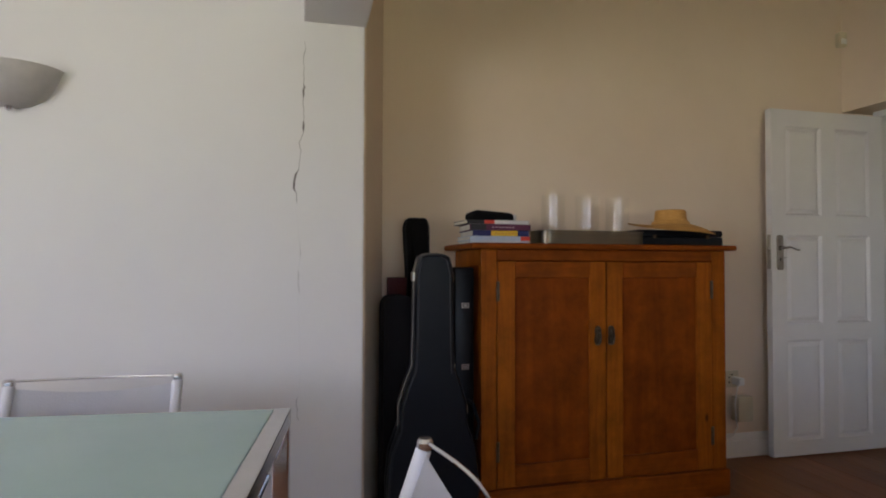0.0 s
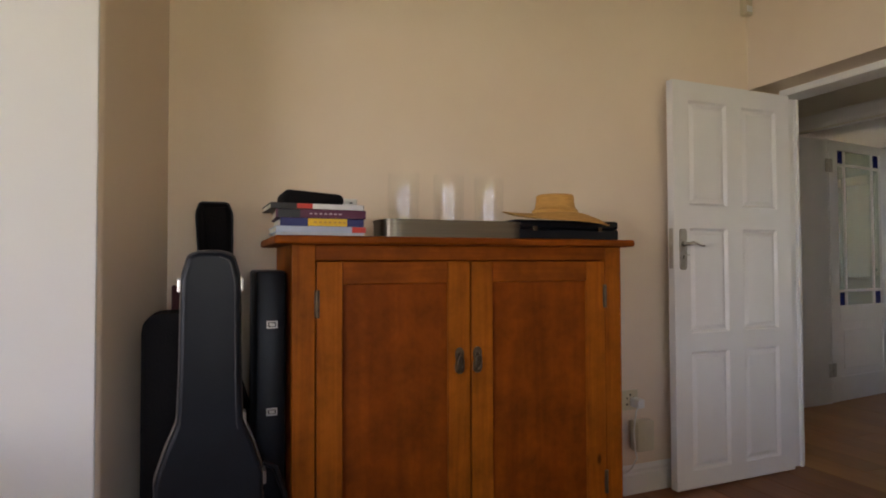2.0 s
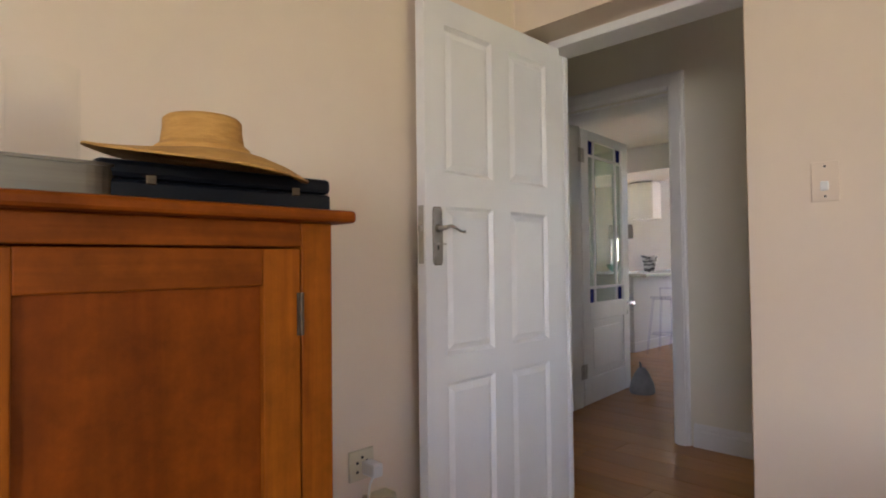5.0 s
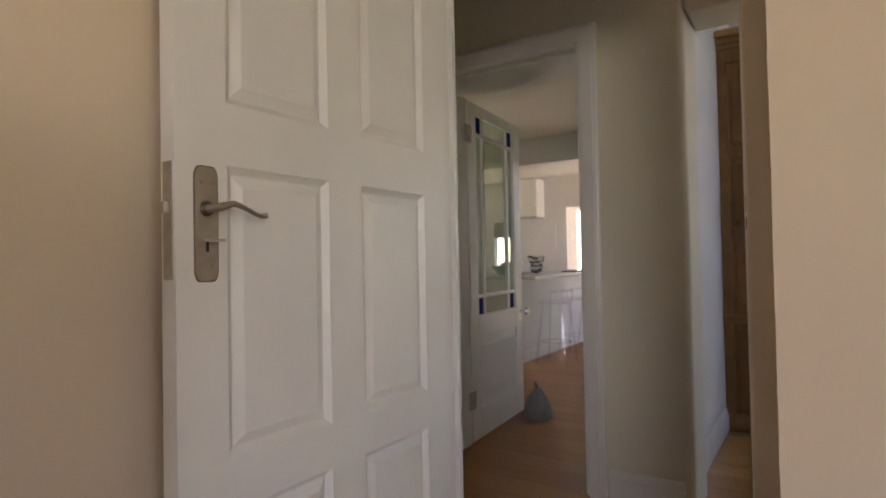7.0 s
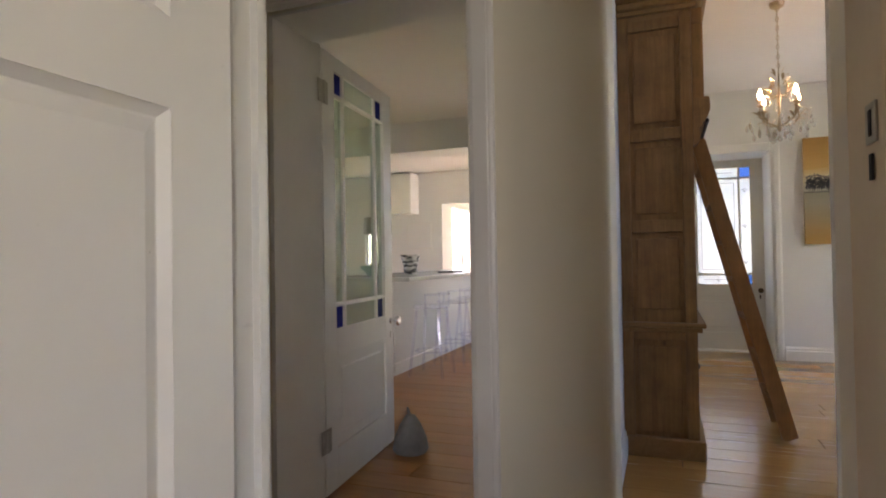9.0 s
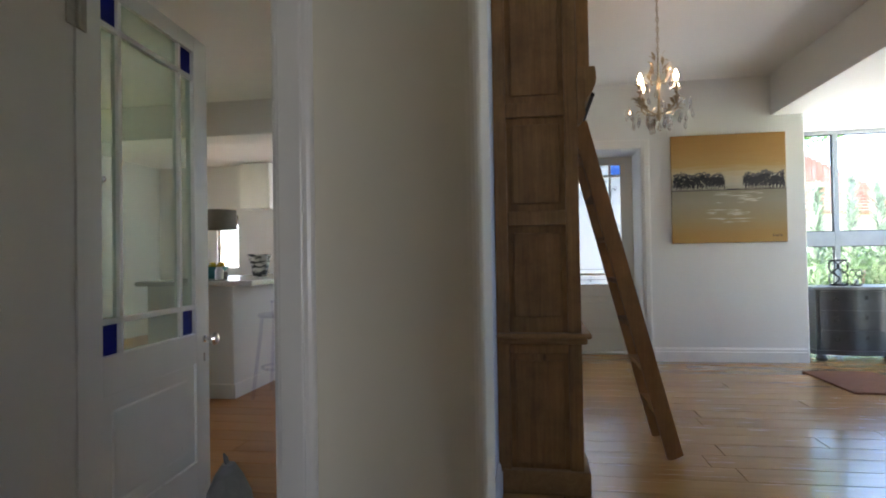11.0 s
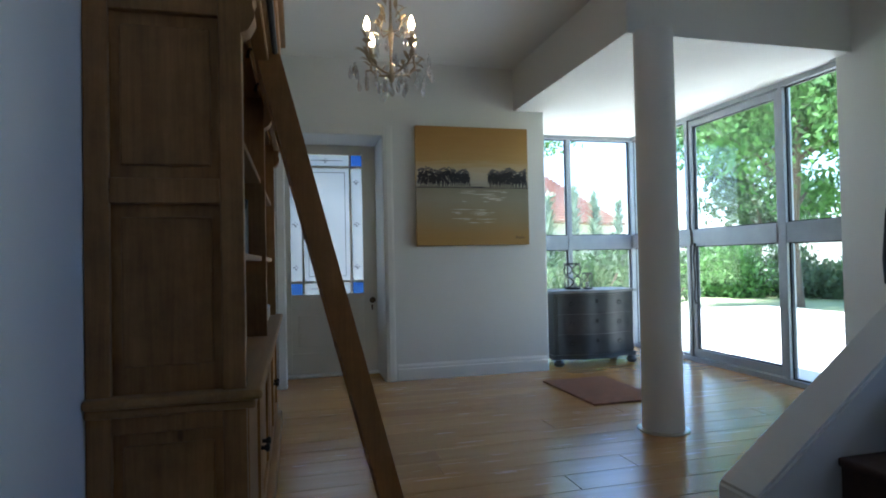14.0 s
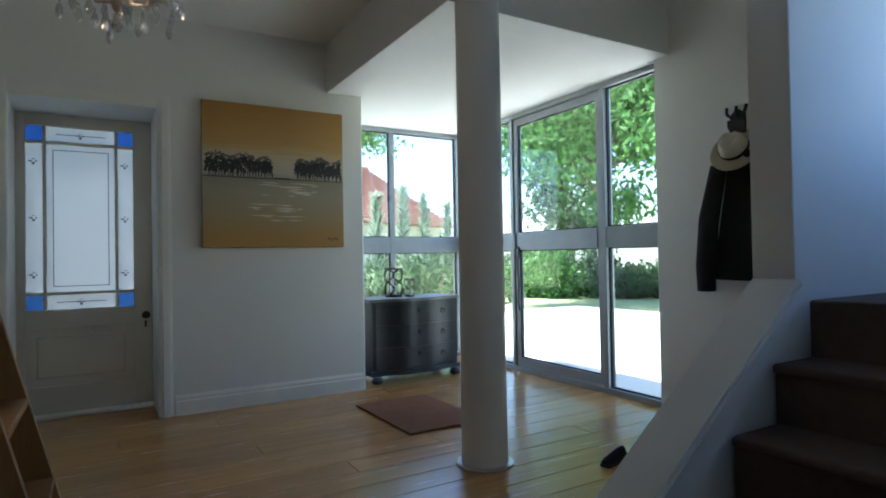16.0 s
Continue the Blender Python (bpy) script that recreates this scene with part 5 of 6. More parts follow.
# library ladder
ld = thing("library_ladder", "wooden library ladder leaning on the bookcase rail", "ladder", at=(0, 0, 0, 0))
foot, top = Vector((7.51, 2.215, 0.0)), Vector((7.50, 2.70, 1.89))
run = (top - foot)
ang = math.degrees(math.atan2(run.y, run.z))
L = run.length
lad = Matrix.Translation(foot) @ pose(0, 0, 0, -ang, 0, 0)
for dx in (0.0, 0.43):
    bm = prism(rounded([(-0.043, 0.016), (0.043, 0.0), (0.043, L), (-0.043, L)], [0, 0, 0.04, 0.03], 5), 0, 0.03)
    for v in bm.verts:
        y, z, x = v.co.x, v.co.y, v.co.z
        v.co = (x + dx, y, z)
    turned(bm, lad)
    part("stile", bm, old_pine_light, ld, "", False)
for k in range(7):
    z = 0.26 + 0.25 * k
    bm = turned(box(0.03, 0.43, -0.045, 0.045, -0.012, 0.012, 0.003), lad @ Matrix.Translation((0, 0, z)) @ pose(0, 0, 0, ang, 0, 0))
    part("tread", bm, old_pine_light, ld)
for dx in (0.005, 0.435):
    part("hook", turned(tube([(dx + 0.01, 0.02, L - 0.08), (dx + 0.01, 0.03, L + 0.02), (dx + 0.01, 0.06, L + 0.03), (dx + 0.01, 0.075, L)], 0.007), lad), iron, ld, "dark iron hook")

# painting
pt = thing("painting", "unframed canvas of dark trees between ochre sky and water", "painting", at=(10.535, 0.968, 1.236, 0))
m = bpy.data.materials.new("painted ochre landscape")
m.use_nodes = True
t = m.node_tree
bs = t.nodes["Principled BSDF"]
co = t.nodes.new("ShaderNodeTexCoord")
sp = t.nodes.new("ShaderNodeSeparateXYZ")
t.links.new(co.outputs["Object"], sp.inputs[0])
nz = node(t, "ShaderNodeTexNoise", Scale=3.0, Detail=5.0)
mp = t.nodes.new("ShaderNodeMapping")
mp.inputs["Scale"].default_value = (1, 1.2, 14)
t.links.new(co.outputs["Object"], mp.inputs[0])
t.links.new(mp.outputs[0], nz.inputs["Vector"])
ad = node(t, "ShaderNodeMath")
ad.operation = "MULTIPLY_ADD"
ad.inputs[1].default_value, ad.inputs[2].default_value = 0.10, -0.05
t.links.new(nz.outputs[0], ad.inputs[0])
sm = node(t, "ShaderNodeMath")
sm.operation = "ADD"
dv = node(t, "ShaderNodeMath")
dv.operation = "DIVIDE"
dv.inputs[1].default_value = 1.125
t.links.new(sp.outputs[2], dv.inputs[0])
t.links.new(dv.outputs[0], sm.inputs[0])
t.links.new(ad.outputs[0], sm.inputs[1])
cr = t.nodes.new("ShaderNodeValToRGB")
stops = [(0.0, (0.42, 0.24, 0.06)), (0.10, (0.40, 0.24, 0.07)), (0.20, (0.36, 0.27, 0.13)), (0.38, (0.33, 0.29, 0.20)), (0.48, (0.29, 0.26, 0.18)), (0.52, (0.46, 0.42, 0.33)), (0.61, (0.55, 0.46, 0.31)), (0.72, (0.47, 0.29, 0.09)), (0.85, (0.42, 0.235, 0.06)), (1.0, (0.38, 0.20, 0.045))]
el = cr.color_ramp.elements
el[0].position, el[0].color = 0, (*stops[0][1], 1)
el[1].position, el[1].color = 1, (*stops[-1][1], 1)
for p_, c_ in stops[1:-1]:
    e_ = el.new(p_)
    e_.color = (*c_, 1)
t.links.new(sm.outputs[0], cr.inputs[0])
t.links.new(cr.outputs[0], bs.inputs["Base Color"])
bs.inputs["Roughness"].default_value = 0.55
bp = node(t, "ShaderNodeBump", Strength=0.2, Distance=0.003)
t.links.new(nz.outputs[0], bp.inputs["Height"])
t.links.new(bp.outputs[0], bs.inputs["Normal"])
part("canvas", box(-0.02, 0.02, -0.557, 0.557, 0, 1.123, 0.003), m, pt)
dark_paint = surface("black brown paint", (0.022, 0.018, 0.022), (0.05, 0.042, 0.045), 40, rough=0.6, bump=0.4, fine=90)
grey_paint = surface("grey violet paint", (0.16, 0.14, 0.135), (0.09, 0.078, 0.078), 50, rough=0.6, bump=0.4, fine=90)
pale_paint = surface("cream paint strokes", (0.74, 0.69, 0.57), (0.6, 0.55, 0.44), 30, rough=0.6, bump=0.3)
rnd = random.Random(5)


def dab(bm, x, y, z, ry, rz):
    """One ragged touch of the brush."""
    k = rnd.random() * 3
    bm.faces.new([bm.verts.new((x, y + ry * math.cos(q) * (0.7 + 0.3 * math.sin(3 * q + k)), z + rz * math.sin(q) * (0.7 + 0.3 * math.cos(2 * q + k)))) for q in (2 * math.pi * i / 9 for i in range(9))])


for y0, y1, inner in ((0.02, 0.553, 0.02), (-0.553, -0.13, -0.13)):
    tops, body, trunks = bmesh.new(), bmesh.new(), bmesh.new()
    for k in range(150):
        y = y0 + 0.02 + (y1 - y0 - 0.04) * rnd.random()
        roof = 0.100 * min(1, abs(y - inner) / 0.07) ** 0.5 * (0.85 + 0.15 * math.sin(y * 31))
        dab(tops, -0.0203 - 0.000004 * k, y, 0.625 + roof * rnd.uniform(0.75, 1.15), rnd.uniform(0.008, 0.019), rnd.uniform(0.006, 0.014))
    for k in range(620):
        y = y0 + 0.02 + (y1 - y0 - 0.04) * rnd.random()
        roof = 0.100 * min(1, abs(y - inner) / 0.07) ** 0.5 * (0.85 + 0.15 * math.sin(y * 31))
        dab(body, -0.0211 - 0.0000015 * k, y, 0.582 + (roof + 0.02) * rnd.random() ** 0.9, rnd.uniform(0.008, 0.02), rnd.uniform(0.008, 0.016))
    for k in range(24):
        y = y0 + 0.01 + (y1 - y0 - 0.02) * (k + rnd.random() * 0.8) / 24.5
        w, h = rnd.uniform(0.002, 0.004), rnd.uniform(0.59, 0.615)
        body.faces.new([body.verts.new((-0.0223, y + dy, z)) for dy, z in ((-w, 0.552), (w, 0.552), (w * 2.2, h), (-w * 2.2, h))])
        if k % 2:
            trunks.faces.new([trunks.verts.new((-0.0226, y + 0.006 + dy, z)) for dy, z in ((-0.002, 0.556), (0.003, 0.556), (0.003, h - 0.004), (-0.001, h - 0.004))])
    for k in range(5):
        dab(trunks, -0.0228, y0 + 0.03 + (y1 - y0 - 0.06) * rnd.random(), 0.66 + 0.035 * rnd.random(), 0.015, 0.005)
    tagged(part("painted_foliage", tops, grey_paint, pt, "grey painted tree tops"), kind="stuff")
    tagged(part("painted_treeline", body, dark_paint, pt, "dark painted row of trees"), kind="stuff")
    tagged(part("painted_highlight", trunks, pale_paint, pt, "pale painted trunks"), kind="stuff")
bm = bmesh.new()
for y0, y1, z in ((-0.556, 0.556, 0.545), (-0.10, 0.02, 0.552)):
    bm.faces.new([bm.verts.new((-0.0236, y, zz)) for y, zz in ((y0, z - 0.003), (y1, z - 0.003), (y1, z + 0.004), (y0, z + 0.004))])
part("painted_shore", bm, dark_paint, pt)
bm = bmesh.new()
for k in range(34):
    y, z, l = rnd.uniform(-0.36, 0.26), 0.2 + 0.33 * rnd.random(), rnd.uniform(0.03, 0.13)
    y = y * (0.5 + 0.5 * (z - 0.2) / 0.33)
    bm.faces.new([bm.verts.new((-0.0204 - 0.00002 * k, y + a, z + b)) for a, b in ((-l, 0), (0, -0.004), (l, 0.001), (0, 0.004))])
tagged(part("painted_water", bm, pale_paint, pt, "pale painted glints on the water"), kind="stuff")
bm = bmesh.new()
for k in range(6):
    y = -0.42 - 0.016 * k
    bm.faces.new([bm.verts.new((-0.0212, y + a, 0.068 + 0.006 * math.sin(k * 2) + b)) for a, b in ((-0.004, -0.012), (0.003, -0.010), (0.005, 0.012), (-0.001, 0.012))])
part("signature", bm, dark_paint, pt)

# glazed door to the outside
rd = thing("door_front", "cream half-glazed door with frosted panes and blue corners", "door", at=(11.08, 2.80, 0.02, -90))
rd["kind"] = "structure"
slab, xs, zs = glazed_door(rd, 0.98, 2.24, 0.77, 2.148, 0.14, frosted_pane, frosted_pane, blue_pane, True, door_cream)
etch = bmesh.new()
for i, (a, c) in enumerate(xs):
    for k, (d, e) in enumerate(zs):
        if i == 1 and k == 1:
            frame_of(a + 0.04, c - 0.04, d + 0.04, e - 0.04, 0.006, 0.0175, 0.0185, bm=etch)
        elif (i == 1) != (k == 1):
            for u, v in (((a + c) / 2, d + (e - d) * f) for f in ((0.12, 0.5, 0.88) if k == 1 else (0.5,))):
                for q in range(4):
                    box(u - 0.014 + 0.02 * math.cos(q * 1.57), u + 0.004 + 0.014 * math.cos(q * 1.57), 0.0175, 0.0185, v - 0.006 + 0.02 * math.sin(q * 1.57), v + 0.006 + 0.014 * math.sin(q * 1.57), bm=etch)
            if i == 1:
                box(a + 0.06, c - 0.06, 0.0175, 0.0185, (d + e) / 2 - 0.003, (d + e) / 2 + 0.003, bm=etch)
part("etching", etch, grey_trim, slab, "etched line ornament")
part("knob", lathe([(0.02, 0), (0.02, 0.005), (0.009, 0.01), (0.009, 0.03), (0.026, 0.04), (0.03, 0.055), (0.02, 0.068), (0, 0.07)], sides=18), bronze, slab, "dark round door knob", True).matrix_basis = pose(0.92, 0, 0.70, 90, 0, 0)
part("escutcheon", box(0.912, 0.928, -0.004, 0, 0.60, 0.65, 0.002), bronze, slab)
ar = thing("architrave_front", "white moulded surround of the front door", "architrave")
ar["kind"] = "structure"
part("side", box(10.545, 10.56, 1.735, 1.825, 0, 2.35, 0.006, bm=box(10.535, 10.545, 1.75, 1.80, 0, 2.33, 0.004)), gloss_white, ar)
part("side", box(10.53, 10.56, 2.70, 2.78, 0, 2.35, 0.012), gloss_white, ar)
part("head", box(10.545, 10.56, 1.825, 2.70, 2.26, 2.35, 0.006), gloss_white, ar)
part("threshold", box(10.98, 11.12, 1.83, 2.72, 0, 0.018, 0.003), gloss_white, ar)

# column
cl = thing("column", "round white plastered column on a thin base plate", "column", at=(8.52, 0.367, 0, 0))
cl["kind"] = "structure"
part("shaft", lathe([(0.128, 0.012), (0.125, 0.5), (0.122, LOW)], sides=48), plaster_hall, cl, "", True)
part("base_plate", lathe([(0.158, 0.0), (0.158, 0.008), (0.152, 0.012)], sides=48), nickel, cl)

# mat
mt = part("door_mat", box(-0.44, 0.44, -0.30, 0.30, 0.001, 0.016, 0.005), rug_brown, None)
mt.matrix_basis = pose(9.62, 0.20, 0, 0, 0, 1)
tagged(mt, "brown coir door mat on the oak floor", "mat")

# chest of drawers with a serpentine front
ch = thing("chest_of_drawers", "charcoal painted chest with three serpentine drawers", "chest", at=(10.62, -0.36, 0, 0))


def bow(y):
    return -0.035 * math.cos(y / 0.46 * math.pi * 1.0) + 0.01 * math.cos(y / 0.46 * 3 * math.pi)


def serpentine(y0, y1, z0, z1, out, back):
    pts = [(bow(y) + out, y) for y in (y0 + (y1 - y0) * k / 24 for k in range(25))]
    return prism(pts + [(back, y1), (back, y0)], z0, z1)


part("body", serpentine(-0.45, 0.45, 0.09, 0.735, 0.05, 0.48), charcoal, ch, "", True)
part("top", serpentine(-0.485, 0.485, 0.735, 0.762, 0.015, 0.49), charcoal_top, ch, "grey top, lighter than the body", True)
part("apron", serpentine(-0.465, 0.465, 0.065, 0.11, 0.03, 0.48), charcoal, ch, "", True)
for z0, z1 in ((0.13, 0.315), (0.33, 0.52), (0.535, 0.715)):
    d = part("drawer", serpentine(-0.415, 0.415, z0, z1, 0.038, 0.30), charcoal, ch, "", True)
    for y in (-0.27, 0.27):
        part("ring_pull", join(tube([(bow(y) + 0.022, y + 0.022 * math.cos(q), (z0 + z1) / 2 + 0.005 + 0.022 * math.sin(q)) for q in (2 * math.pi * k / 12 for k in range(12))], 0.004, sides=6, closed=True), lathe([(0.014, -0.004), (0.014, 0.004)], sides=12, centre=(bow(y) + 0.032, y, (z0 + z1) / 2 + 0.02))), iron, d, "dark ring pull")
    part("keyhole_plate", box(bow(0) + 0.032, bow(0) + 0.039, -0.015, 0.015, (z0 + z1) / 2 + 0.005, (z0 + z1) / 2 + 0.045, 0.003), iron, d)
for y in (-0.41, 0.41):
    for x in (0.06, 0.43):
        part("bun_foot", lathe([(0.03, 0), (0.05, 0.015), (0.055, 0.035), (0.04, 0.055), (0.035, 0.067)], sides=18, centre=(x, y, 0)), charcoal, ch, "", True)


def lantern(x, y, s, lab):
    l = thing("lantern", lab, "lantern", "lanterns on the chest", at=(x, y, 0.763, 20))
    part("base", lathe([(0.078 * s, 0), (0.078 * s, 0.015 * s), (0.06 * s, 0.02 * s)], sides=20), iron, l, "", True)
    part("glass", lathe([(0.055 * s, 0.022 * s), (0.058 * s, 0.1 * s), (0.055 * s, 0.20 * s)], sides=20, close=False), clear_glass, l, "", True)
    part("candle", lathe([(0.028 * s, 0.021 * s), (0.028 * s, 0.10 * s), (0, 0.10 * s)], sides=14), white_plastic, l)
    for k in range(4):
        q = k * math.pi / 2
        part("strap", tube([(0.075 * s * math.cos(q + 0.9 * math.sin(z * math.pi * 2)), 0.075 * s * math.sin(q + 0.9 * math.sin(z * math.pi * 2)), 0.01 * s + 0.235 * s * z) for z in (i / 10 for i in range(11))], 0.0075 * s, sides=6), iron, l, "", True)
    part("ring", tube([(0.075 * s * math.cos(q), 0.075 * s * math.sin(q), 0.245 * s) for q in (2 * math.pi * k / 16 for k in range(16))], 0.008 * s, sides=6, closed=True), iron, l, "", True)


lantern(10.92, -0.24, 1.1, "dark iron candle lantern with curved straps")
lantern(10.86, -0.38, 0.68, "small dark iron candle lantern with curved straps")

# chandelier
cd = thing("chandelier", "antique metal chandelier with leaves, crystals and lit candle bulbs", "chandelier", at=(8.20, 2.12, 0, 0))
part("chain", tube([(0, 0, 2.40), (0, 0, 2.93)], 0.003, sides=6), antique, cd)
for k in range(14):
    z = 2.46 + 0.034 * k
    a = (k % 2) * math.pi / 2
    part("chain_link", tube([(0.009 * math.cos(q) * math.cos(a), 0.009 * math.cos(q) * math.sin(a), z + 0.018 * math.sin(q)) for q in (2 * math.pi * i / 10 for i in range(10))], 0.0025, sides=5, closed=True), antique, cd)
part("ceiling_rose", lathe([(0.05, 2.949), (0.045, 2.92), (0.012, 2.90)], sides=20), antique, cd, "", True)
part("stem", lathe([(0.0, 2.015), (0.012, 2.025), (0.022, 2.055), (0.01, 2.09), (0.008, 2.20), (0.016, 2.26), (0.008, 2.32), (0.006, 2.44)], sides=14), antique, cd, "", True)
part("drop_ball", lathe([(0.0, 1.945), (0.014, 1.955), (0.018, 1.97), (0.010, 1.988), (0.003, 2.015)], sides=9), crystal, cd, "large crystal drop", False)


def leaf(bm, p, d, length, width):
    d = Vector(d).normalized()
    s = d.cross(Vector((0, 0, 1)))
    s = s.normalized() if s.length > 0.05 else Vector((1, 0, 0))
    n = s.cross(d)
    p = Vector(p)
    mid = [p, p + d * length * 0.35 + n * length * 0.1, p + d * length * 0.75 + n * length * 0.08, p + d * length - n * length * 0.12]
    w = (0.1, 1, 0.75, 0.02)
    prev = None
    for q, k in zip(mid, w):
        cur = [bm.verts.new(q - s * width * k), bm.verts.new(q - n * width * 0.3 * k), bm.verts.new(q + s * width * k)]
        if prev:
            bm.faces.new((prev[0], prev[1], cur[1], cur[0]))
            bm.faces.new((prev[1], prev[2], cur[2], cur[1]))
        prev = cur


rnd = random.Random(12)
for k in range(4):
    q = 2 * math.pi * k / 4 + 0.55
    c, s_ = math.cos(q), math.sin(q)
    arm = [(0.01 * c, 0.01 * s_, 2.06), (0.05 * c, 0.05 * s_, 2.065), (0.12 * c, 0.12 * s_, 2.085), (0.165 * c, 0.165 * s_, 2.125), (0.155 * c, 0.155 * s_, 2.19)]
    a_ = part("arm", tube(arm, 0.006, sides=7), antique, cd, "", True)
    part("candle_cup", lathe([(0.008, 2.185), (0.026, 2.20), (0.012, 2.206)], sides=14, centre=(0.155 * c, 0.155 * s_, 0)), antique, a_, "", True)
    part("candle", lathe([(0.011, 2.203), (0.011, 2.245), (0, 2.246)], sides=10, centre=(0.155 * c, 0.155 * s_, 0)), white_plastic, a_)
    part("bulb", lathe([(0.009, 2.246), (0.0155, 2.262), (0.0165, 2.275), (0.011, 2.298), (0.003, 2.318), (0, 2.32)], sides=14, centre=(0.155 * c, 0.155 * s_, 0)), bulb_glow, a_, "lit candle bulb", True)
    bm = bmesh.new()
    for i in range(12):
        p = Vector(arm[1 + i % 3]).lerp(Vector(arm[2 + i % 3]), rnd.random())
        leaf(bm, p, (c * rnd.uniform(-0.3, 1) + rnd.uniform(-0.7, 0.7), s_ * rnd.uniform(-0.3, 1) + rnd.uniform(-0.7, 0.7), rnd.uniform(-0.1, 0.8)), rnd.uniform(0.045, 0.08), 0.010)
    for i in range(5):
        r_ = 0.075 - 0.012 * i
        leaf(bm, (r_ * c, r_ * s_, 2.28 + 0.035 * i), (c + rnd.uniform(-0.9, 0.9), s_ + rnd.uniform(-0.9, 0.9), rnd.uniform(0.2, 0.9)), 0.065, 0.011)
    part("leaves", bm, antique, a_, "curled metal leaves", True)
    part("upper_scroll", tube([(0.01 * c, 0.01 * s_, 2.28), (0.06 * c, 0.06 * s_, 2.27), (0.085 * c, 0.085 * s_, 2.32), (0.06 * c, 0.06 * s_, 2.37), (0.04 * c, 0.04 * s_, 2.345)], 0.004, sides=6), antique, a_, "", True)
    for i, (r, z) in enumerate(((0.19, 2.115), (0.13, 2.07), (0.185, 2.075), (0.09, 2.055), (0.10, 2.29), (0.05, 2.05), (0.15, 2.06), (0.20, 2.15), (0.12, 2.20), (0.21, 2.10), (0.17, 2.02), (0.07, 2.02))):
        qq = q + (i % 9 - 4) * 0.17 + 0.08 * (i > 8)
        part("crystal_drop", lathe([(0.0, -0.066), (0.008, -0.055), (0.013, -0.04), (0.008, -0.018), (0.0015, -0.006), (0.004, -0.002), (0.004, 0.004), (0, 0.008)], sides=8, centre=(r * math.cos(qq), r * math.sin(qq), z - 0.01 * (i % 2))), crystal, a_, "", False)

# coat hook, hat and coat on the wall
hk = thing("coat_hook", "black ornamental iron coat hook on the wall", "coat hook", at=(8.05, -1.288, 1.93, 0))
part("plate", turned(prism(rounded([(-0.05, -0.08), (0.05, -0.08), (0.05, 0.07), (0, 0.11), (-0.05, 0.07)], [0.02] * 5), 0, 0.012), pose(0, 0.012, 0, 90, 0, 0)), iron, hk)
for q in (-0.6, 0, 0.6):
    part("finial", tube([(0.05 * q, 0.01, 0.04), (0.10 * q, 0.03, 0.08), (0.11 * q, 0.02, 0.12)], 0.010), iron, hk, "", True)
part("peg", tube([(0, 0.01, -0.04), (0, 0.07, -0.05), (0, 0.10, -0.02), (0, 0.10, 0.02)], 0.011), iron, hk, "", True)
ph = thing("panama_hat", "cream panama hat with a black band hanging on the hook", "hat", at=(8.03, -1.225, 1.77, 0))
tip = pose(0, 0.01, 0, -62, 0, 8)
bm = lathe([(0.155, 0.0), (0.135, -0.004), (0.11, 0.004), (0.088, 0.012)], sides=40, close=False)
bmesh.ops.solidify(bm, geom=bm.faces[:], thickness=0.003)
part("brim", bm, panama, ph, "", True).matrix_basis = tip
bm = lathe([(0.088, 0.012), (0.086, 0.04), (0.080, 0.075), (0.066, 0.103), (0.035, 0.112), (0, 0.100)], sides=40, close=False)
for v in bm.verts:
    high = max(0.0, (v.co.z - 0.05) / 0.06)
    v.co.x *= 1 - 0.28 * high * max(0.0, v.co.y / 0.09 + 0.4)   # pinched towards the front
    v.co.z -= 0.018 * high * max(0.0, 1 - abs(v.co.x) / 0.03)
part("crown", bm, panama, ph, "pinched teardrop crown", True).matrix_basis = tip
part("band", lathe([(0.0905, 0.013), (0.0895, 0.038)], sides=40, close=False), wool_black, ph, "black ribbon band").matrix_basis = tip
coat = thing("coat", "black wool coat hanging from the wall hook", "coat", at=(8.015, -1.285, 0, 0))
bm = bmesh.new()
rows = []
for k in range(16):
    f = k / 15
    z = 1.72 - 0.76 * f
    wl, wr = 0.10 + 0.12 * f, 0.09 + 0.12 * f
    row = []
    for i in range(21):
        u = i / 20
        x = wl - (wl + wr) * u
        y = 0.015 + (0.05 + 0.055 * f) * math.sin(math.pi * u) + 0.012 * math.sin(9 * u + 2 * f) * f
        row.append(bm.verts.new((x, y, z + (0.03 * math.sin(math.pi * u) if k == 0 else 0))))
    rows.append(row)
for a, b in zip(rows, rows[1:]):
    for i in range(20):
        bm.faces.new((a[i], a[i + 1], b[i + 1], b[i]))
bmesh.ops.solidify(bm, geom=bm.faces[:], thickness=0.006)
part("body", bm, wool_black, coat, "", True)
part("sleeve", tube([(0.13, 0.07, 1.68), (0.20, 0.08, 1.35), (0.235, 0.075, 1.05), (0.235, 0.07, 0.885)], 0.05, sides=12, radii=[0.05, 0.062, 0.06, 0.056]), wool_black, coat, "", True)
part("collar", box(-0.09, 0.09, 0.04, 0.10, 1.70, 1.755, 0.015), wool_black, coat)

lw = thing("window_landing", "white-framed window over the stair landing", "window", at=(6.42, -1.44, 0, 0))
lw["kind"] = "structure"
part("window_frame", frame_of(-0.42, 0.42, 1.55, 2.75, 0.05, -0.03, 0.03), gloss_white, lw)

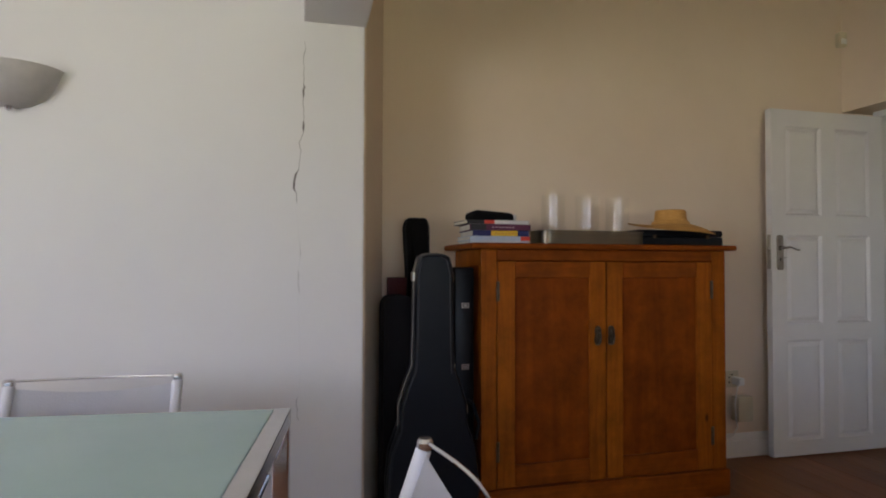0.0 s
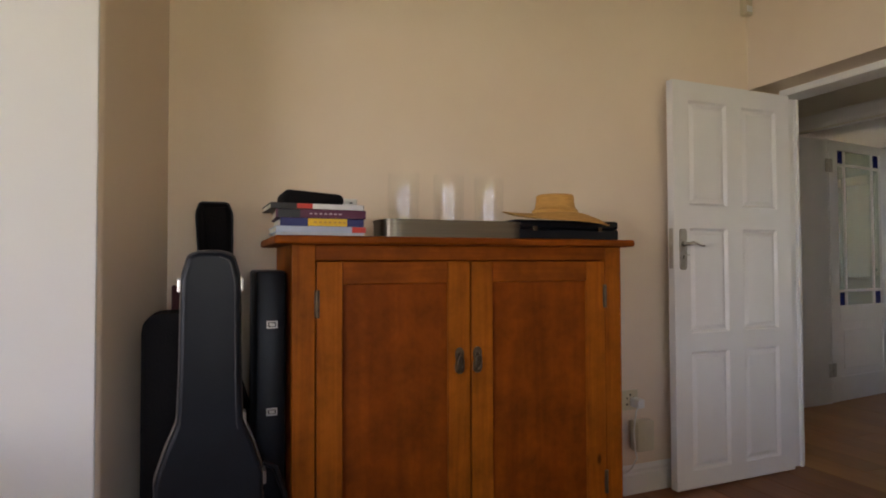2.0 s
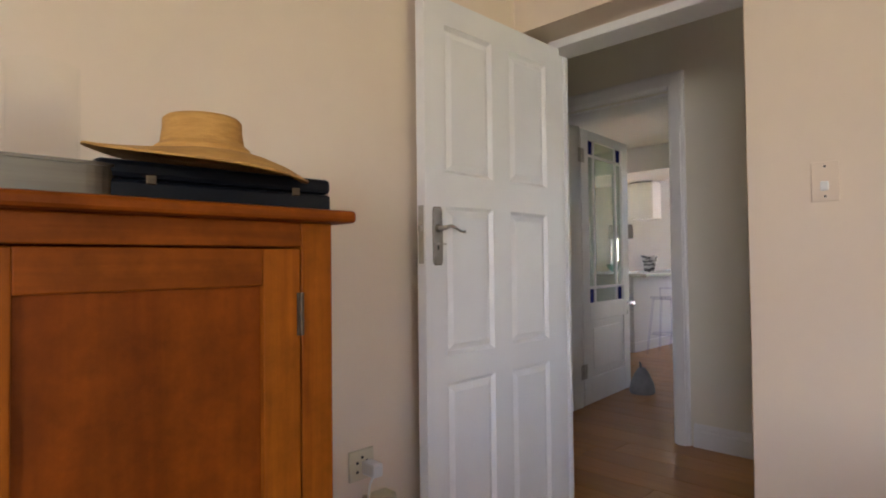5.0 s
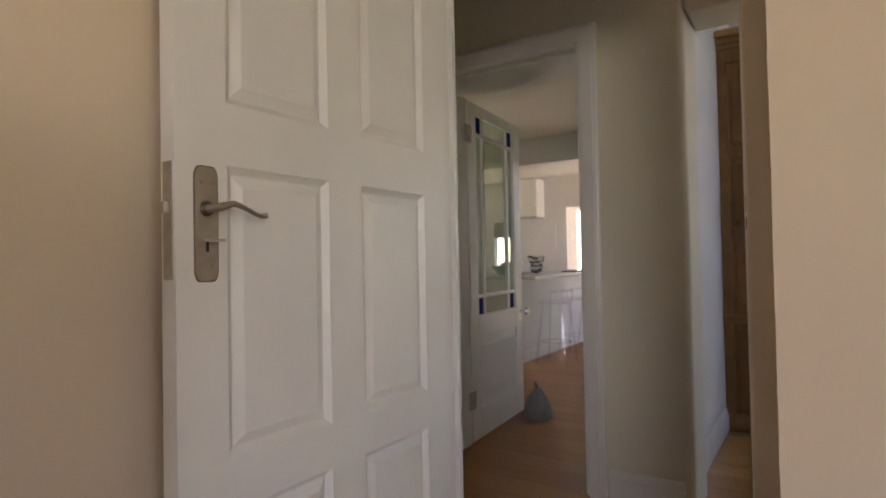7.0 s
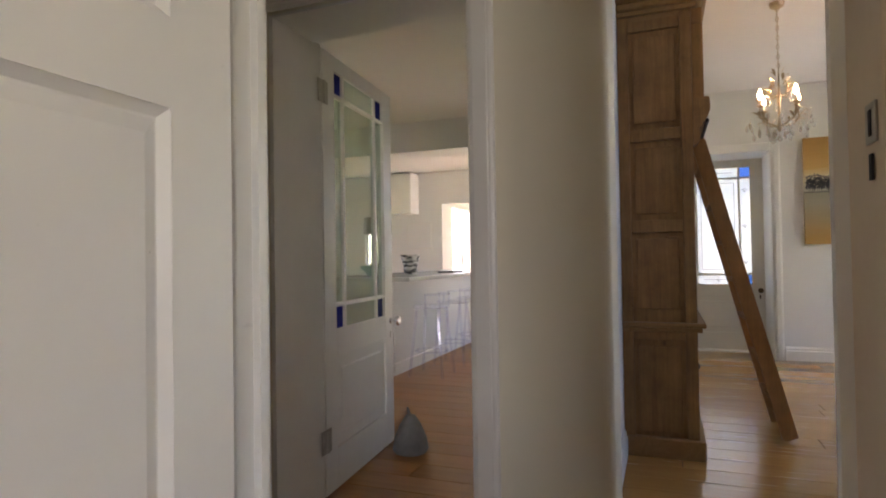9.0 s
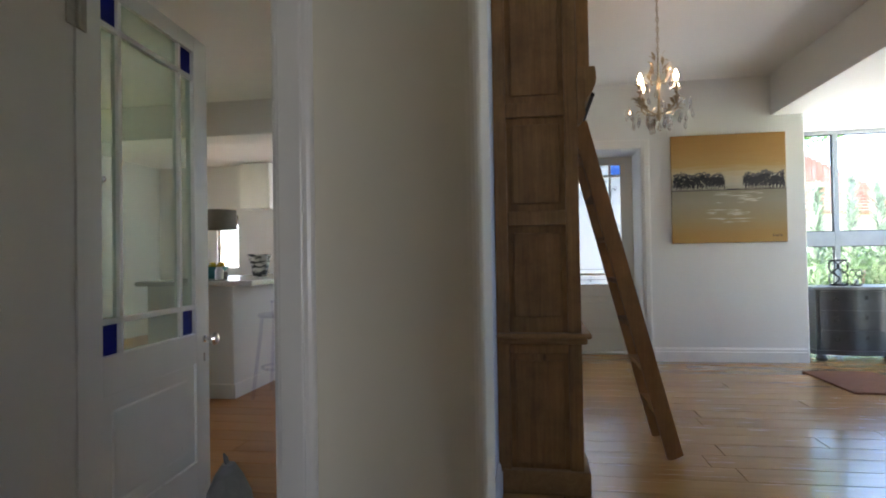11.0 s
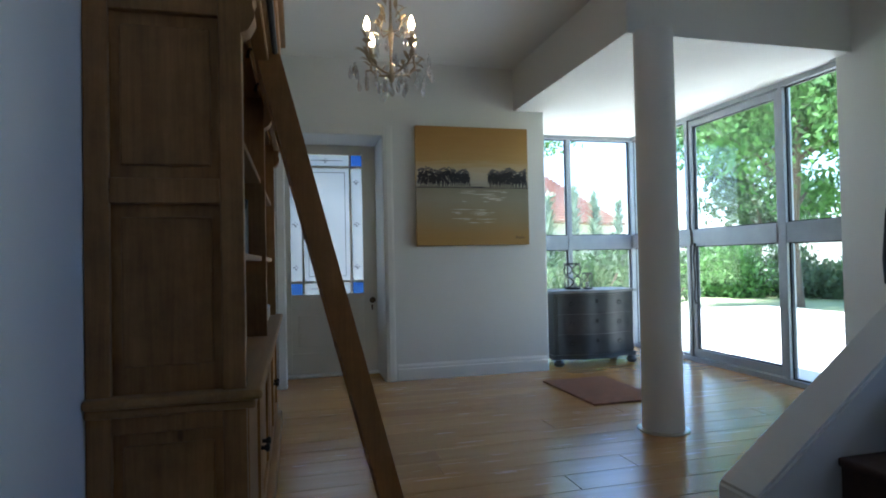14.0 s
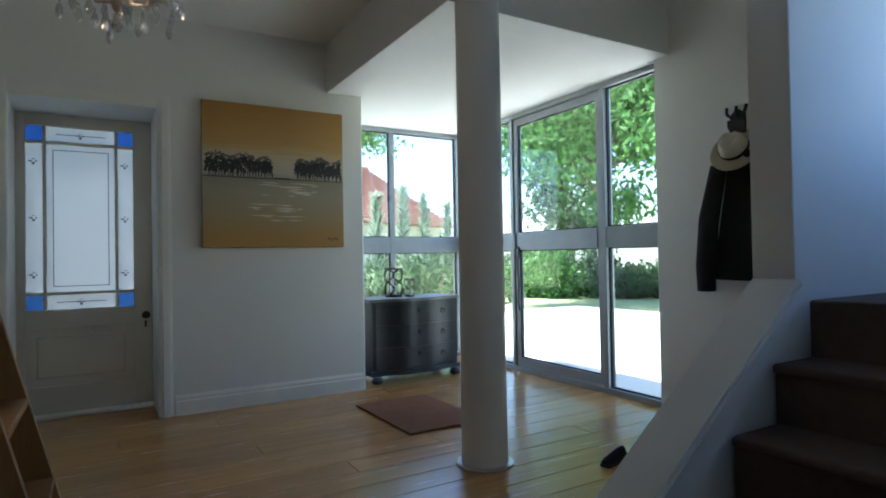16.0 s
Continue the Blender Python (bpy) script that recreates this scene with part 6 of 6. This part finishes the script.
# stairs with a sloping solid balustrade
st = thing("stairs", "brown carpeted stairs rising to a landing", "stairs")
st["kind"] = "structure"
RISE, GO, Y0 = 0.2, 0.2335, 0.925
for k in range(4):
    z, y = 0.16 + RISE * k, Y0 - GO * k
    bm = box(5.80, 6.99, y - GO - 0.02, y, 0.0, z - 0.004)
    part("riser_block", bm, carpet, st)
    part("tread", box(5.80, 6.99, y - GO - 0.02, y + 0.022, z - 0.035, z, 0.012, segments=3), carpet, st, "brown carpeted tread", True)
part("landing", box(5.80, 6.99, -1.29, Y0 - GO * 4 + 0.02, 0, 0.16 + RISE * 4, 0.012), carpet, st, "brown carpeted landing")
bl = thing("balustrade", "white plastered sloping solid balustrade of the stairs", "balustrade")
bl["kind"] = "structure"
SLOPE = 0.765
outline = [(1.05, 0), (1.05, 0.235), (0.0, 0.235 + SLOPE * 1.05), (0.0, 0)]
bm = bmesh.new()
va = [bm.verts.new((7.005, y, z)) for y, z in outline]
vb = [bm.verts.new((7.205, y, z)) for y, z in outline]
bm.faces.new(va), bm.faces.new(vb[::-1])
for i in range(4):
    bm.faces.new((va[i], va[(i + 1) % 4], vb[(i + 1) % 4], vb[i]))
bmesh.ops.bevel(bm, geom=[e for e in bm.edges if max(v.co.z for v in e.verts) > 0.1], offset=0.012, segments=2, affect="EDGES")
part("wall", bm, plaster_hall, bl)
part("plinth", box(6.99, 7.225, 0.9, 1.07, 0, 0.10, 0.006), gloss_white, bl)
part("landing_skirting", box(5.80, 7.03, -1.29, -1.27, 0.961, 1.07, 0.005), gloss_white, bl)
for k, (x, y, r) in enumerate(((8.13, -0.21, 100),)):
    sh = thing("shoe", "dark low shoe lying on the floor beside the balustrade", "shoe", at=(x, y, 0.001, r))
    sh.scale = (0.72, 0.72, 0.72)
    part("sole", prism(rounded([(-0.14, -0.04), (0.13, -0.045), (0.13, 0.045), (-0.14, 0.04)], [0.03] * 4), 0, 0.02), iron, sh)
    bm = bmesh.new()
    rings = []
    for x_, w, h in ((-0.13, 0.03, 0.085), (-0.10, 0.036, 0.09), (-0.04, 0.037, 0.08), (0.03, 0.04, 0.06), (0.09, 0.04, 0.045), (0.125, 0.025, 0.032)):
        rings.append([bm.verts.new((x_, w * math.cos(q), 0.02 + h * math.sin(q))) for q in (math.pi * i / 10 for i in range(11))])
    for a, b in zip(rings, rings[1:]):
        for i in range(10):
            bm.faces.new((a[i], a[i + 1], b[i + 1], b[i]))
    bm.faces.new(rings[0]), bm.faces.new(rings[-1])
    part("upper", bm, wool_black, sh, "", True)

# ---- glazed porch ----
gasket = surface("black rubber and gap shade", (0.02, 0.02, 0.022), rough=0.7, bump=0)


def glazed_wall(name, label, along, fixed, spans, z_rail=(1.19, 1.36), top=2.50):
    """Aluminium-framed glass along x or y at a fixed place; spans are (from, to, is_door)."""
    g = thing(name, label, "window")
    g["kind"] = "structure"

    def bar(a, b, z0, z1, d=0.035, bevel=0.004):
        return box(a, b, fixed - d, fixed + d, z0, z1, bevel) if along == "x" else box(fixed - d, fixed + d, a, b, z0, z1, bevel)
    lo, hi = min(s[0] for s in spans), max(s[1] for s in spans)
    part("head", bar(lo, hi, top, LOW + 0.006, 0.05), aluminium, g)
    part("sill", bar(lo, hi, 0.0, 0.045, 0.05), aluminium, g)
    for i, (a, b, door) in enumerate(spans):
        part("mullion", bar(b - 0.025, b + 0.025, 0.045, top, 0.045), aluminium, g)
        if i == 0:
            part("mullion", bar(a - 0.025, a + 0.025, 0.045, top, 0.045), aluminium, g)
        u, v = a + 0.025, b - 0.025
        if door:
            d = part("door_frame", bar(u + 0.004, u + 0.054, 0.055, top - 0.01, 0.03), aluminium, g, "aluminium framed glass door")
            part("stile", bar(v - 0.054, v - 0.004, 0.055, top - 0.01, 0.03), aluminium, d)
            part("top_rail", bar(u + 0.054, v - 0.054, top - 0.07, top - 0.01, 0.03), aluminium, d)
            part("bottom_rail", bar(u + 0.054, v - 0.054, 0.055, 0.13, 0.03), aluminium, d)
            u, v = u + 0.054, v - 0.054
        part("middle_rail", bar(u, v, z_rail[0], z_rail[1], 0.04), aluminium, g, "deep aluminium middle rail")
        for z0, z1 in ((0.13 if door else 0.045, z_rail[0]), (z_rail[1], top - 0.07 if door else top)):
            p = part("pane", bar(u, v, z0, z1, 0.003, 0), clear_glass, g)
            for a2, b2, c2, d2 in ((u, u + 0.011, z0, z1), (v - 0.011, v, z0, z1), (u + 0.011, v - 0.011, z0, z0 + 0.010), (u + 0.011, v - 0.011, z1 - 0.010, z1)):
                part("gasket", bar(a2, b2, c2, d2, 0.014, 0), gasket, p, "black rubber and gap shade gasket")
        # black strips fill the gaps beside the door, painting in their shade
        if door:
            part("shadow_gap", bar(u - 0.054, u - 0.050, 0.05, top - 0.005, 0.032, 0), gasket, g)
            part("shadow_gap", bar(v + 0.050, v + 0.054, 0.05, top - 0.005, 0.032, 0), gasket, g)
    return g


south = glazed_wall("window_garden", "aluminium framed glass wall with a door to the garden", "x", -1.41, ((8.725, 9.285, False), (9.285, 10.51, True), (10.51, 11.58, False)))
part("latch", box(10.455, 10.475, -1.38, -1.355, 1.2, 1.36, 0.003), aluminium, south)
part("hanging_cord", tube([(10.40, -1.36, 1.22), (10.41, -1.35, 1.05), (10.40, -1.355, 0.85), (10.41, -1.35, 0.66), (10.39, -1.35, 0.60)], 0.009, sides=6), iron, south, "dark hanging cord")
glazed_wall("window_corner", "aluminium framed glass wall behind the chest", "y", 11.58, ((-1.38, -0.54, False), (-0.54, 0.18, False)))
# striped armchair beside the walk
stripe = surface("striped grey and cream upholstery", (0.62, 0.59, 0.50), (0.30, 0.29, 0.26), 1.0, rough=0.9, bump=0.3, fine=150)
t = stripe.node_tree
wv = node(t, "ShaderNodeTexWave", Scale=14.0, Distortion=0.3)
wv.bands_direction = "Z"
t.links.new([n for n in t.nodes if n.type == "TEX_COORD"][0].outputs["Object"], wv.inputs["Vector"])
t.links.new(wv.outputs[1], [n for n in t.nodes if n.type == "MAP_RANGE"][0].inputs[0])
ac = thing("tub_chair", "striped grey and cream upholstered tub chair", "armchair", at=(2.62, 1.50, 0, 0))
for name, x0, x1, y0, y1, z0, z1, r in (("arm", -0.43, -0.26, -0.38, 0.42, 0.12, 0.735, 0.08), ("arm", 0.26, 0.43, -0.38, 0.42, 0.12, 0.735, 0.08), ("backrest", -0.26, 0.26, -0.40, -0.24, 0.12, 0.80, 0.075), ("seat", -0.258, 0.258, -0.238, 0.38, 0.14, 0.44, 0.06)):
    part(name, box(x0, x1, y0, y1, z0, z1, r, segments=5), stripe, ac, "", True)
for x in (-0.36, 0.36):
    for y in (-0.34, 0.36):
        part("foot", lathe([(0.02, 0), (0.028, 0.13)], sides=12, centre=(x, y, 0)), iron, ac, "", True)

# windows of the dining room
for name, label, m4, w, z0, z1 in (("window_west", "wide white-framed dining room window", pose(-3.33, -0.45, 0, 0, 0, 90), 1.15, 0.7, 2.35), ("window_south", "white-framed dining room window", pose(1.2, -2.33, 0, 0, 0, 0), 1.1, 0.9, 2.3)):
    g = thing(name, label, "window")
    g["kind"] = "structure"
    g.matrix_basis = m4
    part("window_frame", frame_of(-w, w, z0, z1, 0.06, -0.03, 0.03, bm=box(-0.03, 0.03, -0.03, 0.03, z0 + 0.06, z1 - 0.06)), gloss_white, g)

# ---- garden ----
lawn_mat = surface("sunlit lawn", (0.40, 0.43, 0.22), (0.32, 0.36, 0.16), 0.8, rough=0.95, bump=0.6, fine=40)
paving = surface("pale sandstone paving", (0.72, 0.69, 0.62), (0.64, 0.61, 0.55), 1.5, rough=0.9, bump=0.3, fine=20)
white_wall = surface("white garden wall", (0.75, 0.74, 0.70), (0.65, 0.64, 0.60), 1.2, rough=0.85, bump=0.2)
clay = surface("red brown clay roof tile", (0.44, 0.22, 0.15), (0.30, 0.14, 0.095), 2, rough=0.85, bump=0.3)
bark = surface("brown bark", (0.16, 0.12, 0.085), (0.10, 0.075, 0.05), 9, (1, 1, 0.3), rough=0.95, bump=0.8, fine=40)


def foliage(name, a, b):
    m = surface(name, a, b, 2.2, rough=0.6, bump=0)
    t = m.node_tree
    bs = t.nodes["Principled BSDF"]
    out = [n for n in t.nodes if n.type == "OUTPUT_MATERIAL"][0]
    tr = t.nodes.new("ShaderNodeBsdfTranslucent")
    mx = t.nodes.new("ShaderNodeMixShader")
    mx.inputs[0].default_value = 0.4
    geo = t.nodes.new("ShaderNodeNewGeometry")
    rg = t.nodes.new("ShaderNodeMapRange")
    rg.inputs[3].default_value, rg.inputs[4].default_value = 0.55, 1.5
    t.links.new(geo.outputs["Random Per Island"], rg.inputs[0])
    hs = t.nodes.new("ShaderNodeHueSaturation")
    t.links.new(rg.outputs[0], hs.inputs["Value"])
    src = bs.inputs["Base Color"].links[0].from_socket
    t.links.new(src, hs.inputs["Color"])
    t.links.new(hs.outputs[0], bs.inputs["Base Color"])
    t.links.new(hs.outputs[0], tr.inputs[0])
    t.links.new(bs.outputs[0], mx.inputs[1])
    t.links.new(tr.outputs[0], mx.inputs[2])
    t.links.new(mx.outputs[0], out.inputs[0])
    return m


leaf_bright = foliage("bright green leaves", (0.17, 0.33, 0.085), (0.10, 0.22, 0.055))
leaf_dark = foliage("dark green leaves", (0.085, 0.14, 0.055), (0.06, 0.10, 0.04))
leaf_blue = foliage("blue green needles", (0.40, 0.48, 0.36), (0.30, 0.38, 0.27))

g = structure("ground", box(-40, 120, -120, 60, -0.6, -0.16), lawn_mat, "sunlit lawn stretching to the hedge", "lawn")
tagged(part("paving", box(7.5, 16.0, -7.5, 3.0, -0.20, -0.06, 0.004), paving, None), "pale sandstone terrace paving", "paving", "", "structure")


def leaves_at(verts, faces, c, size, rnd):
    d = Vector((rnd.gauss(0, 1), rnd.gauss(0, 1), rnd.gauss(0, 0.7))).normalized()
    s = d.orthogonal().normalized()
    s.rotate(Matrix.Rotation(rnd.uniform(0, 6.28), 3, d))
    u = d.cross(s)
    n = len(verts)
    verts += [tuple(c - s * size), tuple(c + u * size * 0.45), tuple(c + s * size), tuple(c - u * size * 0.45)]
    faces.append((n, n + 1, n + 2, n + 3))


def leaf_mesh(name, verts, faces, material, parent):
    me = bpy.data.meshes.new(name)
    me.from_pydata(verts, [], faces)
    me.materials.append(material)
    ob = new(name, me)
    ob.parent = parent
    return ob


def tree(x, y, height, spread, seed, material, label, count=7000, clear_trunk=0.35, size=0.16):
    rnd = random.Random(seed)
    t = thing("tree", label, "tree", at=(x, y, -0.16, 0))
    top = Vector((rnd.uniform(-0.4, 0.4), rnd.uniform(-0.4, 0.4), height * 0.72))
    part("trunk", tube([(0, 0, -0.1), (0.08, 0.03, height * 0.2), (0.02, -0.08, height * 0.42), tuple(top)], 0.2, sides=10, radii=[height * 0.018, height * 0.015, height * 0.012, height * 0.005]), bark, t, "", True)
    verts, faces, tips = [], [], []
    for k in range(18):
        f = rnd.uniform(clear_trunk, 0.7)
        a = rnd.uniform(0, 6.28)
        p = Vector((0.02, -0.03, height * f))
        out = Vector((math.cos(a), math.sin(a), rnd.uniform(0.05, 0.8))).normalized()
        e = p + out * spread * rnd.uniform(0.6, 1.0)
        part("limb", tube([tuple(p), tuple(p.lerp(e, 0.5) + Vector((0, 0, 0.15))), tuple(e)], 0.05, sides=6, radii=[height * 0.007, height * 0.005, height * 0.002]), bark, t, "", True)
        tips += [p.lerp(e, q) for q in (0.5, 0.75, 1.0)]
    tips += [top + Vector((rnd.gauss(0, spread * 0.35), rnd.gauss(0, spread * 0.35), rnd.uniform(-0.1, 0.3) * height)) for _ in range(16)]
    for k in range(count):
        c = rnd.choice(tips)
        r = spread * 0.155
        leaves_at(verts, faces, c + Vector((rnd.gauss(0, r), rnd.gauss(0, r), rnd.gauss(0, r * 0.7))), size * rnd.uniform(0.6, 1.2), rnd)
    tagged(leaf_mesh("crown", verts, faces, material, t), "crown of many small leaves")


def bush(x, y, w, h, seed, material, label, count=1500, size=0.11):
    rnd = random.Random(seed)
    t = thing("bush", label, "bush", "garden hedge bushes", at=(x, y, -0.16, 0))
    verts, faces = [], []
    lumps = [(Vector((rnd.uniform(-w, w), rnd.uniform(-0.6, 0.6), rnd.uniform(0.12, 0.8) * h)), rnd.uniform(0.28, 0.5) * w) for _ in range(14)]
    for k in range(7):
        c, r = lumps[k]
        part("stem", tube([(c.x * 0.3, c.y * 0.3, -0.05), tuple(c)], 0.02, sides=5), bark, t)
    for k in range(count):
        c, r = rnd.choice(lumps)
        d = Vector((rnd.gauss(0, 1), rnd.gauss(0, 1), rnd.gauss(0, 1))).normalized() * r * rnd.uniform(0.5, 1.05)
        p = c + d
        if p.z < 0.02:
            p.z = rnd.uniform(0.02, 0.3)
        leaves_at(verts, faces, p, size * rnd.uniform(0.6, 1.3), rnd)
    tagged(leaf_mesh("leaves", verts, faces, material, t), "many small leaves")


def spire(x, y, h, seed):
    rnd = random.Random(seed)
    t = thing("conifer", "slender upright blue-green plant with spiky whorls", "conifer", "row of upright plants", at=(x, y, -0.16, 0))
    part("stem", tube([(0, 0, -0.05), (0.03, 0, h * 0.5), (0, 0.02, h)], 0.03, sides=6, radii=[0.035, 0.025, 0.008]), bark, t)
    verts, faces = [], []
    for k in range(620):
        f = rnd.random() ** 0.8
        a = rnd.uniform(0, 6.28)
        l = 0.42 * (1 - f * 0.5) * rnd.uniform(0.6, 1.1)
        p = Vector((0, 0, 0.5 + (h - 0.5) * f))
        q = p + Vector((math.cos(a) * l, math.sin(a) * l, l * 0.7))
        s = Vector((-math.sin(a), math.cos(a), 0)) * 0.03
        n = len(verts)
        verts += [tuple(p - s), tuple(p + s), tuple(q)]
        faces.append((n, n + 1, n + 2))
    leaf_mesh("needles", verts, faces, leaf_blue, t)


tree(16.2, -8.6, 7.6, 3.0, 3, leaf_bright, "leafy bright green tree on the lawn", 24000, 0.3, 0.105)
tree(13.2, -10.2, 7.8, 2.9, 9, leaf_bright, "spreading green tree at the lawn's edge", 24000, 0.30, 0.105)
tree(20.5, -2.9, 7.8, 2.1, 14, leaf_bright, "green tree overhanging the neighbour's roof", 8000, 0.52, 0.095)
tree(22.5, -13.5, 5.0, 2.2, 17, leaf_dark, "small dark tree in the hedge", 4000, 0.3, 0.14)
rnd = random.Random(31)
k = 0
for x, y in ((31.0, -6.0), (28.5, -9.0), (26.5, -11.5), (24.5, -13.5), (22.2, -15.5), (20.0, -17.0), (17.6, -18.2), (15.2, -19.0), (12.8, -19.6), (10.4, -20.0)):
    x, y = 5.9 + (x - 5.9) * 0.78, 2.2 + (y - 2.2) * 0.78   # along the edge of the lawn
    tall = 0.3 if k in (4, 5) else 0.75
    bush(x, y, 1.4, tall * rnd.uniform(1.9, 2.9), 40 + k, leaf_dark if k % 3 else leaf_bright, "dense green garden bush at the lawn's edge" if k % 3 else "bright green garden bush in the sun", 4600, 0.085)
    bush(x - 1.3 + 0.4 * (k % 2), y - 0.9, 1.5, tall * rnd.uniform(1.5, 2.2), 140 + k, leaf_bright if k % 3 else leaf_dark, "rounded green shrub behind the lawn", 3800, 0.085)
    k += 1
for x, y, h in ((14.6, -2.2, 1.3), (15.6, -3.6, 1.6), (16.8, -5.0, 1.5)):
    bush(x, y, 0.9, h, 70 + k, leaf_dark, "low bush beside the terrace", 1200, 0.08)
    k += 1
for i, (x, y, h) in enumerate(((17.3, -2.9, 2.65), (17.6, -3.7, 2.9), (17.9, -4.4, 2.8), (18.0, -5.1, 2.6), (18.2, -5.9, 2.4))):
    spire(x, y, h, 90 + i)


def strap_clump(x, y, seed):
    """A clump of long arching strap leaves."""
    rnd = random.Random(seed)
    t = thing("strap_plant", "dark green clump of arching strap leaves", "plant", "strap-leaved plants at the lawn's edge", at=(x, y, -0.16, 0))
    verts, faces = [], []
    for k in range(70):
        a, reach, rise = rnd.uniform(0, 6.28), rnd.uniform(0.3, 0.75), rnd.uniform(0.45, 0.85)
        side = Vector((-math.sin(a), math.cos(a), 0)) * rnd.uniform(0.018, 0.03)
        foot = Vector((rnd.gauss(0, 0.12), rnd.gauss(0, 0.12), 0))
        for i in range(5):
            f = i / 4
            p = foot + Vector((math.cos(a) * reach * f, math.sin(a) * reach * f, rise * (1.9 * f - 1.25 * f * f)))
            w = side * (1 - 0.85 * f ** 3)
            verts += [tuple(p - w), tuple(p + w)]
            if i:
                n = len(verts)
                faces.append((n - 4, n - 3, n - 1, n - 2))
    leaf_mesh("leaves", verts, faces, leaf_dark, t)


for i, (x, y) in enumerate(((17.7, -11.2), (16.9, -11.6), (18.5, -11.4), (16.2, -12.2), (17.3, -12.1), (19.3, -11.0))):
    strap_clump(x, y, 200 + i)
# garden wall and the neighbour's house
gw = thing("garden_wall", "white plastered boundary wall behind the hedge", "garden wall")
for x0, y0, x1, y1 in ((8.0, -21.6, 21.0, -20.2), (21.0, -20.2, 33.0, -9.5), (33.0, -9.5, 36.0, 6.0)):
    d = (Vector((x1, y1)) - Vector((x0, y0)))
    part("wall_length", turned(box(0, d.length, -0.12, 0.12, -0.3, 2.0, 0.02), Matrix.Translation((x0, y0, 0)) @ pose(0, 0, 0, 0, 0, math.degrees(math.atan2(d.y, d.x)))), white_wall, gw)
nh = thing("neighbour_house", "white neighbouring house with an orange clay tile roof", "house", at=(27.4, -8.6, -1.0, -62))
part("wall", box(-3.1, 3.1, 0.0, 7.0, 0, 3.6), white_wall, nh)
for sx in (-2.0, 0.2, 2.2):
    w = part("window", box(sx - 0.5, sx + 0.5, -0.03, 0.02, 0.9, 2.0), iron, nh, "dark window")
    part("frame", frame_of(sx - 0.55, sx + 0.55, 0.85, 2.05, 0.06, -0.05, 0.0), gloss_white, w)
bm = bmesh.new()
courses = 22
for k in range(courses):
    f0, f1 = k / courses, (k + 1) / courses
    y0, y1 = -0.5 + 4.0 * f0, -0.5 + 4.0 * f1
    z0, z1 = 3.5 + 2.9 * f0, 3.5 + 2.9 * f1
    a, b = -3.5 + 1.6 * f0, 3.5 - 1.6 * f0
    n = max(2, int((b - a) / 0.3))
    for i in range(n):
        u, v = a + (b - a) * i / n, a + (b - a) * (i + 1) / n
        lift = 0.09
        vs = [bm.verts.new(p) for p in ((u + 0.015, y0, z0 + lift), (v - 0.015, y0, z0 + lift), (v - 0.015, y1 + 0.05, z1 + 0.015), (u + 0.015, y1 + 0.05, z1 + 0.015), (u + 0.015, y0, z0 - 0.01), (v - 0.015, y0, z0 - 0.01))]
        bm.faces.new(vs[:4])
        bm.faces.new((vs[0], vs[1], vs[5], vs[4]))
tl = part("roof_tiles", bm, clay, nh, "orange clay roof tiles")
tl["kind"] = "stuff"
bm = bmesh.new()
c = [bm.verts.new(p) for p in ((-3.5, -0.5, 3.48), (3.5, -0.5, 3.48), (3.5, 7.5, 3.48), (-3.5, 7.5, 3.48), (-1.9, 3.5, 6.38), (1.9, 3.5, 6.38))]
for f in ((0, 1, 5, 4), (1, 2, 5), (2, 3, 4, 5), (3, 0, 4), (3, 2, 1, 0)):
    bm.faces.new([c[i] for i in f])
part("roof", bm, clay, nh)
part("ridge", tube([(-2.0, 3.5, 6.42), (2.0, 3.5, 6.42)], 0.12, sides=8), clay, nh)

# ---- floors, made of boards ----
def boards(floor, x0, x1, y0, y1, material, width=0.19, seed=1, gap=0.003):
    """Boards along y, laid between x0..x1 and y0..y1, with staggered ends."""
    rnd = random.Random(seed)
    made = {}
    n = max(1, round((x1 - x0) / width))
    w = (x1 - x0) / n
    for i in range(n):
        y = y0 - rnd.uniform(0, 1.5)
        while y < y1:
            l = rnd.choice((2.4, 3.0, 3.6, 4.2))
            a, b = max(y, y0), min(y + l, y1)
            y += l
            if b - a < 0.03:
                continue
            key = round(b - a, 2)
            if key not in made:
                bm = box(-w / 2 + gap / 2, w / 2 - gap / 2, gap / 2, b - a - gap / 2, -0.018, 0, 0.0012, segments=1)
                ob = part("floorboard", bm, material, floor)
                made[key] = ob.data
            else:
                ob = new("floorboard", made[key])
                ob.parent = floor
            ob.location = (x0 + (i + 0.5) * w, a, 0)


for name, x0, x1, y0, y1, material, seed, label in (
        ("floor_hall", 5.50, 11.66, -1.55, 3.15, oak_floor, 3, "pale oak floorboards with a satin shine"),
        ("floor_dining", -3.2, 4.28, -2.2, 3.60, brown_floor, 4, "honey brown wooden floorboards"),
        ("floor_passage", 4.28, 5.50, 1.6, 5.2, honey_floor, 5, "honey brown wooden floorboards"),
        ("floor_kitchen", 5.50, 15.4, 3.16, 9.0, honey_floor, 6, "honey brown wooden kitchen floorboards")):
    floor = structure(name, box(x0, x1, y0, y1, -0.12, -0.006), under_floor, label, "floor")
    boards(floor, x0, x1, y0, y1, material, 0.19, seed)
